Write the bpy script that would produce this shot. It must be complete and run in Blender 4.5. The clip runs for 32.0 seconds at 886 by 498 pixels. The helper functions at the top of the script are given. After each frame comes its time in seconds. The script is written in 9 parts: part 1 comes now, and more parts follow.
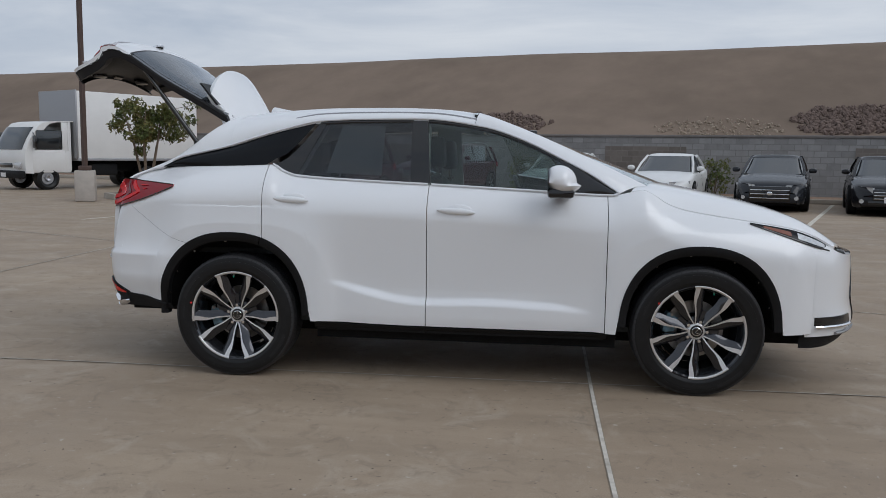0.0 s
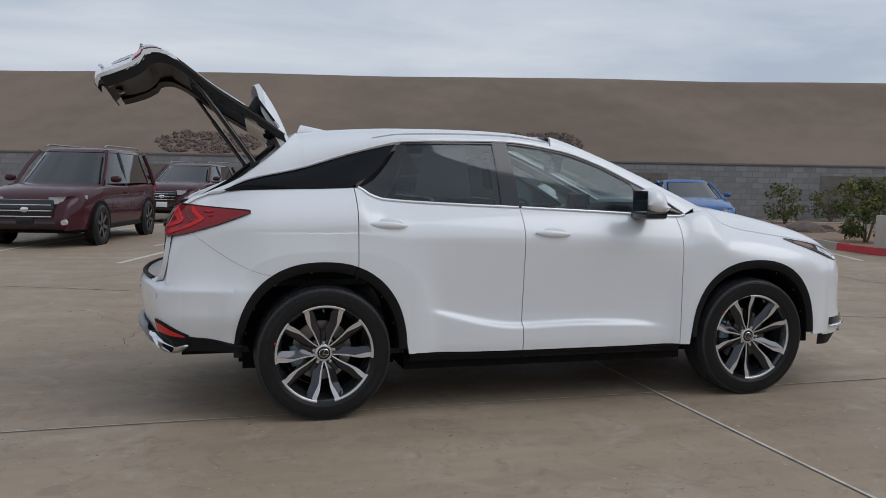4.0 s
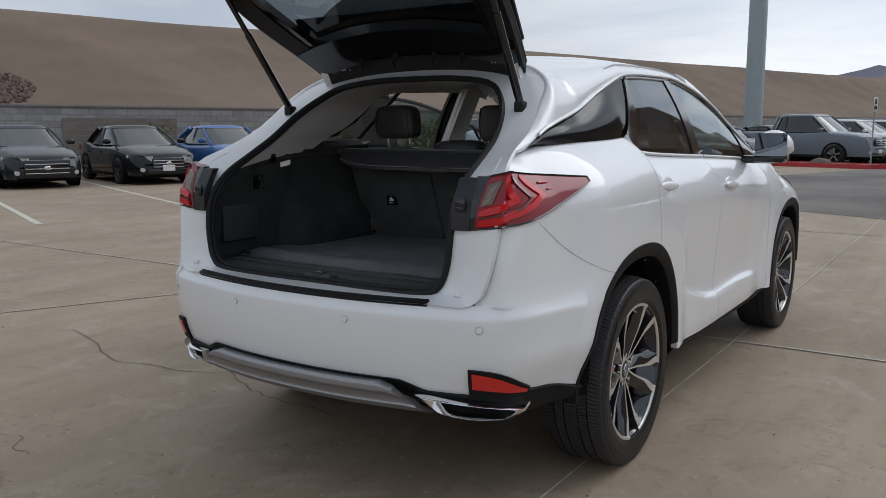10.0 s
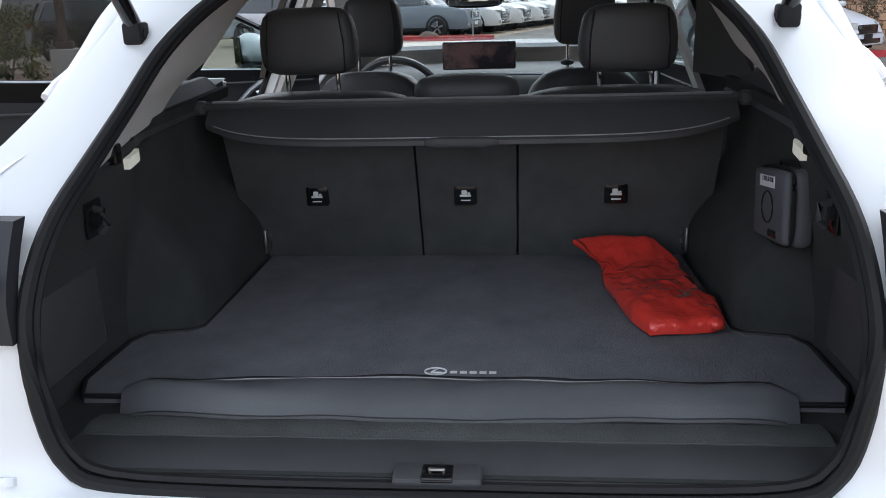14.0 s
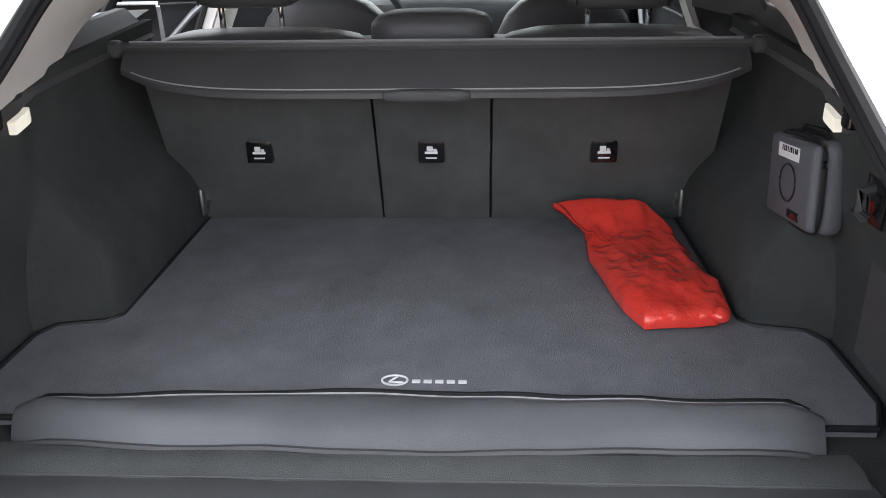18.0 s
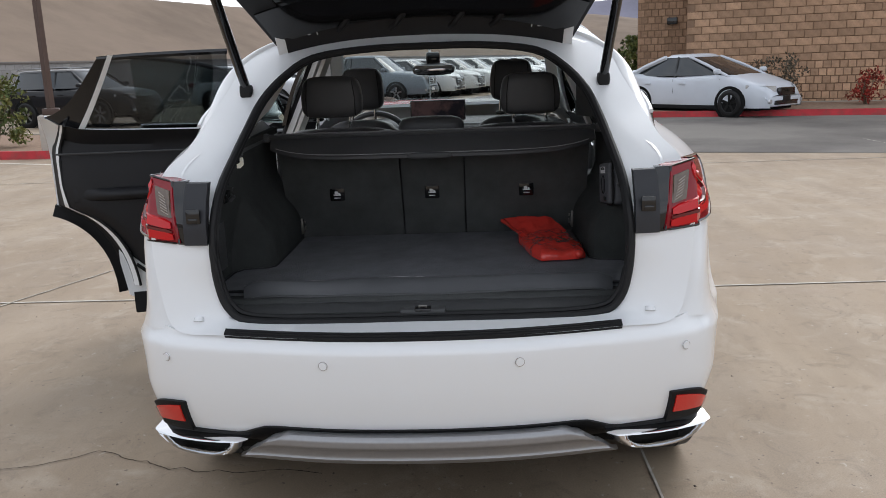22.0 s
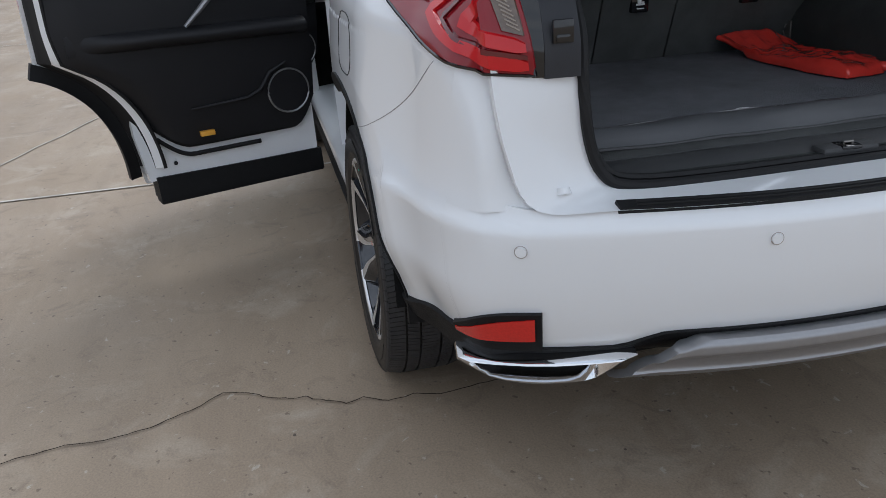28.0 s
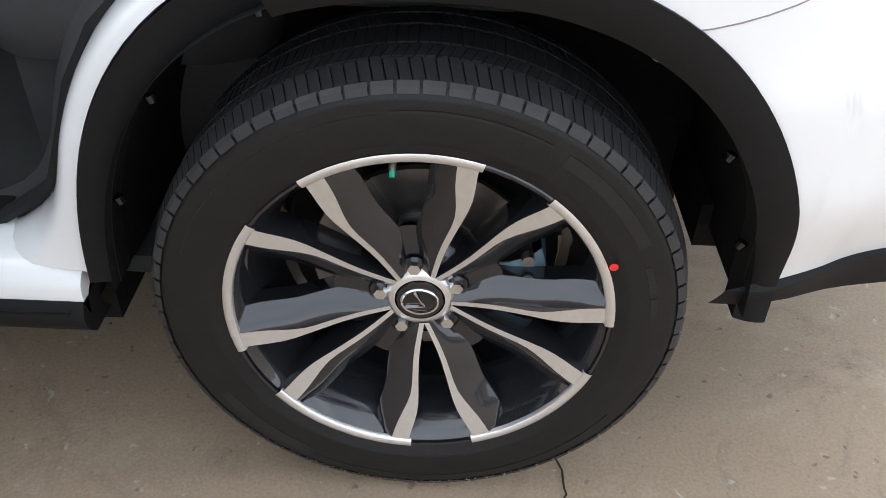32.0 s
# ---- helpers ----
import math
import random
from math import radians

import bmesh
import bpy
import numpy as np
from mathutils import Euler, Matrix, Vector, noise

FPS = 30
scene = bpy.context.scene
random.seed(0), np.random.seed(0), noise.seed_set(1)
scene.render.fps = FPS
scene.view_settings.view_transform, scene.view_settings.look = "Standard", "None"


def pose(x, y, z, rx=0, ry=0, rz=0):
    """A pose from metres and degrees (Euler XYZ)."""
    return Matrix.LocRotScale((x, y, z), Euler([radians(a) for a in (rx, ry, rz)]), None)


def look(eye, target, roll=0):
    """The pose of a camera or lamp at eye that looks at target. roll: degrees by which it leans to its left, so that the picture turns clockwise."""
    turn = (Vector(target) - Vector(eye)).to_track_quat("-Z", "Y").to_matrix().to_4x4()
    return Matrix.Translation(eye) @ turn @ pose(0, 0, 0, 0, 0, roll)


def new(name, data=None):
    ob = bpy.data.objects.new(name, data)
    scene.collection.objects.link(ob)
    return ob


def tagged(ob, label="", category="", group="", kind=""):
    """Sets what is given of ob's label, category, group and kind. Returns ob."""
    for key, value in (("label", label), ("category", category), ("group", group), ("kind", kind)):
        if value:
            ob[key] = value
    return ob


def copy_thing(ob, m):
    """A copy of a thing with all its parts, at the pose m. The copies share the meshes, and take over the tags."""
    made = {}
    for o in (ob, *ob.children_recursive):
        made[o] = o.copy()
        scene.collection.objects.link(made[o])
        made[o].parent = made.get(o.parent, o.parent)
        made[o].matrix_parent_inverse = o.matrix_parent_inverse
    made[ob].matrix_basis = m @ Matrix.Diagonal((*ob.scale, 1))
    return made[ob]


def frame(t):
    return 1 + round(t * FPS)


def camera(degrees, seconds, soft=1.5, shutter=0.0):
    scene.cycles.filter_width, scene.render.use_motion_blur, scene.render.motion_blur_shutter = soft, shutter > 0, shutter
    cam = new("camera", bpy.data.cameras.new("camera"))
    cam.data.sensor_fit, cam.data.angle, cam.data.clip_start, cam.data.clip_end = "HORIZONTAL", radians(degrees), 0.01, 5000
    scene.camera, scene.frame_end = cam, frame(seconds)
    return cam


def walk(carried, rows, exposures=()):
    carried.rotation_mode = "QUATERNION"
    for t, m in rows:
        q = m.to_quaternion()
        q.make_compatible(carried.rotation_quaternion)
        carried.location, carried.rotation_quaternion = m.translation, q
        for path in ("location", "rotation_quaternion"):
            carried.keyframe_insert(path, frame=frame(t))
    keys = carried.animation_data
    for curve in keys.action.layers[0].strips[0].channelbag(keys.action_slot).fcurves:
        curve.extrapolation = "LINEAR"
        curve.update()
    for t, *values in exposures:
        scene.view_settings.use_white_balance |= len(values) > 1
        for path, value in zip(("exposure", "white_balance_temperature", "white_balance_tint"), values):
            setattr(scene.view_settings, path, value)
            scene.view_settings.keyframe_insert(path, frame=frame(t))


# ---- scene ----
cam = camera(56.4, 32.0, soft=0.6)
PATH = [
    (0, (1.813, -5.783, 1.402), (1.589, -3.809, 1.169), 0.8),
    (0.5, (1.426, -5.838, 1.411), (1.362, -3.853, 1.178), 1.2),
    (1, (1.155, -5.899, 1.402), (1.175, -3.911, 1.178), 0.5),
    (1.5, (0.834, -5.853, 1.413), (0.915, -3.867, 1.192), 0.2),
    (2, (0.564, -5.846, 1.398), (0.722, -3.863, 1.188), 0.1),
    (2.5, (0.235, -5.802, 1.411), (0.508, -3.831, 1.207), 0.5),
    (3, (-0.010, -5.717, 1.410), (0.331, -3.756, 1.210), 0.8),
    (3.5, (-0.321, -5.618, 1.390), (0.122, -3.676, 1.208), 0.9),
    (5.5, (-1.635, -4.912, 1.364), (-0.761, -3.121, 1.192), 1.3),
    (6, (-1.893, -4.652, 1.359), (-0.904, -2.923, 1.184), 0.9),
    (6.5, (-2.132, -4.347, 1.362), (-1.031, -2.687, 1.184), 0.3),
    (7, (-2.383, -4.083, 1.377), (-1.151, -2.520, 1.186), -0.3),
    (7.5, (-2.541, -3.784, 1.357), (-1.233, -2.284, 1.160), -0.7),
    (8, (-2.644, -3.446, 1.368), (-1.297, -1.983, 1.154), -1.0),
    (8.5, (-2.785, -3.116, 1.362), (-1.364, -1.729, 1.122), -1.0),
    (9, (-2.902, -2.770, 1.353), (-1.398, -1.477, 1.096), -0.7),
    (9.5, (-3.028, -2.434, 1.362), (-1.463, -1.221, 1.080), -0.2),
    (10, (-3.150, -2.069, 1.348), (-1.501, -0.975, 1.060), -0.1),
    (10.5, (-3.182, -1.708, 1.348), (-1.470, -0.720, 1.043), 0.3),
    (11, (-3.049, -1.341, 1.350), (-1.287, -0.464, 0.993), -0.1),
    (11.5, (-2.922, -1.006, 1.350), (-1.095, -0.289, 0.965), -0.6),
    (12, (-2.763, -0.714, 1.369), (-0.895, -0.127, 0.961), -1.6),
    (12.5, (-2.484, -0.479, 1.394), (-0.593, -0.012, 0.941), -3.0),
    (13, (-2.250, -0.297, 1.425), (-0.351, 0.023, 0.885), -2.1),
    (13.5, (-2.055, -0.183, 1.457), (-0.153, 0.022, 0.875), -1.9),
    (15.5, (-1.797, -0.067, 1.500), (0.113, 0.077, 0.927), -1.5),
    (16, (-1.798, -0.068, 1.511), (0.128, 0.056, 0.986), -1.1),
    (16.5, (-1.795, -0.066, 1.514), (0.135, 0.042, 1.001), -0.7),
    (17, (-1.787, -0.078, 1.519), (0.138, 0.019, 0.984), -0.9),
    (17.5, (-1.735, -0.099, 1.519), (0.124, -0.003, 0.786), -0.9),
    (18, (-1.635, -0.105, 1.505), (0.204, -0.006, 0.726), -1.0),
    (18.5, (-1.530, -0.052, 1.495), (0.306, 0.056, 0.709), -1.1),
    (19, (-1.505, -0.041, 1.488), (0.334, 0.067, 0.710), -1.6),
    (19.5, (-1.652, -0.066, 1.506), (0.206, 0.044, 0.773), -2.8),
    (20, (-1.868, -0.059, 1.530), (-0.006, 0.021, 0.804), -3.4),
    (20.5, (-2.167, -0.044, 1.486), (-0.255, 0.018, 0.901), -2.7),
    (21, (-2.493, -0.108, 1.488), (-0.562, -0.041, 0.972), -2.7),
    (21.5, (-2.802, -0.172, 1.507), (-0.867, -0.092, 1.009), -2.6),
    (22, (-3.142, -0.156, 1.498), (-1.192, -0.077, 1.058), -2.1),
    (22.5, (-3.384, -0.141, 1.512), (-1.431, -0.067, 1.087), -1.7),
    (23, (-3.448, -0.134, 1.512), (-1.492, -0.066, 1.098), -1.2),
    (23.5, (-3.455, -0.113, 1.512), (-1.498, -0.052, 1.102), -1.0),
    (24, (-3.447, -0.110, 1.506), (-1.488, -0.052, 1.105), -1.0),
    (24.5, (-3.446, -0.113, 1.505), (-1.486, -0.057, 1.111), -1.0),
    (26.5, (-3.147, 0.246, 1.397), (-1.200, 0.217, 0.943), 0.8),
    (27, (-2.928, 0.547, 1.376), (-0.994, 0.429, 0.880), 0.5),
    (27.5, (-2.667, 0.912, 1.370), (-0.793, 0.655, 0.722), -2.2),
    (28, (-2.303, 1.177, 1.331), (-0.502, 0.794, 0.549), -3.4),
    (28.5, (-1.914, 1.434, 1.309), (-0.214, 0.877, 0.415), -2.3),
    (29, (-1.540, 1.690, 1.308), (-0.052, 0.760, 0.348), -1.4),
    (30, (-0.774, 1.893, 1.246), (0.184, 0.485, 0.131), -2.8),
    (31, (-0.267, 1.872, 1.176), (-0.017, 0.248, -0.024), 0.8),
    (32, (-0.070, 1.776, 1.170), (-0.050, 0.172, -0.081), 1.9),
]
LIGHT = [(0, 0, 6080, 10), (7, 0, 6100, 10), (9, 0, 6200, 10), (10, 0.12, 6200, 10), (11, 0.42, 6150, 10), (12, 0.75, 6050, 10), (13.3, 1.1, 6000, 10), (15.5, 2.25, 6450, 12),
         (16.5, 2.5, 6600, 12), (17, 2.65, 6600, 12), (17.6, 2.5, 6500, 13), (18.2, 2.5, 6600, 13), (18.7, 3.0, 6700, 11), (19.2, 3.3, 6800, 10), (19.7, 2.9, 6800, 11), (20.3, 1.85, 6800, 12), (21, 1.4, 6700, 12), (22, 0.85, 6400, 11), (23, 0.6, 5950, 10), (24.5, 0.52, 5850, 10), (27, 0.65, 5950, 10), (29, 0.85, 6150, 10),
         (30, 1.35, 6320, 10), (31, 1.75, 6400, 10), (32, 1.85, 6400, 10)]
walk(cam, [(t, look(eye, target, roll)) for t, eye, target, roll in PATH], LIGHT)

SKY_STRENGTH, SUN_STRENGTH, BANK_TOP, BANK_DEPTH = 0.075, 0.8, 8.0, 14.0

# ---------- world, sun, exposure ----------
world = bpy.data.worlds.new("sky")
scene.world = world
world.use_nodes = True
wn = world.node_tree.nodes
wl = world.node_tree.links
wn.clear()
w_out = wn.new("ShaderNodeOutputWorld")
w_bg = wn.new("ShaderNodeBackground")
w_bg.inputs["Strength"].default_value = SKY_STRENGTH
w_sky = wn.new("ShaderNodeTexSky")
w_sky.sky_type = "NISHITA"
w_sky.sun_disc = False
w_sky.sun_elevation = radians(38)
w_sky.sun_rotation = radians(60)
w_sky.dust_density = 3.0
# overcast: soft grey cloud sheets over the clear sky
w_tc = wn.new("ShaderNodeTexCoord")
w_map = wn.new("ShaderNodeMapping")
w_map.inputs["Scale"].default_value = (1.0, 1.0, 5.5)
w_n1 = wn.new("ShaderNodeTexNoise")
w_n1.inputs["Scale"].default_value = 2.2
w_n1.inputs["Detail"].default_value = 7
w_n1.inputs["Roughness"].default_value = 0.55
w_n1.inputs["Distortion"].default_value = 0.4
w_ramp = wn.new("ShaderNodeValToRGB")
w_ramp.color_ramp.elements[0].position = 0.30
w_ramp.color_ramp.elements[0].color = (5.4, 6.1, 7.1, 1)
w_ramp.color_ramp.elements[1].position = 0.68
w_ramp.color_ramp.elements[1].color = (9.2, 9.4, 9.6, 1)
w_dot = wn.new("ShaderNodeVectorMath")
w_dot.operation = "DOT_PRODUCT"
w_dot.inputs[1].default_value = (0.86, -0.42, 0.30)
w_dr = wn.new("ShaderNodeMapRange")
w_dr.inputs[1].default_value, w_dr.inputs[2].default_value = 0.55, 1.0
w_dr.inputs[3].default_value, w_dr.inputs[4].default_value = 1.0, 1.55
w_glow = wn.new("ShaderNodeVectorMath")
w_glow.operation = "SCALE"
w_mix = wn.new("ShaderNodeMix")
w_mix.data_type = "RGBA"
w_mix.inputs["Factor"].default_value = 0.93
wl.new(w_tc.outputs["Generated"], w_map.inputs["Vector"])
wl.new(w_map.outputs["Vector"], w_n1.inputs["Vector"])
wl.new(w_n1.outputs["Fac"], w_ramp.inputs["Fac"])
wl.new(w_tc.outputs["Generated"], w_dot.inputs[0])
wl.new(w_dot.outputs["Value"], w_dr.inputs[0])
wl.new(w_ramp.outputs["Color"], w_glow.inputs[0])
wl.new(w_dr.outputs[0], w_glow.inputs["Scale"])
wl.new(w_sky.outputs["Color"], w_mix.inputs["A"])
wl.new(w_glow.outputs["Vector"], w_mix.inputs["B"])
wl.new(w_mix.outputs["Result"], w_bg.inputs["Color"])
wl.new(w_bg.outputs["Background"], w_out.inputs["Surface"])

sun_data = bpy.data.lights.new("sun", "SUN")
sun_data.energy = SUN_STRENGTH
sun_data.angle = radians(40)
sun_data.color = (1.0, 0.965, 0.92)
sun = new("sun", sun_data)
sun.matrix_world = look((20, -12, 24), (0, 0, 0))


# ---------- materials ----------
def mat(name, color, rough=0.5, metal=0.0, spec=0.5, coat=0.0, noise_scale=0.0, vary=0.0, bump=0.0, bump_scale=200.0,
        trans=0.0, emit=0.0, second=None, sec_scale=3.0, sec_lo=0.45, sec_hi=0.6, per=0.0, ior=1.45, alpha=1.0):
    m = bpy.data.materials.new(name)
    m.use_nodes = True
    nt = m.node_tree
    b = nt.nodes["Principled BSDF"]
    b.inputs["Base Color"].default_value = (*color, 1)
    b.inputs["Roughness"].default_value = rough
    b.inputs["Metallic"].default_value = metal
    b.inputs["Specular IOR Level"].default_value = spec
    b.inputs["Coat Weight"].default_value = coat
    b.inputs["Coat Roughness"].default_value = 0.04
    b.inputs["Transmission Weight"].default_value = trans
    b.inputs["IOR"].default_value = ior
    b.inputs["Alpha"].default_value = alpha
    if emit:
        b.inputs["Emission Color"].default_value = (*color, 1)
        b.inputs["Emission Strength"].default_value = emit
    tc = nt.nodes.new("ShaderNodeTexCoord")
    col = None
    if second is not None:
        n2 = nt.nodes.new("ShaderNodeTexNoise")
        n2.inputs["Scale"].default_value = sec_scale
        n2.inputs["Detail"].default_value = 6
        n2.inputs["Roughness"].default_value = 0.6
        nt.links.new(tc.outputs["Object"], n2.inputs["Vector"])
        r2 = nt.nodes.new("ShaderNodeMapRange")
        r2.inputs[1].default_value, r2.inputs[2].default_value = sec_lo, sec_hi
        nt.links.new(n2.outputs["Fac"], r2.inputs[0])
        mx = nt.nodes.new("ShaderNodeMix")
        mx.data_type = "RGBA"
        mx.inputs["A"].default_value = (*color, 1)
        mx.inputs["B"].default_value = (*second, 1)
        nt.links.new(r2.outputs[0], mx.inputs["Factor"])
        col = mx.outputs["Result"]
    if vary or per:
        hsv = nt.nodes.new("ShaderNodeHueSaturation")
        hsv.inputs["Color"].default_value = (*color, 1)
        if col is not None:
            nt.links.new(col, hsv.inputs["Color"])
        val = None
        if vary:
            n1 = nt.nodes.new("ShaderNodeTexNoise")
            n1.inputs["Scale"].default_value = noise_scale
            n1.inputs["Detail"].default_value = 8
            n1.inputs["Roughness"].default_value = 0.65
            nt.links.new(tc.outputs["Object"], n1.inputs["Vector"])
            r1 = nt.nodes.new("ShaderNodeMapRange")
            r1.inputs[1].default_value, r1.inputs[2].default_value = 0.25, 0.75
            r1.inputs[3].default_value, r1.inputs[4].default_value = 1 - vary, 1 + vary
            nt.links.new(n1.outputs["Fac"], r1.inputs[0])
            val = r1.outputs[0]
        if per:
            oi = nt.nodes.new("ShaderNodeObjectInfo")
            r3 = nt.nodes.new("ShaderNodeMapRange")
            r3.inputs[3].default_value, r3.inputs[4].default_value = 1 - per, 1 + per
            nt.links.new(oi.outputs["Random"], r3.inputs[0])
            if val is not None:
                mul = nt.nodes.new("ShaderNodeMath")
                mul.operation = "MULTIPLY"
                nt.links.new(val, mul.inputs[0])
                nt.links.new(r3.outputs[0], mul.inputs[1])
                val = mul.outputs[0]
            else:
                val = r3.outputs[0]
        nt.links.new(val, hsv.inputs["Value"])
        col = hsv.outputs["Color"]
    if col is not None:
        nt.links.new(col, b.inputs["Base Color"])
    if bump:
        nb = nt.nodes.new("ShaderNodeTexNoise")
        nb.inputs["Scale"].default_value = bump_scale
        nb.inputs["Detail"].default_value = 4
        nt.links.new(tc.outputs["Object"], nb.inputs["Vector"])
        bp = nt.nodes.new("ShaderNodeBump")
        bp.inputs["Strength"].default_value = bump
        bp.inputs["Distance"].default_value = 0.01
        nt.links.new(nb.outputs["Fac"], bp.inputs["Height"])
        nt.links.new(bp.outputs["Normal"], b.inputs["Normal"])
    return m


M_DIRT = mat("bank_soil", (0.215, 0.165, 0.128), 0.95, noise_scale=0.35, vary=0.12, bump=0.5, bump_scale=6, second=(0.175, 0.135, 0.105), sec_scale=0.09, spec=0.1)
M_BLOCK = mat("grey_block", (0.27, 0.265, 0.262), 0.9, noise_scale=4, vary=0.12, per=0.10, bump=0.3, bump_scale=60, spec=0.2)
M_MORTAR = mat("mortar", (0.225, 0.22, 0.215), 0.95, noise_scale=6, vary=0.15, spec=0.1)
M_ROCK = mat("riprap_rock", (0.15, 0.115, 0.10), 0.9, noise_scale=5, vary=0.3, per=0.25, bump=0.4, bump_scale=30, spec=0.2)
M_MULCH = mat("gravel_bed", (0.27, 0.19, 0.14), 0.95, noise_scale=9, vary=0.3, bump=0.7, bump_scale=40, spec=0.1)
M_KERB = mat("concrete_kerb", (0.38, 0.34, 0.29), 0.85, noise_scale=3, vary=0.12, bump=0.2, bump_scale=60, spec=0.2)
M_REDKERB = mat("red_kerb_paint", (0.50, 0.035, 0.045), 0.6, noise_scale=4, vary=0.18, second=(0.36, 0.05, 0.05), sec_scale=6)
M_LINE = mat("parking_paint", (0.62, 0.58, 0.50), 0.8, noise_scale=7, vary=0.15, second=(0.42, 0.37, 0.31), sec_scale=14, sec_lo=0.5, sec_hi=0.62)
M_SPLIT = mat("split_face_block", (0.40, 0.255, 0.165), 0.92, noise_scale=7, vary=0.25, per=0.22, bump=0.8, bump_scale=45, spec=0.15)
M_SPLIT_MORTAR = mat("split_face_mortar", (0.24, 0.155, 0.105), 0.95, noise_scale=6, vary=0.15, spec=0.1)
M_SMOOTHBAND = mat("smooth_band", (0.40, 0.27, 0.18), 0.85, noise_scale=5, vary=0.12, bump=0.15, bump_scale=60, spec=0.2)
M_BROWN = mat("brown_pole_paint", (0.085, 0.055, 0.045), 0.55, noise_scale=3, vary=0.15, spec=0.4)
M_GALV = mat("grey_pole_paint", (0.33, 0.38, 0.40), 0.45, noise_scale=2, vary=0.08, spec=0.4)
M_FOOTING = mat("concrete_footing", (0.44, 0.40, 0.36), 0.85, noise_scale=5, vary=0.12, bump=0.25, bump_scale=50, spec=0.2)
# distance haze is mixed into this blue grey; the air itself is clear
M_MOUNT = mat("hazed_mountain", (0.20, 0.195, 0.24), 1.0, noise_scale=0.004, vary=0.25, spec=0.0)


def ground_material():
    m = bpy.data.materials.new("worn_concrete")
    m.use_nodes = True
    nt = m.node_tree
    N, L = nt.nodes, nt.links
    b = N["Principled BSDF"]
    b.inputs["Specular IOR Level"].default_value = 0.35
    tc = N.new("ShaderNodeTexCoord")

    def noise_node(scale, detail=6, rough=0.6, dist=0.0, stretch=None):
        n = N.new("ShaderNodeTexNoise")
        n.inputs["Scale"].default_value, n.inputs["Detail"].default_value = scale, detail
        n.inputs["Roughness"].default_value, n.inputs["Distortion"].default_value = rough, dist
        if stretch:
            mp = N.new("ShaderNodeMapping")
            mp.inputs["Scale"].default_value = stretch
            mp.inputs["Rotation"].default_value = (0, 0, 0.5)
            L.new(tc.outputs["Object"], mp.inputs["Vector"])
            L.new(mp.outputs["Vector"], n.inputs["Vector"])
        else:
            L.new(tc.outputs["Object"], n.inputs["Vector"])
        return n.outputs["Fac"]

    def rng(v, a, b2, c, d):
        r = N.new("ShaderNodeMapRange")
        for i, q in enumerate((a, b2, c, d)):
            r.inputs[i + 1].default_value = q
        L.new(v, r.inputs[0])
        return r.outputs[0]

    def mixc(f, a, c):
        mx = N.new("ShaderNodeMix")
        mx.data_type = "RGBA"
        for key, v in (("Factor", f), ("A", a), ("B", c)):
            if isinstance(v, tuple):
                mx.inputs[key].default_value = (*v, 1)
            else:
                L.new(v, mx.inputs[key])
        return mx.outputs["Result"]

    big = rng(noise_node(0.35, 5, 0.6, 0.6), 0.35, 0.68, 0, 1)
    c = mixc(big, (0.306, 0.233, 0.165), (0.372, 0.293, 0.212))
    streak = rng(noise_node(1.0, 6, 0.65, 0.3, (0.35, 2.2, 1)), 0.42, 0.72, 0, 0.7)
    c = mixc(streak, c, (0.235, 0.180, 0.128))
    pale = rng(noise_node(2.6, 8, 0.7, 0.8), 0.53, 0.70, 0, 0.6)
    c = mixc(pale, c, (0.435, 0.365, 0.285))
    damp = rng(noise_node(5.5, 7, 0.72, 1.2), 0.53, 0.66, 0, 0.5)
    c = mixc(damp, c, (0.20, 0.155, 0.115))
    chips = rng(noise_node(22, 4, 0.6, 0.5), 0.66, 0.70, 0, 0.55)
    c = mixc(chips, c, (0.50, 0.45, 0.38))
    spots = rng(noise_node(34, 3, 0.5), 0.665, 0.72, 0, 0.7)
    c = mixc(spots, c, (0.13, 0.095, 0.072))
    fine = rng(noise_node(160, 3, 0.6), 0.3, 0.7, 0.86, 1.12)
    hsv = N.new("ShaderNodeHueSaturation")
    L.new(c, hsv.inputs["Color"])
    L.new(fine, hsv.inputs["Value"])
    L.new(hsv.outputs["Color"], b.inputs["Base Color"])
    L.new(rng(noise_node(1.4), 0.3, 0.7, 0.55, 0.8), b.inputs["Roughness"])
    bp = N.new("ShaderNodeBump")
    bp.inputs["Strength"].default_value, bp.inputs["Distance"].default_value = 0.25, 0.004
    L.new(noise_node(120, 5, 0.7), bp.inputs["Height"])
    L.new(bp.outputs["Normal"], b.inputs["Normal"])
    return m


M_GROUND = ground_material()


# ---------- mesh helpers ----------
def mesh_ob(name, verts, faces, material=None, parent=None, label="", smooth=False, kind="", category=""):
    me = bpy.data.meshes.new(name)
    me.from_pydata([tuple(v) for v in verts], [], faces)
    if smooth:
        me.shade_smooth()
    me.update()
    if material:
        me.materials.append(material)
    ob = new(name, me)
    if parent:
        ob.parent = parent
    return tagged(ob, label, category, "", kind)


def part(name, bm, material, parent=None, label="", smooth=True, sharp=40):
    me = bpy.data.meshes.new(name)
    bm.normal_update()
    for f in bm.faces:
        f.smooth = smooth
    if smooth and sharp:
        lim = radians(sharp)
        for e in bm.edges:
            if len(e.link_faces) == 2 and e.calc_face_angle(0) > lim:
                e.smooth = False
    bm.to_mesh(me)
    bm.free()
    if material:
        me.materials.append(material)
    ob = new(name, me)
    if parent:
        ob.parent = parent
    if label:
        ob["label"] = label
    return ob


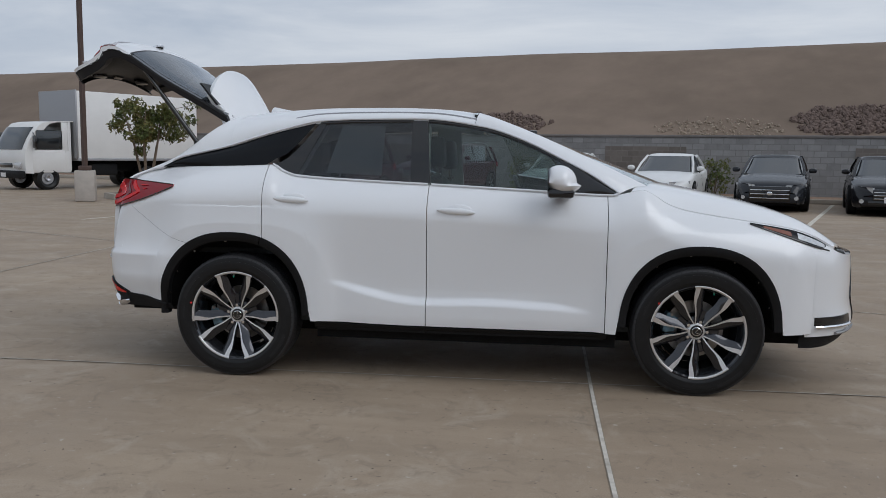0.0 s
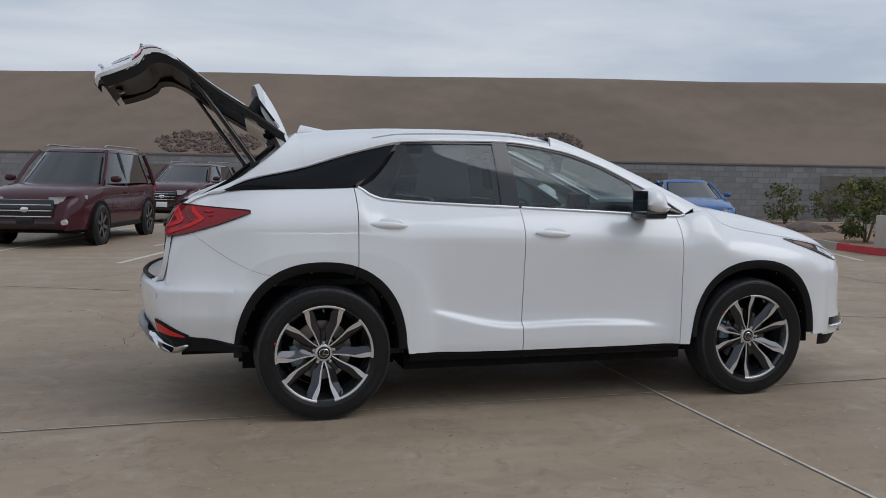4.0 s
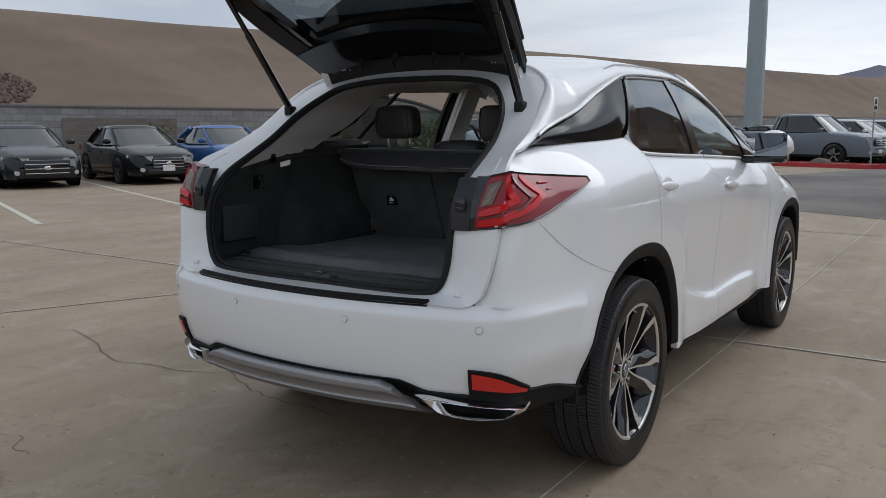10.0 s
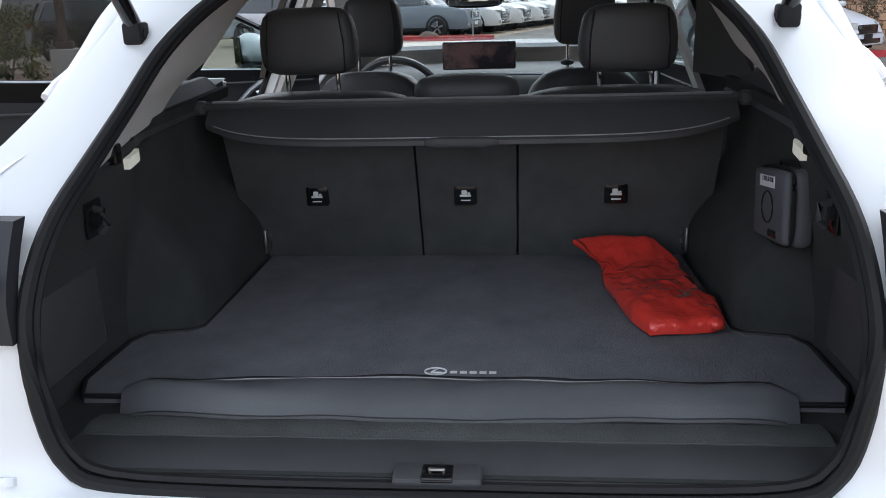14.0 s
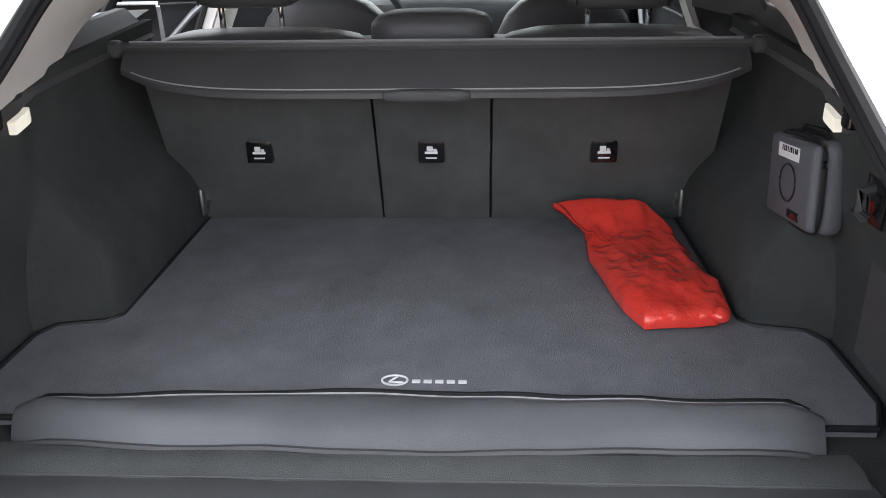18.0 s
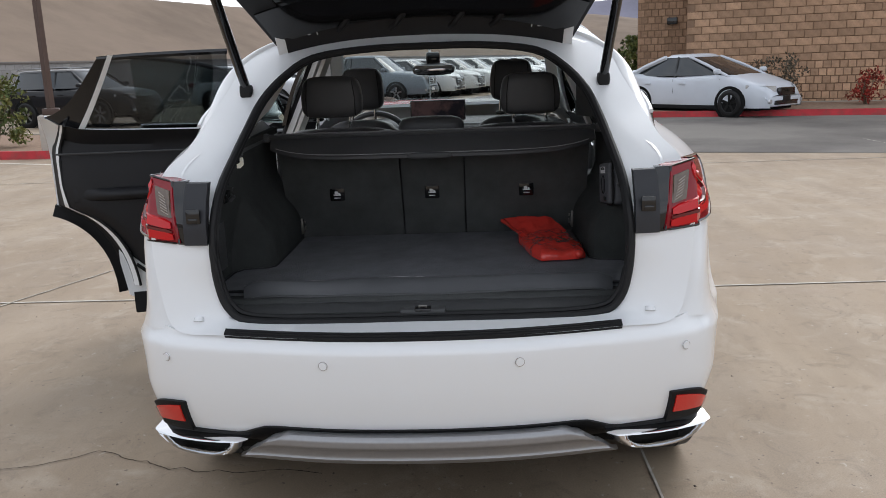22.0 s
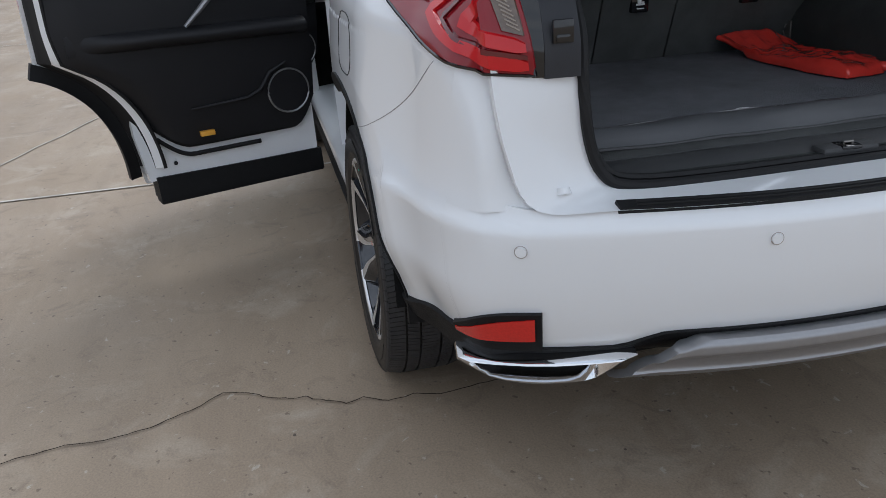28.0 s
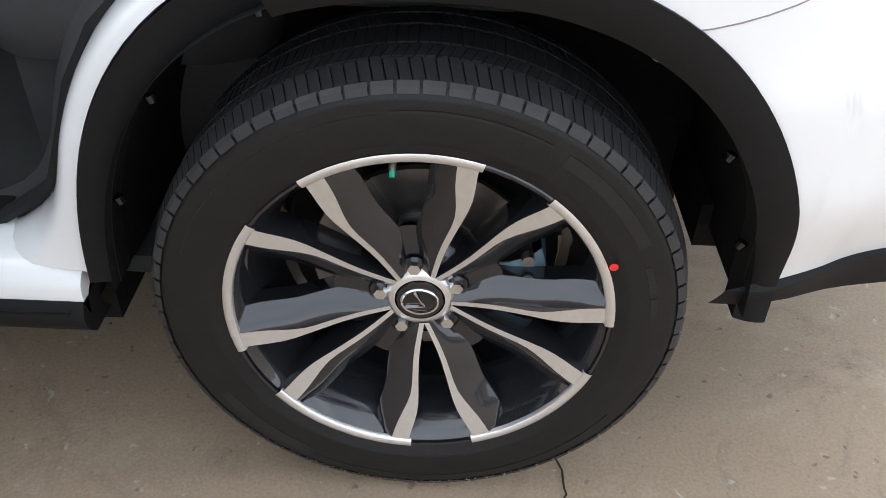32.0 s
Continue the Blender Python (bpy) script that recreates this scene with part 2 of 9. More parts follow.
def thing(name, label, category, group="", m=None):
    ob = new(name)
    ob.empty_display_size = 0.2
    if m is not None:
        ob.matrix_world = m
    return tagged(ob, label, category, group)


def box_bm(x0, x1, y0, y1, z0, z1, bevel=0.0, seg=2, bm=None):
    own = bmesh.new()
    r = bmesh.ops.create_cube(own, size=1.0)
    for v in r["verts"]:
        v.co = Vector((x0 + (v.co.x + 0.5) * (x1 - x0), y0 + (v.co.y + 0.5) * (y1 - y0), z0 + (v.co.z + 0.5) * (z1 - z0)))
    if bevel:
        bmesh.ops.bevel(own, geom=own.edges[:], offset=bevel, segments=seg, profile=0.5, affect="EDGES")
    return own


def join_bm(*bms):
    out = bmesh.new()
    for b in bms:
        me = bpy.data.meshes.new("tmp")
        b.to_mesh(me)
        b.free()
        out.from_mesh(me)
        bpy.data.meshes.remove(me)
    return out


def tube_bm(points, r, n=8, closed=False, caps=True):
    """A round tube along the points; r is a number or one radius a point."""
    pts = [Vector(p) for p in points]
    bm = bmesh.new()
    rings = []
    k = len(pts)
    up = Vector((0, 0, 1))
    for i, p in enumerate(pts):
        a = pts[(i - 1) % k] if (closed or i > 0) else p
        c = pts[(i + 1) % k] if (closed or i < k - 1) else p
        d = (c - a).normalized()
        side = d.cross(up)
        if side.length < 0.05:
            side = d.cross(Vector((1, 0, 0)))
        side.normalize()
        nrm = side.cross(d).normalized()
        rr = r[i] if isinstance(r, (list, tuple)) else r
        rings.append([bm.verts.new(p + rr * (math.cos(2 * math.pi * j / n) * side + math.sin(2 * math.pi * j / n) * nrm)) for j in range(n)])
    for i in range(k if closed else k - 1):
        A, B = rings[i], rings[(i + 1) % k]
        for j in range(n):
            bm.faces.new((A[j], A[(j + 1) % n], B[(j + 1) % n], B[j]))
    if caps and not closed:
        bm.faces.new(rings[0][::-1])
        bm.faces.new(rings[-1])
    bmesh.ops.recalc_face_normals(bm, faces=bm.faces[:])
    return bm


def cyl_bm(p0, p1, r0, r1=None, n=16):
    return tube_bm([p0, p1], [r0, r0 if r1 is None else r1], n)


def interp(table, x):
    """Smooth interpolation (monotone cubic) in a table of (x, value)."""
    t = table
    if x <= t[0][0]:
        return t[0][1]
    if x >= t[-1][0]:
        return t[-1][1]
    i = 0
    while t[i + 1][0] < x:
        i += 1
    h = t[i + 1][0] - t[i][0]
    s = (t[i + 1][1] - t[i][1]) / h

    def slope(j):
        if j <= 0 or j >= len(t) - 1:
            j2 = 0 if j <= 0 else len(t) - 2
            return (t[j2 + 1][1] - t[j2][1]) / (t[j2 + 1][0] - t[j2][0])
        a = (t[j][1] - t[j - 1][1]) / (t[j][0] - t[j - 1][0])
        c = (t[j + 1][1] - t[j][1]) / (t[j + 1][0] - t[j][0])
        return 0 if a * c <= 0 else 2 * a * c / (a + c)
    m0, m1 = slope(i), slope(i + 1)
    u = (x - t[i][0]) / h
    return ((2 * u**3 - 3 * u**2 + 1) * t[i][1] + (u**3 - 2 * u**2 + u) * h * m0 + (-2 * u**3 + 3 * u**2) * t[i + 1][1] + (u**3 - u**2) * h * m1)


def grid_bm(fn, nu, nv, thick=0.0, flip=False):
    """A sheet fn(u, v) over the unit square, with real thickness on its back if asked."""
    bm = bmesh.new()
    P = [[Vector(fn(i / nu, j / nv)) for j in range(nv + 1)] for i in range(nu + 1)]
    V = [[bm.verts.new(p) for p in row] for row in P]
    for i in range(nu):
        for j in range(nv):
            q = (V[i][j], V[i + 1][j], V[i + 1][j + 1], V[i][j + 1])
            try:
                bm.faces.new(q[::-1] if flip else q)
            except ValueError:
                pass
    bmesh.ops.remove_doubles(bm, verts=bm.verts[:], dist=1e-5)
    if thick:
        bm.normal_update()
        bmesh.ops.solidify(bm, geom=bm.faces[:], thickness=thick)
        bm.normal_update()
    return bm


# ---------- ground, bank and walls ----------
NX, NY = 0.303, 0.953           # direction from the car towards the bank


def lot(u, v, z=0.0):
    """A place in the lot: u along the bank, v towards it."""
    return (u * NY + v * NX, -u * NX + v * NY, z)


LOT_TURN = math.degrees(math.atan2(-NX, NY))
KERB_V, WALL_V, WALL_H = 22.2, 24.4, 2.05

# one sheet of ground to the horizon, finer near the car
gv, gf = [], []
ticks = [-900, -300, -120, -60, -30, -15, -8, -4, 0, 4, 8, 15, 30, 60, 120, 300, 900]
for gx in ticks:
    for gy in ticks:
        gv.append((gx, gy, 0.0))
K = len(ticks)
for i in range(K - 1):
    for j in range(K - 1):
        gf.append((i * K + j, (i + 1) * K + j, (i + 1) * K + j + 1, i * K + j + 1))
ground = mesh_ob("ground", gv, gf, M_GROUND, kind="structure", label="worn tan concrete parking lot with stains and joints", category="ground")


def bank_fn(a, b):
    """A flat strip behind the wall, the slope, then the level top."""
    u = -140 + 330 * a
    k = max(0.0, min(1.0, (b - 0.1) / 0.7))
    prof = interp([(0, 0.0), (0.3, 0.30), (0.6, 0.66), (0.85, 0.95), (1.0, 1.0)], k)
    z = WALL_H - 0.08 + (BANK_TOP - WALL_H) * prof + 0.12 * noise.noise((u * 0.12, b * 3, 1.7)) * (1 if b > 0.12 else 0)
    v = 10.3 * min(1.0, b / 0.1) + BANK_DEPTH * k + max(0.0, b - 0.8) * 200
    return lot(u, WALL_V + 0.25 + v, z)


part("bank", grid_bm(bank_fn, 150, 40), M_DIRT)
tagged(bpy.data.objects["bank"], "long brown graded soil bank above the block wall", "bank", "", "structure")

# ---------- materials of the white car ----------
M_PAINT = mat("white_pearl_paint", (0.80, 0.81, 0.825), 0.32, coat=0.9, spec=0.5, bump=0.015, bump_scale=900)
M_TRIM = mat("black_textured_plastic", (0.009, 0.009, 0.0098), 0.6, spec=0.25, bump=0.12, bump_scale=900, noise_scale=40, vary=0.15)
M_GLOSS = mat("gloss_black", (0.008, 0.008, 0.009), 0.12, spec=0.5, coat=0.5)
M_QUARTER = mat("black_quarter_glass", (0.007, 0.008, 0.010), 0.10, spec=0.22)
# mirror colour darkened to stand for the dark surroundings it reflects
M_MIRROR = mat("dim_mirror_glass", (0.22, 0.24, 0.27), 0.03, metal=1.0)
M_RUBBER = mat("black_rubber", (0.012, 0.012, 0.013), 0.62, spec=0.35, noise_scale=30, vary=0.2)
M_TYRE = mat("tyre_rubber", (0.0105, 0.0105, 0.011), 0.40, spec=0.34, noise_scale=25, vary=0.25, bump=0.08, bump_scale=300)
# tread paler than the side wall: the blocks' highlights are in its colour
M_TREAD = mat("highlit_tread_rubber", (0.032, 0.032, 0.034), 0.46, spec=0.42, noise_scale=30, vary=0.25)
M_TYRE_SMOOTH = mat("raised_tyre_lettering", (0.016, 0.016, 0.017), 0.42, spec=0.35, noise_scale=25, vary=0.15)
M_CHROME = mat("chrome", (0.75, 0.76, 0.78), 0.08, metal=1.0)
# chrome trim as a pale, barely metallic colour: sky reflection painted in
M_BRIGHT = mat("bright_window_trim", (0.74, 0.75, 0.77), 0.3, metal=0.25)
M_RIB = mat("ribbed_smoked_lens", (0.34, 0.29, 0.25), 0.2, coat=0.5)
M_SATIN = mat("satin_silver", (0.33, 0.33, 0.34), 0.46, metal=0.8, noise_scale=60, vary=0.06)
M_BARREL = mat("dark_rim_barrel", (0.035, 0.037, 0.043), 0.13, metal=0.55, spec=0.5, coat=0.9, noise_scale=12, vary=0.2)
M_MACHINED = mat("machined_alloy", (0.74, 0.73, 0.725), 0.34, metal=0.8, noise_scale=80, vary=0.06)
M_GUN = mat("dark_alloy_paint", (0.032, 0.033, 0.039), 0.12, metal=0.6, coat=0.8, spec=0.5, noise_scale=150, vary=0.08)
M_STEEL = mat("brake_steel", (0.32, 0.30, 0.28), 0.38, metal=0.9, noise_scale=30, vary=0.25)
M_CALIPER = mat("blue_grey_caliper", (0.20, 0.31, 0.37), 0.45, metal=0.3, noise_scale=20, vary=0.25)
M_LINER = mat("wheel_arch_liner", (0.008, 0.008, 0.008), 0.85, spec=0.2, noise_scale=25, vary=0.3, bump=0.25, bump_scale=90)
M_RED = mat("red_lens", (0.235, 0.006, 0.013), 0.12, spec=0.4, coat=0.35)
M_RED_BRIGHT = mat("bright_red_lens_bar", (0.54, 0.010, 0.014), 0.14, spec=0.4, coat=0.35)
M_RED_DARK = mat("dark_red_lens", (0.115, 0.004, 0.008), 0.10, spec=0.6, coat=0.8)
M_CLEAR = mat("clear_lens", (0.55, 0.56, 0.57), 0.12, metal=0.35, coat=0.8, noise_scale=55, vary=0.35)
M_AMBER = mat("smoked_amber_lens", (0.120, 0.085, 0.064), 0.14, metal=0.1, coat=0.8, noise_scale=90, vary=0.3)
M_REFLEX = mat("red_reflector", (0.60, 0.018, 0.012), 0.18, coat=0.6, noise_scale=220, vary=0.15)
M_CARPET = mat("charcoal_carpet", (0.180, 0.182, 0.196), 0.95, spec=0.12, noise_scale=9, vary=0.22, bump=0.5, bump_scale=700)
M_SEAT_CARPET = mat("seat_back_carpet", (0.088, 0.091, 0.090), 0.95, spec=0.12, noise_scale=6, vary=0.25, bump=0.45, bump_scale=600)
M_CARPET_WALL = mat("black_carpet_lining", (0.050, 0.053, 0.052), 0.95, spec=0.12, noise_scale=6, vary=0.25, bump=0.45, bump_scale=600)
M_PLASTIC_IN = mat("black_interior_plastic", (0.055, 0.056, 0.058), 0.5, spec=0.4, bump=0.12, bump_scale=500, noise_scale=10, vary=0.12)
M_LEATHER = mat("black_leather", (0.060, 0.060, 0.063), 0.42, spec=0.45, bump=0.14, bump_scale=350, noise_scale=5, vary=0.15)
M_DOOR_IN = mat("black_door_trim", (0.014, 0.014, 0.016), 0.5, spec=0.35, bump=0.12, bump_scale=400, noise_scale=6, vary=0.15)
M_LEATHER_GREY = mat("grey_vinyl", (0.095, 0.097, 0.103), 0.36, spec=0.45, bump=0.10, bump_scale=400, noise_scale=4, vary=0.15)
M_HEADLINER = mat("grey_headliner", (0.68, 0.655, 0.62), 0.95, spec=0.1, noise_scale=4, vary=0.06, bump=0.15, bump_scale=600)
M_STITCH = mat("pale_stitching", (0.35, 0.35, 0.35), 0.7)
M_SCREEN = mat("dark_screen", (0.03, 0.025, 0.03), 0.08, spec=0.5, second=(0.16, 0.09, 0.085), sec_scale=7, sec_lo=0.45, sec_hi=0.6)
M_SIDE_PANEL = mat("dark_grey_side_plastic", (0.028, 0.029, 0.034), 0.45, spec=0.4, bump=0.1, bump_scale=500, noise_scale=8, vary=0.1)
M_BAG = mat("red_plastic_bag", (0.78, 0.050, 0.036), 0.16, spec=0.6, coat=0.8, noise_scale=7, vary=0.15, bump=0.5, bump_scale=45)
M_CASE = mat("grey_case_shell", (0.10, 0.103, 0.115), 0.5, spec=0.4, bump=0.2, bump_scale=600)
M_WHITE = mat("white_print", (0.75, 0.75, 0.75), 0.6)
M_PLATE = mat("plate_black", (0.012, 0.012, 0.013), 0.3, spec=0.5)
M_LAMP = mat("cargo_lamp_lens", (0.80, 0.77, 0.66), 0.4, noise_scale=20, vary=0.1, emit=0.10)
M_AMBER_REF = mat("amber_reflector", (0.85, 0.42, 0.06), 0.25, coat=0.5)
M_VALVE = mat("green_valve_cap", (0.02, 0.32, 0.20), 0.45)
M_DOT = mat("red_paint_dot", (0.72, 0.03, 0.03), 0.6)


def tinted(name, color, gloss):
    """Tinted glass: part see-through, part dark gloss."""
    m = bpy.data.materials.new(name)
    m.use_nodes = True
    nt = m.node_tree
    nt.nodes.clear()
    out = nt.nodes.new("ShaderNodeOutputMaterial")
    tr = nt.nodes.new("ShaderNodeBsdfTransparent")
    tr.inputs["Color"].default_value = (*color, 1)
    gl = nt.nodes.new("ShaderNodeBsdfGlossy")
    gl.inputs["Roughness"].default_value = 0.015
    gl.inputs["Color"].default_value = (0.95, 0.97, 1.0, 1)
    lw = nt.nodes.new("ShaderNodeLayerWeight")
    pw = nt.nodes.new("ShaderNodeMath")
    pw.operation = "POWER"
    pw.inputs[1].default_value = 5.0
    nt.links.new(lw.outputs["Facing"], pw.inputs[0])
    fr = nt.nodes.new("ShaderNodeMath")
    fr.operation = "MULTIPLY_ADD"
    nt.links.new(pw.outputs[0], fr.inputs[0])
    fr.inputs[1].default_value = 1 - gloss
    fr.inputs[2].default_value = gloss
    mx = nt.nodes.new("ShaderNodeMixShader")
    nt.links.new(fr.outputs[0], mx.inputs[0])
    nt.links.new(tr.outputs[0], mx.inputs[1])
    nt.links.new(gl.outputs[0], mx.inputs[2])
    nt.links.new(mx.outputs[0], out.inputs["Surface"])
    return m


G_DARK = tinted("privacy_glass", (0.44, 0.46, 0.47), 0.045)
G_MID = tinted("front_door_glass", (0.62, 0.68, 0.67), 0.035)
G_CLEAR = tinted("windscreen_glass", (0.92, 0.95, 0.94), 0.03)

# ---------- the white car: x forward from the rear axle, y to its left ----------
suv = thing("suv", "white five-door crossover with raised tailgate and two open doors on concrete", "car")
AX_F = 2.79
R_TYRE = 0.372

PLAN = [(-1.055, 0.0), (-1.04, 0.27), (-0.985, 0.55), (-0.92, 0.755), (-0.82, 0.862), (-0.60, 0.917), (-0.3, 0.938), (0.0, 0.945), (0.5, 0.932),
        (1.2, 0.932), (2.2, 0.932), (2.79, 0.945), (3.15, 0.925), (3.42, 0.86), (3.62, 0.73), (3.76, 0.50), (3.82, 0.25), (3.83, 0.0)]


def plan_at(s):
    """A place on the plan's outline, s from 0 (rear middle) to 1 (front middle), and its outward normal."""
    k = s * (len(PLAN) - 1)
    i = min(int(k), len(PLAN) - 2)
    f = k - i
    P = [Vector(PLAN[max(0, min(len(PLAN) - 1, i + j))]) for j in (-1, 0, 1, 2)]
    if i == 0:
        P[0] = Vector((PLAN[1][0], -PLAN[1][1]))
    if i == len(PLAN) - 2:
        P[3] = Vector((PLAN[-2][0], -PLAN[-2][1]))
    a = 0.5 * ((2 * P[1]) + (P[2] - P[0]) * f + (2 * P[0] - 5 * P[1] + 4 * P[2] - P[3]) * f * f + (3 * P[1] - P[0] - 3 * P[2] + P[3]) * f**3)
    d = 0.5 * ((P[2] - P[0]) + 2 * (2 * P[0] - 5 * P[1] + 4 * P[2] - P[3]) * f + 3 * (3 * P[1] - P[0] - 3 * P[2] + P[3]) * f * f)
    d.normalize()
    return a, Vector((-d.y, d.x))


S_TABLE = np.linspace(0.02, 0.98, 1500)
X_TABLE = np.array([plan_at(float(q))[0].x for q in S_TABLE])
Y_TABLE = np.array([plan_at(float(q))[0].y for q in S_TABLE])


def s_of_x(x):
    return float(np.interp(x, X_TABLE, S_TABLE))


ZTOP = [(-0.93, 0.80), (-0.90, 0.88), (-0.875, 1.04), (-0.85, 1.12), (-0.78, 1.215), (-0.64, 1.268), (-0.55, 1.283), (0.10, 1.308), (0.17, 1.312), (0.25, 1.268),
        (0.33, 1.243), (0.68, 1.222), (1.16, 1.204), (1.73, 1.180), (2.24, 1.158), (2.33, 1.178), (2.43, 1.196), (2.50, 1.165), (2.57, 1.118), (2.68, 1.080), (2.86, 1.050), (3.05, 1.024), (3.30, 0.984), (3.42, 0.945), (3.50, 0.905), (3.62, 0.845), (3.75, 0.815), (3.9, 0.80)]
HOOD_Z = [(2.30, 1.225), (2.45, 1.222), (2.68, 1.190), (3.05, 1.116), (3.34, 1.036), (3.48, 0.972), (3.58, 0.912), (3.66, 0.866), (3.80, 0.82)]
DTOP = [(-0.95, 0.10), (-0.8, 0.12), (-0.6, 0.19), (0.17, 0.165), (1.0, 0.125), (2.3, 0.115), (2.6, 0.14), (3.2, 0.12), (3.6, 0.06), (3.9, 0.03)]
CREASE = [(0.35, 0.655), (0.5, 0.625), (1.15, 0.50), (1.5, 0.508), (1.9, 0.495), (2.1, 0.47), (2.3, 0.44)]


def smooth01(t):
    t = max(0.0, min(1.0, t))
    return t * t * (3 - 2 * t)


def side_in(x, z):
    """How far the flank lies inside the plan's outline."""
    zt, dt = interp(ZTOP, x), interp(DTOP, x)
    d = dt * max(0.0, min(1.3, (z - (zt - 0.22)) / 0.22)) ** 2
    low = 0.0
    if z < 1.04:
        zc = interp(CREASE, x)
        fade = smooth01((x - 0.40) / 0.45) * smooth01((2.2 - x) / 0.4)
        up = smooth01((z - (zc - 0.015)) / 0.040)
        low = 0.036 * up * max(0.0, min(1.0, (1.035 - z) / 0.46)) * fade + 0.012 * (1 - smooth01((z - 0.3) / 0.12))
        low += 0.020 * (1 - fade) * smooth01((0.92 - z) / 0.3)
    # raised plateau round each wheel arch
    for ax in (0.0, AX_F):
        dx, dz = abs(x - ax), z - R_TYRE
        if z < 1.06:
            r = (dx**3 + max(0, dz)**3) ** (1 / 3)
            fade = smooth01((x - ax + 0.70) / 0.22) * smooth01((ax + 0.70 - x) / 0.22)
            k = max(0.0, 1 - max(0.0, r - 0.585) / 0.20) ** 1.7 * fade
            low = low * (1 - k)
            d = d - 0.013 * k
    ledge = 0.056 * (1 - math.exp(-max(0.0, z - 0.742) / 0.075)) * smooth01((-0.32 - x) / 0.32)
    ledge += 0.05 * smooth01((0.62 - z) / 0.2) * smooth01((-0.25 - x) / 0.25)
    return d + low + ledge


def flank(x, z, sgn):
    s = s_of_x(x)
    p, n = plan_at(s)
    d = side_in(x, z)
    return (p.x - n.x * d * 0.3, sgn * (p.y - n.y * d), z)


ARCH_X, ARCH_Z, ARCH_P, ARCH_SHIFT = 0.481, 0.528, 2.3, -0.040


def arch_size(ax):
    """Half width, height and shift of the rear arch or the front one."""
    return (ARCH_X, ARCH_Z, ARCH_SHIFT) if ax == 0 else (0.465, 0.513, -0.024)


def arch(x, ax):
    half, high, shift = arch_size(ax)
    dx = abs(x - ax - shift) / half
    return R_TYRE + high * max(0.0, 1 - dx**ARCH_P) ** (1 / ARCH_P) if dx < 1 else 0.0


def arch_ring(ax, a, k):
    """A point on the arch's outline at the angle a, k from the inner edge (0) to the outer (1)."""
    c, s = math.cos(a), math.sin(a)
    half, high, shift = arch_size(ax)
    rx, rz = half - 0.043 + 0.044 * k, high - 0.054 + 0.055 * k
    return ax + shift + rx * math.copysign(abs(c) ** (2 / ARCH_P), c), R_TYRE + rz * abs(s) ** (2 / ARCH_P)


def rocker(x):
    return interp([(-0.85, 0.487), (-0.62, 0.462), (-0.5, 0.43), (0.46, 0.365), (1.16, 0.352), (2.2, 0.352), (3.2, 0.38)], x)


def low_edge(x):
    return max(rocker(x), arch(x, 0), arch(x, AX_F))


def sheet(fn, nu, nv, back):
    """fn(u, v) as a panel with a back face shifted by the vector back and closed rims."""
    bm = bmesh.new()
    A = [[bm.verts.new(fn(i / nu, j / nv)) for j in range(nv + 1)] for i in range(nu + 1)]
    bk = Vector(back)
    B = [[bm.verts.new(v.co + bk) for v in row] for row in A]
    for i in range(nu):
        for j in range(nv):
            bm.faces.new((A[i][j], A[i + 1][j], A[i + 1][j + 1], A[i][j + 1]))
            bm.faces.new((B[i][j + 1], B[i + 1][j + 1], B[i + 1][j], B[i][j]))
    rim = [A[i][0] for i in range(nu)] + [A[nu][j] for j in range(nv)] + [A[i][nv] for i in range(nu, 0, -1)] + [A[0][j] for j in range(nv, 0, -1)]
    rim2 = [B[i][0] for i in range(nu)] + [B[nu][j] for j in range(nv)] + [B[i][nv] for i in range(nu, 0, -1)] + [B[0][j] for j in range(nv, 0, -1)]
    for k in range(len(rim)):
        a, b = rim[k], rim[(k + 1) % len(rim)]
        c, d = rim2[(k + 1) % len(rim)], rim2[k]
        bm.faces.new((b, a, d, c))
    bmesh.ops.remove_doubles(bm, verts=bm.verts[:], dist=1e-5)
    bmesh.ops.recalc_face_normals(bm, faces=bm.faces[:])
    return bm


def side_panel(x0, x1, sgn, lower, upper, nu, nv, thick=0.022, gap=0.0025):
    xa, xb = x0 + gap, x1 - gap

    def fn(u, v):
        x = xa + (xb - xa) * u
        lo, hi = lower(x), upper(x)
        return flank(x, lo + (hi - lo) * v, sgn)
    return sheet(fn, nu, nv, (0, -sgn * thick, 0))


def ztop(x):
    return interp(ZTOP, x)


# upper edge of the side glass: (x, y, z)
UPX = [(-0.577, 1.284), (-0.44, 1.345), (-0.155, 1.412), (0.09, 1.490), (0.335, 1.558), (0.436, 1.580), (0.68, 1.594), (1.10, 1.601), (1.478, 1.555), (1.727, 1.475), (1.943, 1.372), (2.126, 1.278), (2.29, 1.172)]
UPY = [(-0.577, 0.712), (-0.44, 0.715), (-0.155, 0.70), (0.09, 0.68), (0.436, 0.655), (1.10, 0.632), (1.478, 0.648), (1.727, 0.685), (1.943, 0.725), (2.126, 0.765), (2.29, 0.812)]


def up_pt(x, sgn):
    return Vector((x, sgn * interp(UPY, x), interp(UPX, x)))


def belt_pt(x, sgn):
    return Vector(flank(x, ztop(x), sgn))


def glass_fn(xl0, xl1, xr0, xr1, sgn, inset=0.0, bulge=0.02, lo=0.0, hi=1.0):
    """Side glass between two slanting ends: x at the bottom and the top of either end."""
    def fn(u, v):
        vv = lo + (hi - lo) * v
        xb = xl0 + (xr0 - xl0) * u
        xt = xl1 + (xr1 - xl1) * u
        x = xb + (xt - xb) * vv
        a, b = belt_pt(x, sgn), up_pt(x, sgn)
        p = a.lerp(b, vv)
        p.y += sgn * (bulge * math.sin(math.pi * vv) - inset)
        return p
    return fn


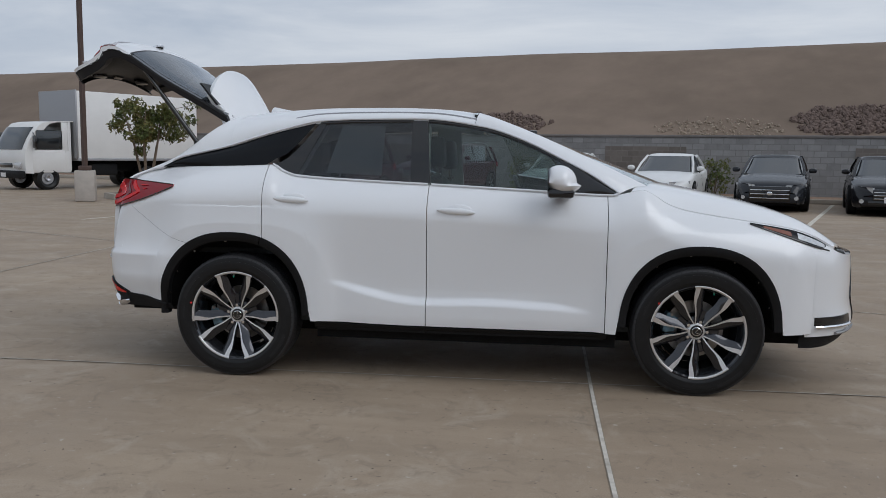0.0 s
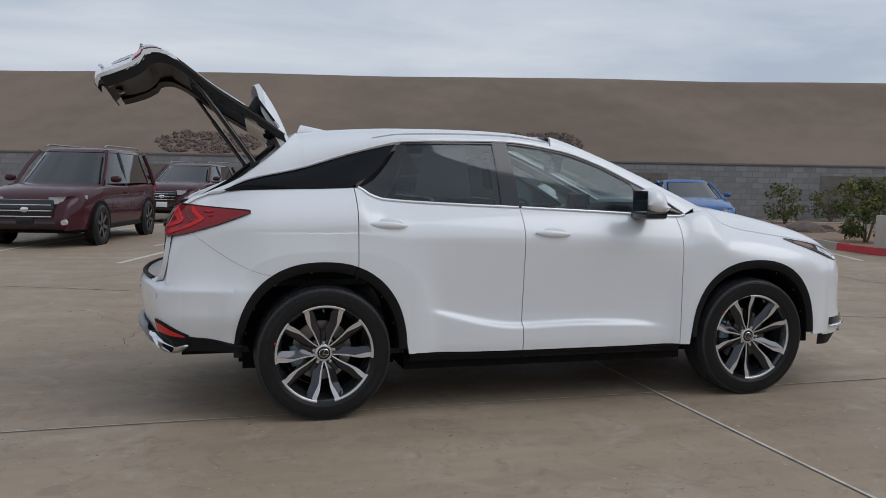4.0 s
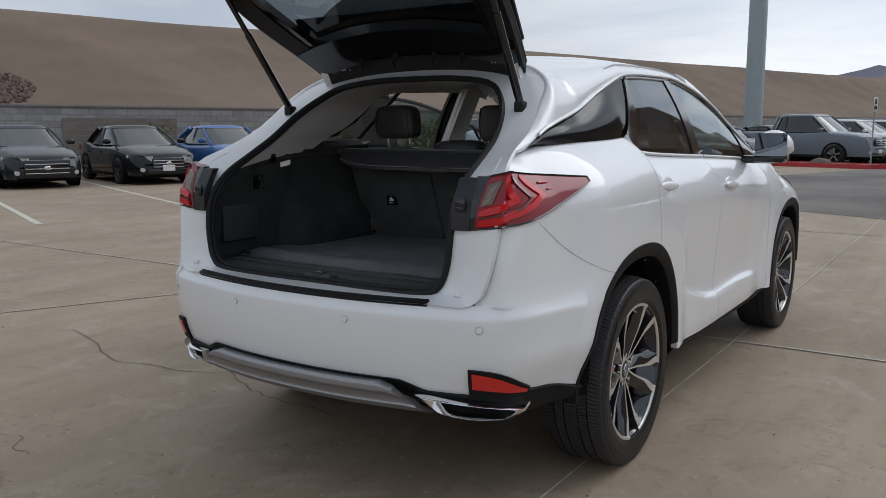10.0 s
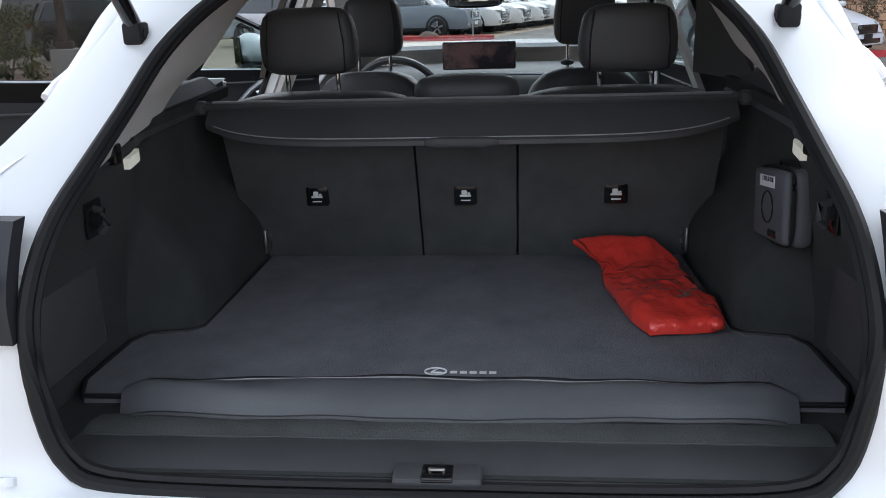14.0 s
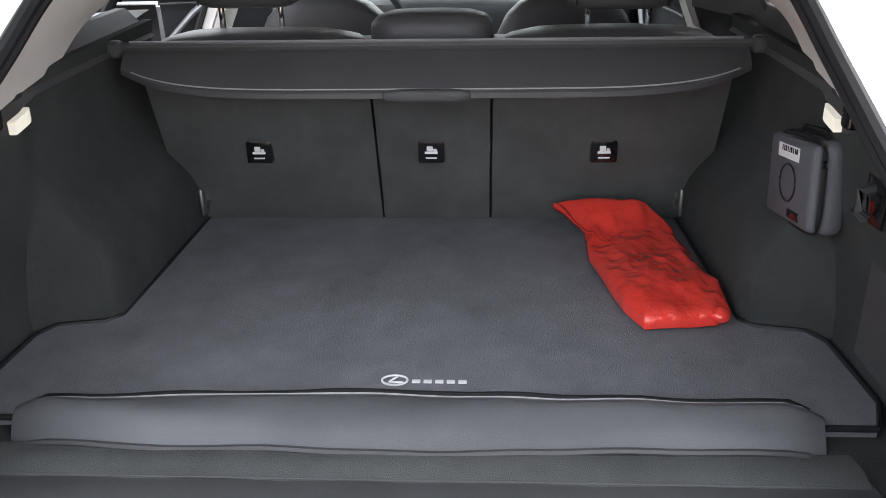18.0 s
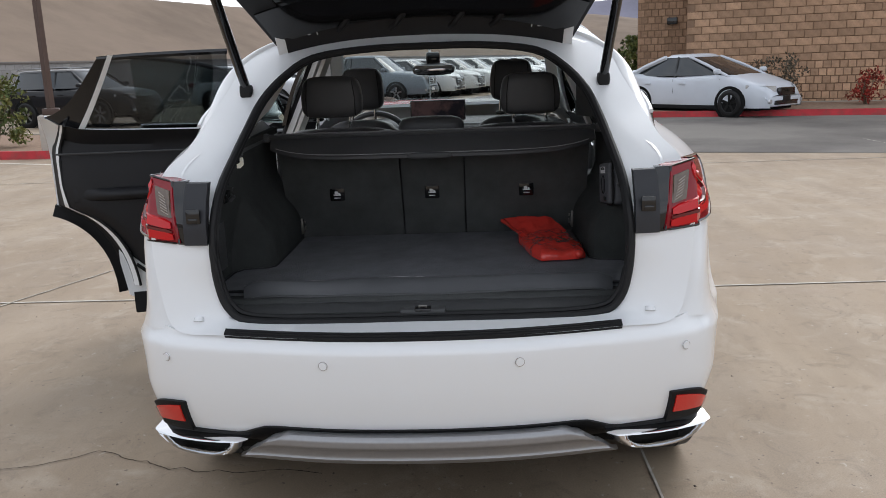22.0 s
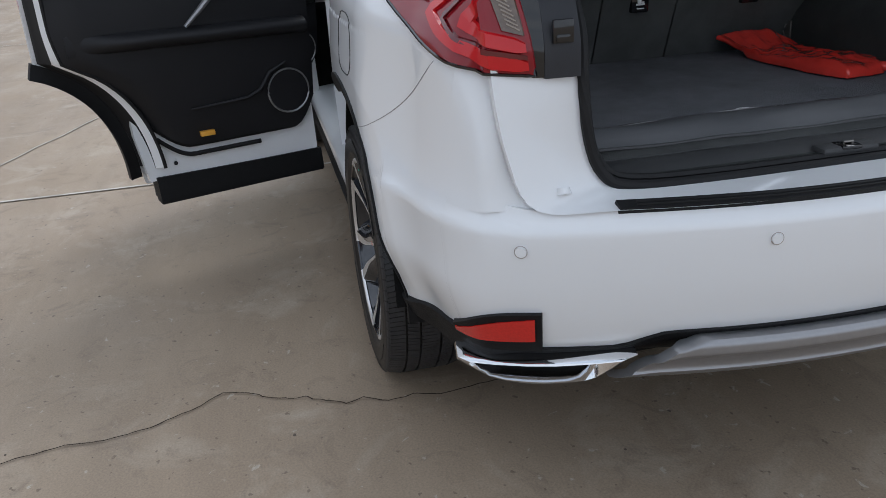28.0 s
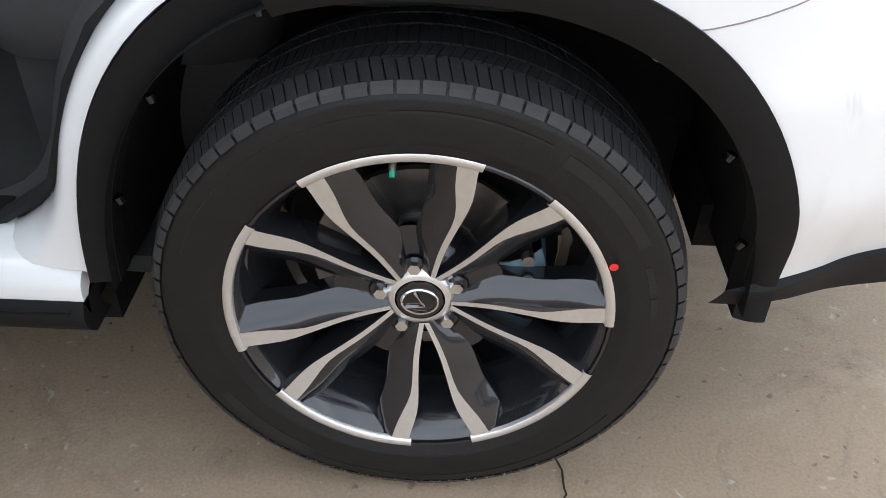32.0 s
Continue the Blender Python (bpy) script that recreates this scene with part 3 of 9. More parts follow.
def chrome_line(pts, r, name, parent, material=None):
    return part(name, tube_bm(pts, r, 6), material or M_BRIGHT, parent)


# rear opening's rim and the body's edge outside of it
RIM = [(-0.885, 0.0, 0.785), (-0.885, 0.3, 0.785), (-0.885, 0.50, 0.795), (-0.882, 0.56, 0.83), (-0.877, 0.585, 0.90), (-0.87, 0.594, 1.0), (-0.845, 0.59, 1.09),
       (-0.77, 0.585, 1.17), (-0.65, 0.575, 1.24), (-0.53, 0.562, 1.31), (-0.42, 0.53, 1.40), (-0.33, 0.47, 1.475), (-0.27, 0.38, 1.53), (-0.25, 0.2, 1.553), (-0.25, 0.0, 1.556)]
EDGE = [(-1.035, 0.0, 0.778), (-1.02, 0.3, 0.778), (-0.97, 0.55, 0.778), (-0.925, 0.70, 0.782), (-0.895, 0.745, 0.88), (-0.872, 0.765, 1.02), (-0.848, 0.758, 1.12),
        (-0.78, 0.742, 1.215), (-0.66, 0.706, 1.272), (-0.50, 0.686, 1.345), (-0.37, 0.650, 1.435), (-0.25, 0.61, 1.525), (-0.17, 0.48, 1.592), (-0.13, 0.26, 1.632), (-0.12, 0.0, 1.642)]


def curve_at(P, t):
    k = t * (len(P) - 1)
    i = min(int(k), len(P) - 2)
    f = k - i
    Q = [Vector(P[max(0, min(len(P) - 1, i + j))]) for j in (-1, 0, 1, 2)]
    return 0.5 * ((2 * Q[1]) + (Q[2] - Q[0]) * f + (2 * Q[0] - 5 * Q[1] + 4 * Q[2] - Q[3]) * f * f + (3 * Q[1] - Q[0] - 3 * Q[2] + Q[3]) * f**3)


def mirror_y(p, sgn):
    return Vector((p[0], p[1] * sgn, p[2]))


ROOF_Z = [(-0.12, 1.642), (0.1, 1.668), (0.5, 1.69), (0.9, 1.695), (1.2, 1.686), (1.42, 1.662)]


def roof_pt(x, w, sgn):
    a = up_pt(x, 1)
    zc = interp(ROOF_Z, x)
    th = w * math.pi / 2
    y = a.y * math.cos(th) ** 0.75
    z = a.z + (zc - a.z) * math.sin(th) ** 0.85
    return Vector((x, sgn * y, z))


def flare_fn(ax, a0, a1, sgn):
    """Black moulding round a wheel arch between two angles."""
    def fn(u, v):
        x, z = arch_ring(ax, radians(a0 + (a1 - a0) * u), v)
        p = flank(x, min(max(z, 0.44), 0.95), sgn)
        return (x, p[1] + sgn * (0.006 - 0.016 * (1 - v) ** 2), z)
    return fn


for sgn in (-1, 1):
    # rear quarter with its lower strip behind the wheel
    part("rear_quarter_panel", side_panel(-0.8028, 0.155, sgn, low_edge, lambda x: ztop(x) - 0.002, 130, 90), M_PAINT, suv)
    part("front_fender", side_panel(2.225, 3.42, sgn, low_edge, lambda x: ztop(x) - 0.002, 60, 34), M_PAINT, suv)
    # band over the door windows back to the tailgate, and the pillar between side glass and tailgate opening
    def pillar_fn(u, v, sgn=sgn):
        q = curve_at(EDGE[8:], u)
        a = up_pt(-0.577 + (0.457) * u, 1)
        th = v * math.pi / 2
        h, w = 1 - math.cos(th) ** 0.75, math.sin(th) ** 0.85
        h, w = v + (h - v) * u, v + (w - v) * u
        bul = 0.004 * math.sin(math.pi * v) * math.sin(math.pi * u)
        return (a.x + (q.x - a.x) * h, sgn * (a.y + (q.y - a.y) * h + bul), a.z + (q.z - a.z) * w + bul)
    part("roof_pillar", sheet(pillar_fn, 26, 14, (0, -sgn * 0.01, -0.012)), M_PAINT, suv)
    # frame round the tailgate opening
    part("opening_frame", sheet(lambda u, v, sgn=sgn: mirror_y(curve_at(RIM, u).lerp(curve_at(EDGE, u), v), sgn), 70, 5, (0.025, 0, 0)), M_PAINT, suv)
    # quarter glass, pillars and chrome
    part("quarter_glass", sheet(glass_fn(-0.56, -0.57, 0.135, 0.425, sgn, 0.004), 24, 5, (0, -sgn * 0.004, 0)), M_QUARTER, suv, "gloss black quarter window")
    up_line = [up_pt(x, sgn) + Vector((0, sgn * 0.004, 0.006)) for x in np.linspace(-0.5, 2.29, 60)]
    chrome_line(up_line, 0.0075, "chrome_trim", suv)
    part("pillar_cover", sheet(glass_fn(1.045, 1.03, 1.165, 1.125, sgn, 0.0, lo=0.02, hi=0.98), 4, 6, (0, -sgn * 0.02, 0)), M_GLOSS, suv)
    # side sill
    part("side_sill", sheet(lambda u, v, sgn=sgn: (0.47 + 1.77 * u, sgn * (0.925 - 0.045 * (1 - v) ** 1.5 - 0.004), 0.312 + (rocker(0.47 + 1.77 * u) - 0.316) * v), 30, 6, (0, -sgn * 0.10, 0)), M_TRIM, suv)
    # wheel-arch mouldings
    for ax, a0, a1 in ((0.0, 70.5, 180), (AX_F, 2, 178)):
        part("wheel_arch_moulding", sheet(flare_fn(ax, a0, a1, sgn), 44, 6, (0, -sgn * 0.05, 0)), M_TRIM, suv)
        if ax == 0.0:
            part("inner_arch_lip", sheet(lambda u, v, sgn=sgn: (lambda p: (p[0], sgn * (0.900 - 0.010 * (1 - v)), p[1]))(arch_ring(0.0, radians(2 + 70 * u), 0.92 * v)), 24, 3, (0, -sgn * 0.04, 0)), M_TRIM, suv)

        def liner_fn(u, v, ax=ax, sgn=sgn):
            a = radians(2 + 176 * u)
            x, z = arch_ring(ax, a, 0.02 + 0.10 * math.sin(9 * a) * v)
            return (x, sgn * (0.915 - 0.42 * v), min(z, 0.785) if v > 0.2 else z)
        part("wheel_arch_liner", grid_bm(liner_fn, 40, 6), M_LINER, suv)
        for a in (18, 40, 66, 96, 124, 148, 166):
            x, z = arch_ring(ax, radians(a), 0.02)
            part("liner_clip", cyl_bm((x * 0.985 + ax * 0.015, sgn * 0.885, z - 0.002), (x * 0.975 + ax * 0.025, sgn * 0.885, z - 0.012), 0.008, 0.006, 10), M_STEEL if a in (96, 124) else M_GLOSS, suv)
        part("wheel_well_wall", grid_bm(lambda u, v, ax=ax, sgn=sgn: (ax + 0.46 * (2 * u - 1), sgn * 0.50, 0.22 + 0.56 * v), 2, 2), M_LINER, suv)

# bumper corners below the quarter panels
def rear_x(y, z):
    """The rear bumper's face."""
    k = float(np.interp(abs(y), Y_TABLE[:520], S_TABLE[:520])) if abs(y) > Y_TABLE[0] else 0.02 * abs(y) / Y_TABLE[0]
    return plan_at(k)[0].x


S_CORNER = s_of_x(-0.795)
BUMP_IN = [(0.40, 0.085), (0.47, 0.045), (0.55, 0.018), (0.64, 0.004), (0.72, 0.0), (0.741, 0.001), (0.760, 0.018), (0.78, 0.030)]


def bump_pt(s, z, out=0.0):
    p, n = plan_at(abs(s))
    k = smooth01((abs(s) - 0.165) / (S_CORNER - 0.165))
    d = interp(BUMP_IN, z) * (1 - k) + side_in(p.x, z) * k - out
    return Vector((p.x - n.x * d * (1 - 0.7 * k), math.copysign(1, s) * (p.y - n.y * d), z))



def bump_low(s):
    """Lower edge of the white bumper skin: up over the middle diffuser, down to the corners."""
    y = plan_at(abs(s))[0].y
    if y < 0.44:
        return 0.507
    if y < 0.60:
        return 0.507 - 0.035 * smooth01((y - 0.44) / 0.12)
    if abs(s) < S_CORNER + 0.005:
        return 0.472 + 0.012 * smooth01((y - 0.70) / 0.15)
    return rocker(plan_at(abs(s))[0].x)


def bump_up(s):
    y = plan_at(abs(s))[0].y
    return 0.778 + 0.02 * smooth01((y - 0.70) / 0.14)


part("rear_bumper", sheet(lambda u, v: (lambda s: bump_pt(s, bump_low(s) + (bump_up(s) - bump_low(s)) * v))((2 * u - 1) * S_CORNER), 90, 30, (0.03, 0, 0)), M_PAINT, suv)
for sgn in (-1, 1):
    # the corner above the bumper up to the lamp
    part("bumper_corner", sheet(lambda u, v, sgn=sgn: (lambda x: flank(x, 0.775 + (ztop(x) - 0.775) * v, sgn))(-0.925 + 0.127 * u), 14, 16, (0.02, -sgn * 0.012, 0)), M_PAINT, suv)


# diffuser, lower cladding, exhaust tips and reflectors
def lower_fn(u, v):
    s = (2 * u - 1) * s_of_x(-0.50)
    y = plan_at(abs(s))[0].y
    z0 = 0.392 + 0.010 * smooth01((y - 0.75) / 0.15)
    z1 = bump_low(s) + 0.004
    z = z0 + (z1 - z0) * v
    p = bump_pt(s, max(z, 0.40), 0.010)
    side = smooth01((y - 0.70) / 0.15)
    return (p.x + (0.09 - 0.075 * side) * (1 - v) ** 1.5, p.y * (1 - (0.03 - 0.02 * side) * (1 - v)), z)


part("lower_rear_cladding", sheet(lower_fn, 90, 8, (0.05, 0, 0)), M_TRIM, suv)


SKID = [(0.0, 0.052), (0.10, 0.030), (0.22, 0.017), (0.27, 0.010), (0.34, 0.013), (0.60, 0.004), (0.66, -0.008), (0.74, -0.014), (0.90, -0.014), (1.0, -0.004)]


def skid_fn(u, v):
    """Silver panel: a rolled upper lip, a recessed band and a lower lip."""
    w = 2 * u - 1
    half = 0.425 + 0.125 * (1 - v) ** 0.8
    yy = w * half
    z = 0.396 + 0.106 * v - 0.012 * v * smooth01((abs(w) - 0.90) / 0.10)
    return (rear_x(yy, z) + interp(SKID, v), yy, z)


part("skid_plate", sheet(skid_fn, 60, 28, (0.03, 0, 0)), M_SATIN, suv, "satin silver diffuser panel")
for sgn in (-1, 1):
    IT, OT = Vector((-0.985, sgn * 0.510, 0.468)), Vector((-0.815, sgn * 0.852, 0.434))
    IB, OB = Vector((-0.930, sgn * 0.576, 0.396)), Vector((-0.822, sgn * 0.800, 0.386))

    def tip_pt(a, b, depth, sgn=sgn, c4=(IT, OT, IB, OB)):
        """a along the opening from the inner to the outer end, b from bottom to top."""
        p = c4[2].lerp(c4[3], a).lerp(c4[0].lerp(c4[1], a), b)
        return p + Vector((-0.020, sgn * 0.012, -0.006 * (1 - b))) * math.sin(math.pi * a) + Vector((0.20 * depth, -0.03 * sgn * depth, 0.03 * depth))
    loop = [(0.0, 1.0), (0.2, 1.0), (0.4, 1.0), (0.6, 1.0), (0.8, 1.0), (0.97, 1.0), (1.0, 0.86), (0.985, 0.4), (0.93, 0.08), (0.8, 0.0), (0.6, 0.0), (0.4, 0.0), (0.2, 0.0), (0.06, 0.0), (0.0, 0.12), (-0.01, 0.6)]
    inner = [(0.5 + (a - 0.5) * 0.74 + 0.015, 0.49 + (b - 0.5) * 0.56) for a, b in loop]
    mid = [((a + c) / 2, (b + d) / 2) for (a, b), (c, d) in zip(loop, inner)]
    bm = bmesh.new()
    R = [[bm.verts.new(tip_pt(a, b, dep) + Vector((dx, 0, 0))) for a, b in lp] for lp, dep, dx in ((loop, 0.28, 0), (loop, 0.0, 0.004), (mid, 0.0, -0.008), (inner, 0.05, 0), (inner, 0.5, 0))]
    for A, B in zip(R, R[1:]):
        for k in range(len(loop)):
            j = (k + 1) % len(loop)
            bm.faces.new((A[k], A[j], B[j], B[k]))
    bmesh.ops.recalc_face_normals(bm, faces=bm.faces[:])
    tip = part("exhaust_tip", bm, M_CHROME, suv, "polished chrome exhaust finisher", sharp=55)
    # a flat black face fills the mouth in place of its inner shade
    bm = bmesh.new()
    bm.faces.new([bm.verts.new(tip_pt(a, b, 0.16)) for a, b in inner])
    part("exhaust_mouth", bm, M_LINER, tip, "dark sheet for the shade inside the exhaust opening")
    # corner reflector
    R0, R1 = float(np.interp(0.712, Y_TABLE[:520], S_TABLE[:520])), s_of_x(-0.790)
    part("reflector_surround", sheet(lambda u, v, sgn=sgn: (lambda w: bump_pt(sgn * (R0 - 0.004 + (R1 - R0 + 0.008) * u), 0.470 + (0.100 - 0.075 * w) * v, 0.0125))(u * u), 16, 4, (0.02, -sgn * 0.01, 0)), M_TRIM, suv)
    part("reflector", sheet(lambda u, v, sgn=sgn: (lambda w: bump_pt(sgn * (R0 + (R1 - R0) * u), 0.503 - 0.020 * u + (0.056 - 0.048 * w) * v, 0.0165))(u ** 1.6), 16, 4, (0.02, -sgn * 0.01, 0)), M_REFLEX, suv)
    # parking sensors
    for yy, xx, zz in ((0.266, -1.04, 0.708), (0.735, -0.922, 0.706)):
        n = Vector((-1, sgn * 0.12 if yy < 0.5 else sgn * 0.55, 0)).normalized()
        c = Vector((rear_x(yy, zz) - 0.001, sgn * yy, zz))
        sn = part("parking_sensor", cyl_bm(c + n * 0.004, c - n * 0.01, 0.0105, 0.0115, 16), M_PAINT, suv)
        ring = [c + n * 0.0015 + 0.0125 * (math.cos(a) * Vector((-n.y, n.x, 0)) + math.sin(a) * Vector((0, 0, 1))) for a in np.linspace(0, 2 * math.pi, 20, endpoint=False)]
        part("sensor_ring", tube_bm(ring, 0.0006, 4, closed=True), M_RIB, sn)

# step protector on the bumper ledge
def prot_fn(u, v):
    y = (2 * u - 1) * 0.552
    return (rear_x(y, 0.77) + 0.014 + 0.022 * v, y, 0.782 + 0.010 * v)


part("bumper_protector", sheet(prot_fn, 40, 6, (0.010, 0, -0.014)), M_TRIM, suv, "black ribbed bumper protector strip")
for k in (0.35, 0.65):
    part("protector_rib", tube_bm([Vector(prot_fn(u, k)) + Vector((0, 0, 0.001)) for u in np.linspace(0.03, 0.97, 24)], 0.0022, 5), M_RUBBER, suv)

# underbody
for name, x0, x1, half, z0, z1 in (("rear_underbody", -0.80, -0.46, 0.70, 0.36, 0.44), ("rear_axle_housing", -0.48, 0.48, 0.49, 0.26, 0.55), ("floor_pan", 0.46, 2.30, 0.80, 0.24, 0.36), ("engine_tray", 2.30, 3.55, 0.49, 0.24, 0.50)):
    part(name, box_bm(x0, x1, -half, half, z0, z1), M_LINER, suv, smooth=False)

# roof, rails, aerial fin
part("roof_panel", sheet(lambda u, v: roof_pt(-0.12 + 1.54 * u, 1 - abs(2 * v - 1), -1 if v < 0.5 else 1), 40, 40, (0, 0, -0.012)), M_PAINT, suv)
for sgn in (-1, 1):
    rail = [Vector((x, sgn * (interp(UPY, x) - 0.035 - 0.01 * math.sin((x - 0.05) / 1.5 * math.pi)), roof_pt(x, 0.22, 1).z - 0.004 + 0.009 * math.sin(max(0, min(1, (x - 0.25) / 1.25)) * math.pi) ** 0.4)) for x in np.linspace(0.25, 1.5, 30)]
    part("roof_rail", tube_bm(rail, [0.004] + [0.0085] * 28 + [0.004], 8), M_SATIN, suv, "satin silver roof rail")
    # windscreen pillar
    part("windscreen_pillar", sheet(lambda u, v, sgn=sgn: (lambda x: up_pt(x, sgn).lerp(Vector((1.42 + 1.02 * u + 0.02, sgn * (0.565 + 0.145 * u), 1.648 - 0.43 * u ** 1.15)), v) + Vector((0, sgn * 0.012 * math.sin(math.pi * v), 0.012 * math.sin(math.pi * v))))(1.42 + 0.87 * u), 22, 6, (0, -sgn * 0.03, -0.02)), M_PAINT, suv)
part("windscreen", sheet(lambda u, v: (1.44 - 0.10 * (1 - (2 * v - 1) ** 2) * (1 - u) + (1.02 + 0.20 * (1 - (2 * v - 1) ** 2)) * u, (2 * v - 1) * (0.565 + 0.145 * u), 1.648 + 0.012 * (1 - (2 * v - 1) ** 2) * (1 - u) - 0.43 * u ** 1.12 - 0.01 * u * (1 - (2 * v - 1) ** 2)), 16, 20, (0.003, 0, -0.003)), G_CLEAR, suv)
part("roof_front_edge", sheet(lambda u, v: (1.41 - 0.06 * (1 - (2 * v - 1) ** 2) + 0.05 * u, (2 * v - 1) * 0.575, 1.638 + 0.014 * (1 - (2 * v - 1) ** 2) - 0.006 * u), 4, 16, (0, 0, -0.02)), M_GLOSS, suv)
bm = grid_bm(lambda u, v: (0.10 - 0.19 * u * (1 - 0.3 * v), (1 - 2 * abs(v - 0.5)) * 0 + (v - 0.5) * 0.055 * (1 - 0.6 * u) , 1.672 + 0.05 * u * (1 - (2 * v - 1) ** 2) - 0.02 * u), 8, 8)
part("aerial_fin", bm, M_PAINT, suv)

# bonnet, front face, lamps
def hood_pt(x, w):
    """w from -1 to 1 across the bonnet."""
    edge = Vector(flank(min(x, 3.60), ztop(min(x, 3.60)), 1))
    y = edge.y * abs(w)
    z = ztop(x) + max(0.004, interp(HOOD_Z, x) - ztop(x)) * (1 - abs(w) ** 9) + 0.022 * (1 - w * w) * (1 - smooth01((x - 3.3) / 0.4))
    return (x, math.copysign(y, w), z)


part("bonnet", sheet(lambda u, v: (lambda w: hood_pt(2.36 + 0.20 * (1 - w * w) + (3.55 - 2.36 - 0.20 * (1 - w * w) + 0.20 * (1 - w * w)) * u, w * 0.995))(2 * v - 1), 30, 30, (0, 0, -0.02)), M_PAINT, suv)


def front_in(z):
    return interp([(0.25, 0.10), (0.34, 0.02), (0.42, 0.0), (0.55, 0.02), (0.75, 0.025), (0.88, 0.05), (0.95, 0.12)], z)


S_F0 = s_of_x(3.415)


def front_pt(u, v, z0=0.36, z1=None, out=0.0):
    s = S_F0 + (1 - S_F0) * min(1, 2 * u) if u <= 0.5 else S_F0 + (1 - S_F0) * (2 - 2 * u)
    sg = -1 if u < 0.5 else 1
    p, n = plan_at(s)
    top = ztop(p.x) if z1 is None else z1
    lo = max(z0, arch(p.x, AX_F) * 0)
    z = lo + (top - lo) * v
    d = (front_in(z) - front_in(0.6) * 0) * smooth01((s - S_F0) / 0.08) + side_in(3.41, z) * (1 - smooth01((s - S_F0) / 0.08)) - out
    return (p.x - n.x * d, sg * (p.y - n.y * d), z)


part("front_bumper", sheet(lambda u, v: front_pt(u, v), 70, 18, (-0.03, 0, 0)), M_PAINT, suv)
part("grille", sheet(lambda u, v: front_pt(0.31 + 0.38 * (0.5 + (u - 0.5) * (1.25 - 0.5 * abs(v - 0.35))), 0.06 + 0.86 * v, 0.34, 0.86, 0.008), 40, 12, (-0.03, 0, 0)), M_GLOSS, suv, "black spindle grille")
part("front_lower_lip", sheet(lambda u, v: front_pt(u, v, 0.290, 0.365, -0.012), 60, 4, (-0.05, 0, 0)), M_TRIM, suv)
part("lip_trim", tube_bm([Vector(front_pt(u, 0, 0.372, 0.5, 0.008)) for u in np.linspace(0.1, 0.9, 50)], 0.010, 6), M_SATIN, suv)
for sgn in (-1, 1):
    def lamp_fn(u, v, sgn=sgn, out=0.004):
        x = 3.045 + 0.475 * u
        zt = ztop(x) - 0.005
        zb = interp([(3.045, 1.014), (3.134, 0.984), (3.294, 0.930), (3.40, 0.895), (3.52, 0.862)], x)
        z = zb + (zt - zb) * v
        q = flank(x, z, 1)
        return (q[0], sgn * (q[1] + out), z)
    lamp = part("headlamp", sheet(lamp_fn, 24, 6, (0, -sgn * 0.02, 0)), M_QUARTER, suv, "slim dark headlamp with amber marker")
    part("side_marker", sheet(lambda u, v: lamp_fn(0.16 + 0.34 * u, 0.25 + 0.5 * v, out=0.007), 8, 2, (0, -sgn * 0.006, 0)), mat("amber_brown_marker", (0.20, 0.055, 0.025), 0.15, coat=0.6), lamp)
    part("lamp_lens", sheet(lambda u, v: lamp_fn(0.58 + 0.36 * u, 0.22 + 0.6 * v, out=0.007), 8, 2, (0, -sgn * 0.006, 0)), M_CLEAR, lamp, "clear front lens")
    part("lamp_bezel", tube_bm([Vector(lamp_fn(u, 0)) + Vector((0, sgn * 0.002, 0)) for u in np.linspace(0, 1, 16)], 0.005, 6), M_GLOSS, lamp)
    fog = part("fog_lamp_pod", sheet(lambda u, v, sgn=sgn: Vector(front_pt(0.5 + sgn * (0.5 - 0.02 - 0.16 * u), 0.5, 0.425 + 0.05 * v - 0.02 * u, 0.425 + 0.05 * v + 0.02 * u + 0.001, 0.010)), 8, 4, (-0.02, 0, 0)), M_GLOSS, suv)
    part("fog_trim", tube_bm([Vector(front_pt(0.5 + sgn * (0.49 - 0.17 * u), 0.5, 0.415, 0.425, 0.016)) for u in np.linspace(0, 1, 10)], 0.009, 6), M_CHROME, fog)
    # door mirror
    mb = bmesh.new()
    bmesh.ops.create_uvsphere(mb, u_segments=20, v_segments=12, radius=1.0)
    for v in mb.verts:
        c = v.co
        v.co = Vector((1.945 + c.x * 0.100 + (0.02 if c.z < 0 else -0.01), sgn * (1.000 + c.y * 0.110), 1.238 + c.z * (0.100 if c.z > 0 else 0.060)))
        if v.co.x < 1.870:
            v.co.x = 1.870
    mir = part("door_mirror", mb, M_PAINT, suv, "white door mirror cap")
    part("mirror_glass", sheet(lambda u, v, sgn=sgn: (1.866, sgn * (0.910 + 0.175 * u), 1.190 + 0.130 * v), 2, 2, (0.004, 0, 0)), M_MIRROR, mir)
    part("mirror_arm", join_bm(box_bm(1.90, 2.01, min(sgn * 0.82, sgn * 1.0), max(sgn * 0.82, sgn * 1.0), 1.145, 1.190, 0.012), box_bm(1.868, 2.02, min(sgn * 0.90, sgn * 1.075), max(sgn * 0.90, sgn * 1.075), 1.150, 1.205, 0.02)), M_GLOSS, mir)


# ---------- doors ----------
def jamb_x(z):
    """The rear edge of the left rear door's opening."""
    k = max(0.0, min(1.0, (z - R_TYRE) / ARCH_Z))
    low = ARCH_SHIFT + (ARCH_X - 0.004) * (1 - k ** ARCH_P) ** (1 / ARCH_P)
    return max(0.165, low) + 0.06 * smooth01((z - 1.12) / 0.2)


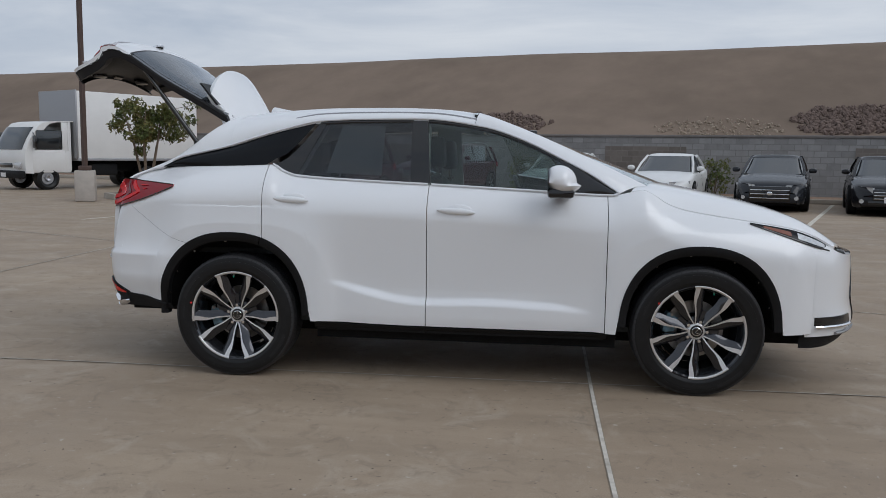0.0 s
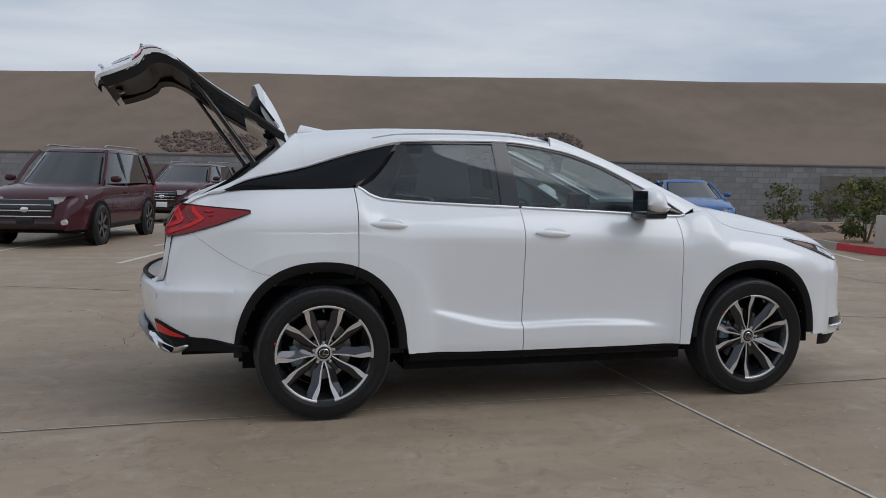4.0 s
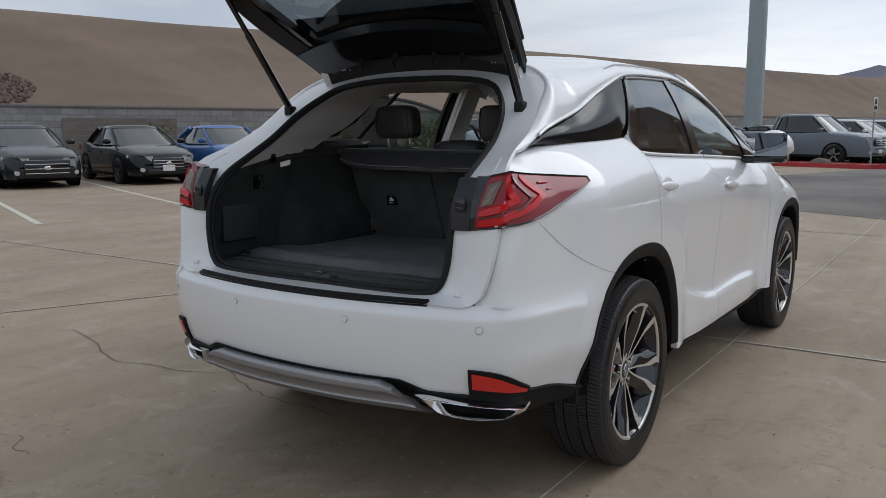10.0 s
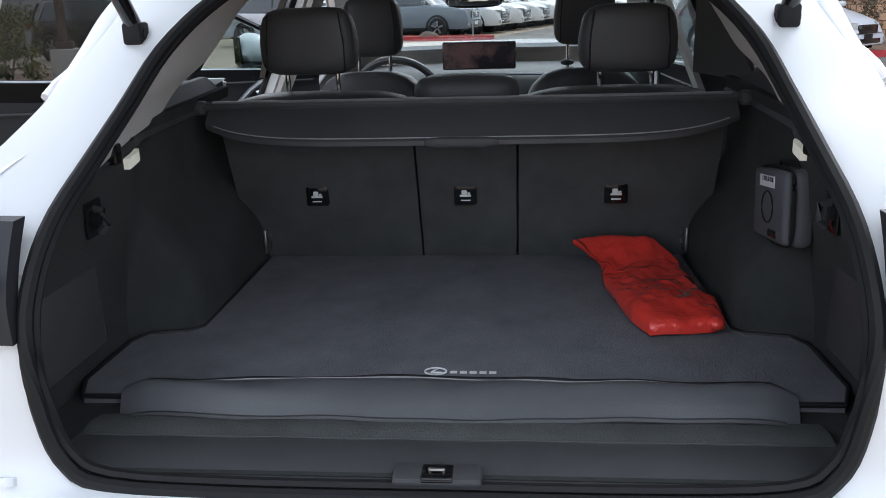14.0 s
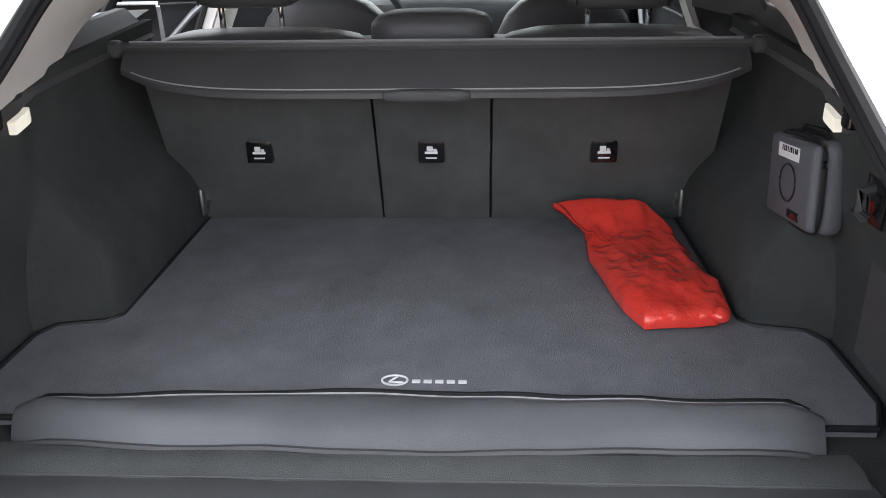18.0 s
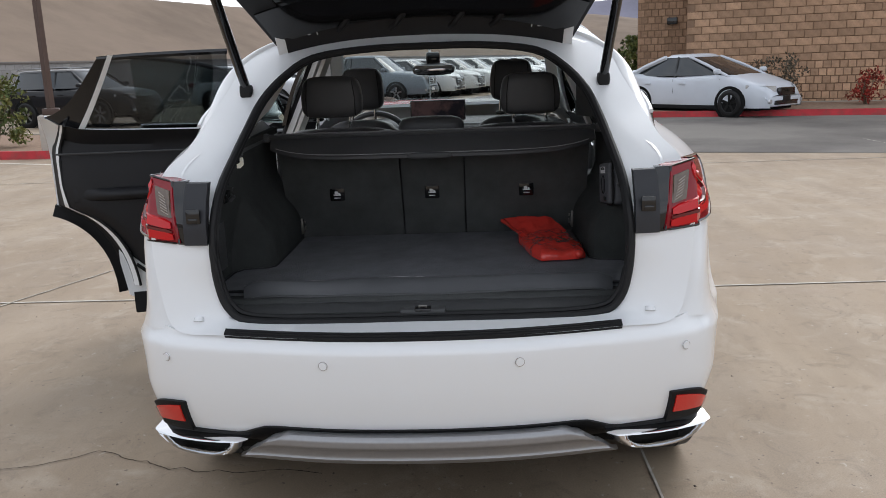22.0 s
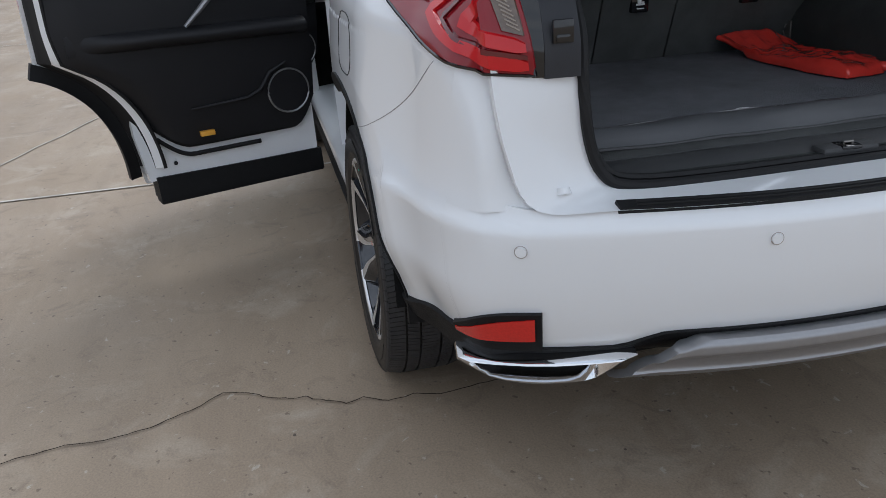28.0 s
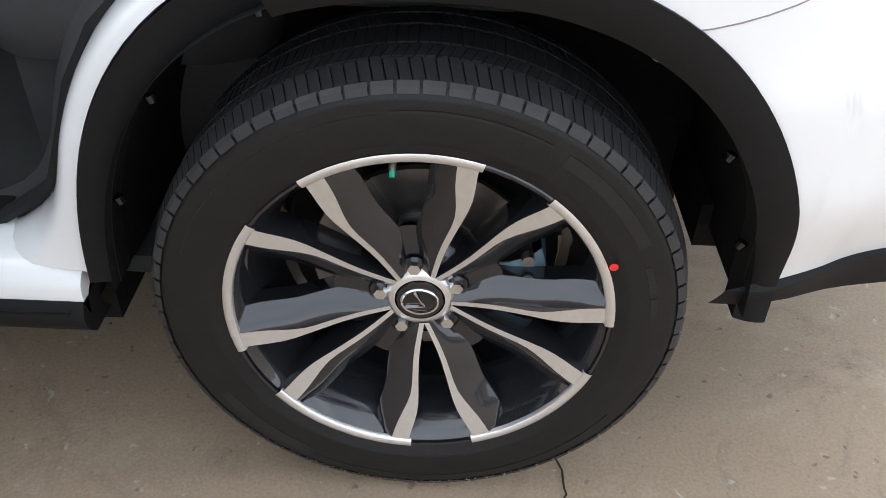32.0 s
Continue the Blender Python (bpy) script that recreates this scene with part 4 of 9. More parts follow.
def handle_at(x, z, sgn, parent):
    p = Vector(flank(x, z, sgn))
    hb = bmesh.new()
    bmesh.ops.create_uvsphere(hb, u_segments=24, v_segments=12, radius=1.0)
    for v in hb.verts:
        c = v.co
        v.co = p + Vector((c.x * 0.115, sgn * (0.012 + c.y * 0.016), c.z * 0.020 - 0.006 * c.x))
    h = part("door_handle", hb, M_PAINT, parent)
    cb = bmesh.new()
    bmesh.ops.create_uvsphere(cb, u_segments=20, v_segments=8, radius=1.0)
    for v in cb.verts:
        c = v.co
        v.co = p + Vector((0.015 + c.x * 0.085, sgn * (-0.010 + c.y * 0.0115), c.z * 0.042))
    part("handle_recess", cb, M_PAINT, parent)


def door(x0, x1, sgn, front):
    """A door in its closed place: skin, glass, frame and inner panel."""
    d = part("front_door" if front else "rear_door", side_panel(x0, x1, sgn, lambda x: low_edge(x) + (0.004 if x > 0.5 else 0.0), lambda x: ztop(x) - 0.002, 64, 84, 0.03), M_PAINT, suv)
    xa = x0 + 0.01
    if front:
        gl = sheet(glass_fn(1.17, 1.13, 2.265, 2.262, sgn, 0.006, 0.02, 0.03, 0.97), 20, 8, (0, -sgn * 0.004, 0))
        part("window_glass", gl, G_MID, d)
        part("window_divider", sheet(glass_fn(2.05, 1.93, 2.075, 1.955, sgn, 0.0, 0.02), 1, 6, (0, -sgn * 0.02, 0)), M_GLOSS, d)
        part("window_sail", sheet(glass_fn(2.08, 1.96, 2.262, 2.255, sgn, 0.0, 0.02), 4, 6, (0, -sgn * 0.012, 0)), M_GLOSS, d)
    else:
        gl = sheet(glass_fn(0.315, 0.50, 1.045, 1.03, sgn, 0.006, 0.02, 0.03, 0.97), 20, 8, (0, -sgn * 0.004, 0))
        part("window_glass", gl, G_DARK, d)
        if sgn < 0:
            st = part("window_sticker", sheet(glass_fn(0.50, 0.60, 0.86, 0.86, sgn, 0.016, 0.02, 0.10, 0.90), 8, 4, (0, -sgn * 0.0006, 0)), M_WHITE, d, "white paper window sticker")
            for a0, a1, b0, b1 in ((0.18, 0.52, 0.56, 0.63), (0.20, 0.46, 0.44, 0.46), (0.20, 0.60, 0.36, 0.38)):
                part("sticker_text_bar", sheet(lambda u, v: glass_fn(0.50, 0.60, 0.86, 0.86, sgn, 0.019, 0.02, 0.10, 0.90)(a0 + (a1 - a0) * u, b0 + (b1 - b0) * v), 2, 1, (0, -sgn * 0.0006, 0)), M_TYRE_SMOOTH, st)
        part("window_corner", sheet(glass_fn(0.175, 0.455, 0.325, 0.495, sgn, 0.002, 0.02), 4, 6, (0, -sgn * 0.012, 0)), M_GLOSS, d)
    # frame over the glass
    xs = np.linspace(1.13 if front else 0.45, 2.27 if front else 1.035, 24)
    part("window_frame", tube_bm([up_pt(x, sgn) + Vector((0, -sgn * 0.004, -0.012)) for x in xs], 0.014, 6), M_GLOSS, d)
    xs = np.linspace(max(x0, 0.165) + 0.012, x1 - 0.008 if not front else 2.285, 30)
    part("belt_trim", tube_bm([belt_pt(x, sgn) + Vector((0, sgn * 0.006, 0.004)) for x in xs], 0.0075, 6), M_BRIGHT, d)
    handle_at(1.335 if front else 0.325, 1.055 if front else 1.105, sgn, d)
    # black cladding along the bottom edge
    c0 = x0 + 0.004 if front else 0.475
    part("door_cladding", sheet(lambda u, v: (lambda x: (x, sgn * (0.902 - 0.012 * (1 - v)), rocker(x) - 0.046 + 0.086 * v))(c0 + (x1 - 0.004 - c0) * u), 20, 3, (0, -sgn * 0.092, 0.004)), M_TRIM, d)
    part("cladding_lip", box_bm(c0, x1 - 0.004, min(sgn * 0.80, sgn * 0.872), max(sgn * 0.80, sgn * 0.872), 0.302, 0.330, 0.006), M_TRIM, d)
    part("inner_lower_frame", sheet(lambda u, v: (lambda x: (x, sgn * (0.822 + 0.012 * v), low_edge(x) + 0.030 + (max(0.60, low_edge(x) + 0.09) - low_edge(x) - 0.03) * v))(max(x0, 0.40 if not front else x0) + 0.025 + (x1 - max(x0, 0.40 if not front else x0) - 0.04) * u), 26, 3, (0, sgn * 0.04, 0)), M_PAINT, d)
    edge = (lambda z: x0 + 0.004) if front else jamb_x

    def panel_fn(u, v):
        """Inner panel: in from the door's rear edge, up to the window."""
        top = min(1.27, ztop(x0 + 0.10 + (x1 - x0 - 0.10) * u) + 0.008)
        zb = 0.512 + 0.10 * max(0.0, 1 - u / 0.20) ** 2 + 0.12 * max(0.0, (u - 0.84) / 0.16) ** 2
        z = zb + (top - zb) * v
        e = edge(z) + (0.014 if front else 0.082 - 0.03 * smooth01((z - 0.8) / 0.2))
        x = e + (x1 - 0.014 - e) * u
        return (x, sgn * min(0.800 - 0.030 * math.sin(math.pi * v) + 0.02 * (1 - min(1, u * 12)), abs(flank(x, z, 1)[1]) - 0.060), z)
    part("panel_bottom_seal", tube_bm([Vector(panel_fn(u, 0.0)) + Vector((0, sgn * 0.016, -0.004)) for u in np.linspace(0.0, 1.0, 30)], 0.008, 6), M_RUBBER, d)
    part("lower_seal", tube_bm([Vector((panel_fn(u, 0.0)[0], sgn * 0.818, panel_fn(u, 0.0)[2] - 0.040)) for u in np.linspace(0.02, 0.62, 24)], 0.009, 6), M_RUBBER, d)
    part("inner_panel", sheet(panel_fn, 34, 20, (0, sgn * 0.030, 0)), M_DOOR_IN, d, "black inner door panel")
    arm = sheet(lambda u, v: (x0 + 0.10 + (x1 - x0 - 0.14) * u, sgn * (0.778 - 0.055 * math.sin(math.pi * v) ** 0.6 * smooth01(u / 0.25)), 0.895 + 0.07 * v - 0.02 * u), 24, 8, (0, sgn * 0.02, 0))
    part("armrest", arm, M_DOOR_IN, d)
    part("trim_seam", tube_bm([(x0 + 0.05 + (x1 - x0 - 0.10) * t, sgn * 0.762, 1.135 - 0.02 * t) for t in np.linspace(0, 1, 12)], 0.005, 6), M_PLASTIC_IN, d)
    if not front:
        # divider takes the pale headliner colour to look lit
        part("window_divider", sheet(glass_fn(0.318, 0.500, 0.345, 0.522, sgn, 0.020, 0.02), 1, 6, (0, -sgn * 0.02, 0)), M_HEADLINER, d)
        # moulding over the wheel, painted flange and rubber seals down the rear edge
        part("wheel_arch_moulding", sheet(flare_fn(0.0, 2, 70, sgn), 30, 6, (0, -sgn * 0.05, 0)), M_TRIM, d)
        rail = [(jamb_x(z), z) for z in np.linspace(0.445, 1.275, 30)]
        wf = lambda z: 1 - 0.35 * smooth01((z - 0.8) / 0.2)
        part("edge_seal", sheet(lambda u, v: (lambda q: (q[0] + 0.004 + 0.042 * v * wf(q[1]), sgn * (min(0.900, abs(flank(q[0], q[1], 1)[1]) - 0.012) - 0.070 * v + 0.008 * math.sin(math.pi * v)), q[1]))(rail[min(29, int(u * 29 + 0.5))]), 29, 4, (0, -sgn * 0.008, 0)), M_RUBBER, d, "black rubber edge seal")
        part("door_flange", sheet(lambda u, v: (lambda q: (q[0] + (0.046 + 0.026 * v) * wf(q[1]), sgn * (min(0.900, abs(flank(q[0], q[1], 1)[1]) - 0.012) - 0.078 - 0.018 * v), q[1]))(rail[min(29, int(u * 29 + 0.5))]), 29, 2, (0, sgn * 0.010, 0)), M_PAINT, d, "white painted door flange")
        part("panel_seal", tube_bm([(x + 0.077 * wf(z), sgn * (min(0.900, abs(flank(x, z, 1)[1]) - 0.012) - 0.102), z) for x, z in rail], 0.007, 6), M_RUBBER, d)
        part("drain_plug", cyl_bm((0.555, sgn * 0.812, 0.452), (0.555, sgn * 0.806, 0.452), 0.008, 0.007, 12), M_RUBBER, d)
    sp = Vector((x1 - 0.13, sgn * 0.768, 0.663))
    ring = [sp + 0.085 * Vector((math.cos(a), 0, math.sin(a))) for a in np.linspace(0, 2 * math.pi, 28, endpoint=False)]
    part("speaker_ring", tube_bm(ring, 0.004, 5, closed=True), M_SATIN, d)
    part("speaker_grille", cyl_bm(sp + Vector((0, sgn * 0.03, 0)), sp, 0.083, 0.083, 28), M_DOOR_IN, d)
    part("pocket_ridge", tube_bm([(x1 - 0.52, sgn * 0.771, 0.652), (x1 - 0.30, sgn * 0.766, 0.662), (x1 - 0.245, sgn * 0.768, 0.685), (x1 - 0.20, sgn * 0.768, 0.745), (x1 - 0.13, sgn * 0.768, 0.775)], [0.004, 0.007, 0.008, 0.008, 0.004], 6), M_DOOR_IN, d)
    gx = x1 - 0.50
    grip = [Vector((gx, sgn * 0.742, 0.955)), Vector((gx + 0.06, sgn * 0.736, 1.01)), Vector((gx + 0.14, sgn * 0.738, 1.085)), Vector((gx + 0.19, sgn * 0.748, 1.118)), Vector((gx + 0.24, sgn * 0.752, 1.126)), Vector((gx + 0.36, sgn * 0.752, 1.126))]
    part("pull_handle", tube_bm(grip, [0.007, 0.011, 0.013, 0.013, 0.011, 0.009], 8), M_SATIN, d)
    part("door_lever", tube_bm([(gx + 0.17, sgn * 0.752, 1.075), (gx + 0.27, sgn * 0.745, 1.085)], [0.008, 0.014], 8), M_CHROME, d)
    part("courtesy_reflector", box_bm(x0 + 0.505, x0 + 0.560, sgn * 0.785 - 0.014, sgn * 0.785 + 0.014, 0.542, 0.561, 0.003), M_AMBER_REF, d)
    return d


DOOR_F, DOOR_R, DOOR_END = 2.225, 1.16, 0.155
door(DOOR_R, DOOR_F, -1, True)
door(DOOR_END, DOOR_R, -1, False)


def swing(d, hx, hy, deg, out=0.0):
    d.matrix_local = Matrix.Translation((hx + out * 0.4, hy + out, 0)) @ Matrix.Rotation(radians(deg), 4, "Z") @ Matrix.Translation((-hx, -hy, 0))


dl = door(DOOR_R, DOOR_F, 1, True)
swing(dl, 2.20, 0.90, -62)
dr = door(DOOR_END, DOOR_R, 1, False)
swing(dr, 1.14, 0.90, -71, 0.095)
for o in (dl, dr):
    o["label"] = "wide open door with black inner panel"
# door mirror moves with the open front door
mirrors = [o for o in suv.children if o.name.startswith("door_mirror")]
swing(mirrors[1], 2.20, 0.90, -62)

# door openings on the left: sill step, pillars
SILL = [(0.0, 0.908, 0.366), (0.2, 0.904, 0.394), (0.4, 0.884, 0.414), (0.6, 0.85, 0.424), (0.85, 0.76, 0.432), (1.0, 0.735, 0.415)]
part("door_sill", sheet(lambda u, v: (0.452 + 1.77 * u, interp([(p[0], p[1]) for p in SILL], v), interp([(p[0], p[2]) for p in SILL], v)), 20, 14, (0, -0.012, -0.03)), M_PAINT, suv)
part("sill_cover", sheet(lambda u, v: (0.452 + 1.77 * u, 0.880 + 0.040 * math.sin(math.pi * min(1.0, 0.12 + 0.62 * v)), 0.302 + 0.068 * v), 16, 6, (0, -0.06, 0)), M_TRIM, suv)
part("sill_scuff", box_bm(0.60, 0.98, 0.745, 0.852, 0.424, 0.438, 0.004), M_TRIM, suv)
part("center_pillar", sheet(lambda u, v: (1.10 - 0.10 * max(0.0, 1 - v / 0.28) ** 2 * (1 - u) + 0.13 * u - 0.03 * v, 0.87 - 0.24 * max(0, v - 0.55) / 0.45 * 1.0 - 0.02 * u, 0.40 + 1.18 * v), 4, 12, (0, -0.05, 0)), M_PAINT, suv)
part("center_pillar_trim", sheet(lambda u, v: (1.08 + 0.17 * u - 0.03 * v, 0.80 - 0.24 * max(0, v - 0.55) / 0.45, 0.45 + 1.13 * v), 4, 12, (0, -0.02, 0)), M_HEADLINER, suv)
JAMB_Z = [0.425, 0.50, 0.58, 0.66, 0.74, 0.82, 0.90, 1.0, 1.1, 1.2, 1.28]


def jamb_w(z):
    """Width of the white jamb: it widens in a curve towards the sill."""
    q = max(0.0, min(1.0, (z - 0.425) / 0.15))
    return 0.052 + 0.12 * (1 - math.sqrt(1 - (1 - q) ** 2))


rear_line = [(jamb_x(z) + jamb_w(z) + 0.006, 0.80 - 0.04 * smooth01((z - 1.0) / 0.3), z) for z in JAMB_Z]
part("rear_door_jamb", sheet(lambda u, v: (lambda z: (jamb_x(z) + 0.004 + jamb_w(z) * u, min(0.893, abs(flank(jamb_x(z), z, 1)[1]) - 0.02) - 0.015 * u - 0.075 * u ** 4, z))(0.415 + (1.285 - 0.415) * v), 8, 40, (0, -0.01, 0)), M_PAINT, suv, "white painted door jamb")
part("jamb_trim", sheet(lambda u, v: (lambda z: (jamb_x(z) + jamb_w(z) + 0.002 + 0.05 * u, 0.795 - 0.07 * u, z))(0.415 + 0.86 * v), 4, 30, (0, -0.012, 0)), M_PLASTIC_IN, suv)
part("door_opening_seal", tube_bm(rear_line + [(0.52, 0.645, 1.55), (1.07, 0.62, 1.57), (1.08, 0.84, 1.1), (1.10, 0.85, 0.55), (1.06, 0.85, 0.43)], 0.012, 6, closed=True), M_RUBBER, suv)
part("door_striker", tube_bm([(0.20, 0.885, 0.985), (0.20, 0.915, 0.985), (0.20, 0.915, 1.02), (0.20, 0.885, 1.02)], 0.006, 6), M_STEEL, suv)

# ---------- tail lamps on the body ----------
for sgn in (-1, 1):
    # the lens: wedge from the opening's edge round the corner to a point on the flank
    def lens(u, v, out=0.003, sgn=sgn):
        """u from the inner end round the corner to the pointed tip; v from the lower to the upper edge."""
        k = u / 0.30 if u < 0.30 else (u - 0.30) / 0.70
        zlo, zhi = (1.024 + 0.010 * k, 1.194 + 0.016 * k) if u < 0.30 else (1.034 + 0.132 * k ** 1.35, 1.210 - 0.030 * k)
        z = zlo + (zhi - zlo) * v
        lean = 0.062 * max(0.0, (z - 1.07) / 0.13) ** 1.4 * (1 - smooth01((u - 0.30) / 0.35))
        if u < 0.30:
            edge = 0.682 + 0.024 * v
            px, py = -0.875 + 0.012 * k + lean, edge + (0.774 - edge) * k
            n = Vector((-0.93, 0.36, 0.05))
        else:
            px = -0.863 + 0.428 * k + lean
            bl = smooth01(k / 0.16)
            py = 0.774 * (1 - bl) + (flank(px, z, 1)[1] + 0.006 + 0.006 * v * (1 - k)) * bl
            n = Vector((-0.6 * (1 - k), 1, 0.25 * v)).normalized()
        return Vector((px + n.x * out, sgn * (py + n.y * out), z + n.z * out))
    tl = part("tail_lamp", sheet(lambda u, v: lens(u, v), 36, 8, (0.03, -sgn * 0.03, 0)), M_RED, suv, "dark red wraparound tail lamp")
    part("lamp_edge", tube_bm([lens(u, 0.0, 0.004) for u in np.linspace(0, 1, 24)] + [lens(u, 1.0, 0.004) for u in np.linspace(1, 0, 24)], 0.0034, 5, closed=True), M_GLOSS, tl)
    cw = part("clear_window", sheet(lambda u, v: lens(0.035 + (0.185 - 0.05 * (1 - v)) * u, 0.42 + 0.42 * v + 0.03 * u, 0.007), 8, 6, (0.004, -sgn * 0.004, 0)), M_AMBER, tl, "smoked clear turn window")
    for k in range(7):
        part("lens_rib", tube_bm([lens(0.05 + 0.08 * t + 0.006 * k, 0.47 + 0.045 * k + 0.05 * t, 0.0075) for t in np.linspace(0, 1, 6)], 0.0016, 5), M_RIB, cw)

    def bar(pts, w, material=M_RED_BRIGHT, name="light_bar", tl=tl, lens=lens):
        """A raised bar of the width w (share of the lens height) along (u, v) points."""
        bm = bmesh.new()
        rows = []
        for i, (u, v) in enumerate(pts):
            a, b = pts[max(0, i - 1)], pts[min(len(pts) - 1, i + 1)]
            du, dv = (b[0] - a[0]) * 3.4, b[1] - a[1]
            ln = math.hypot(du, dv)
            nu, nv = -dv / ln / 3.4, du / ln
            ww = w * (1 if 0 < i < len(pts) - 1 else 0.6)
            rows.append([bm.verts.new(lens(max(0.0, u + nu * ww * q), min(0.97, max(0.03, v + nv * ww * q)), o)) for q, o in ((-0.5, 0.003), (-0.4, 0.009), (0.4, 0.009), (0.5, 0.003))])
        for a, b in zip(rows, rows[1:]):
            for k in range(3):
                bm.faces.new((a[k], b[k], b[k + 1], a[k + 1]))
        bmesh.ops.recalc_face_normals(bm, faces=bm.faces[:])
        part(name, bm, material, tl, "bright red light bar" if material is M_RED_BRIGHT else "")

    def bend(*corners):
        """Points along a polyline with eased corners."""
        out = []
        for a, b in zip(corners, corners[1:]):
            out += [(a[0] + (b[0] - a[0]) * t, a[1] + (b[1] - a[1]) * t) for t in (0.08, 0.3, 0.5, 0.7, 0.92)]
        return out
    bar(bend((0.25, 0.97), (0.40, 0.46), (0.31, 0.35), (0.01, 0.29)), 0.17)
    bar(bend((0.45, 0.97), (0.60, 0.47), (0.50, 0.30), (0.30, 0.13), (0.01, 0.10)), 0.17)
    bar(bend((0.36, 0.97), (0.50, 0.46), (0.41, 0.28), (0.30, 0.22), (0.01, 0.19)), 0.07, M_RED_DARK, "dark_bar")
    bar(bend((0.60, 0.78), (0.70, 0.77)), 0.05)
    bar(bend((0.645, 0.57), (0.70, 0.58)), 0.05)
    # black panel between the lamp and the opening
    part("lamp_side_panel", sheet(lambda u, v, sgn=sgn: (-0.888 + 0.006 * u + 0.062 * max(0.0, (0.170 * v - 0.052) / 0.13) ** 1.4, sgn * (0.60 + 0.067 * u), 1.018 + 0.170 * v), 4, 8, (0.03, 0, 0)), M_SIDE_PANEL, suv)
    # gloss corner between that panel and the lens, leaning in at the top
    part("lamp_corner", sheet(lambda u, v, sgn=sgn: (-0.879 + 0.008 * u + 0.062 * max(0.0, (0.170 * v - 0.052) / 0.13) ** 1.4, sgn * (0.664 + (0.024 + 0.026 * v) * u), 1.020 + 0.174 * v), 4, 6, (0.03, 0, 0)), M_GLOSS, suv)
    part("latch_pocket", box_bm(-0.8895, -0.880, min(sgn * 0.614, sgn * 0.654), max(sgn * 0.614, sgn * 0.654), 1.080, 1.122, 0.003), M_GLOSS, suv)
    part("pocket_lip", box_bm(-0.8925, -0.886, min(sgn * 0.622, sgn * 0.648), max(sgn * 0.622, sgn * 0.648), 1.083, 1.096, 0.002), M_GLOSS, suv)
    # rubber bump stop
    part("bump_stop", cyl_bm((-0.905, sgn * 0.64, 0.80), (-0.900, sgn * 0.64, 0.812), 0.016, 0.013, 14), M_PAINT, suv)
# seal round the opening
seal = [curve_at(RIM, t) + Vector((-0.006, -0.004, 0)) for t in np.linspace(0, 1, 50)]
seal = [mirror_y(p, 1) for p in seal] + [mirror_y(p, -1) for p in seal[::-1][1:-1]]
part("opening_seal", tube_bm(seal, 0.0115, 8, closed=True), M_RUBBER, suv)
seal2 = [p + Vector((0.014, -0.006 * (1 if p.y > 0.05 else -1 if p.y < -0.05 else 0), 0.012 if p.z < 0.9 else -0.005)) for p in seal]
part("inner_seal", tube_bm(seal2, 0.008, 6, closed=True), M_RUBBER, suv)

for sgn in (-1, 1):
    seam = [Vector(flank(x, z, sgn)) + Vector((0, -sgn * 0.0002, 0)) for x, z in [(-0.73 + 0.426 * t, 1.042 - 0.217 * (0.25 * t + 0.75 * math.sin(t * math.pi / 2))) for t in np.linspace(0, 1, 16)]]
    part("bumper_seam", tube_bm(seam, 0.0012, 5), M_SATIN, suv)
# fuel flap outline on the left quarter
part("fuel_flap", tube_bm([Vector(flank(-0.19 + 0.085 * math.copysign(abs(math.cos(a)) ** 0.6, math.cos(a)), 1.01 + 0.075 * math.copysign(abs(math.sin(a)) ** 0.6, math.sin(a)), 1)) for a in np.linspace(0, 2 * math.pi, 36, endpoint=False)], 0.0018, 4, closed=True), M_RUBBER, suv)


# ---------- wheels ----------
def lathe(profile, n=64, a0=0.0, a1=2 * math.pi):
    """Turns (offset along the axle, radius) points round the y axis."""
    bm = bmesh.new()
    full = abs(a1 - a0 - 2 * math.pi) < 1e-6
    m = n if full else n + 1
    rings = [[bm.verts.new((r * math.cos(a0 + (a1 - a0) * i / n), w, r * math.sin(a0 + (a1 - a0) * i / n))) for w, r in profile] for i in range(m)]
    for i in range(n):
        A, B = rings[i], rings[(i + 1) % m]
        for k in range(len(profile) - 1):
            bm.faces.new((A[k], A[k + 1], B[k + 1], B[k]))
    bmesh.ops.recalc_face_normals(bm, faces=bm.faces[:])
    return bm


TYRE_PROFILE = [(0.088, 0.258), (0.108, 0.266), (0.1165, 0.283), (0.1185, 0.287), (0.1185, 0.291), (0.1205, 0.312), (0.1205, 0.326), (0.1175, 0.340), (0.1175, 0.3435), (0.112, 0.352), (0.1065, 0.3585), (0.098, 0.3615),
                (0.06, 0.3645), (0.0, 0.365), (-0.06, 0.3645), (-0.098, 0.3615), (-0.112, 0.352), (-0.1205, 0.315), (-0.108, 0.266), (-0.088, 0.258)]


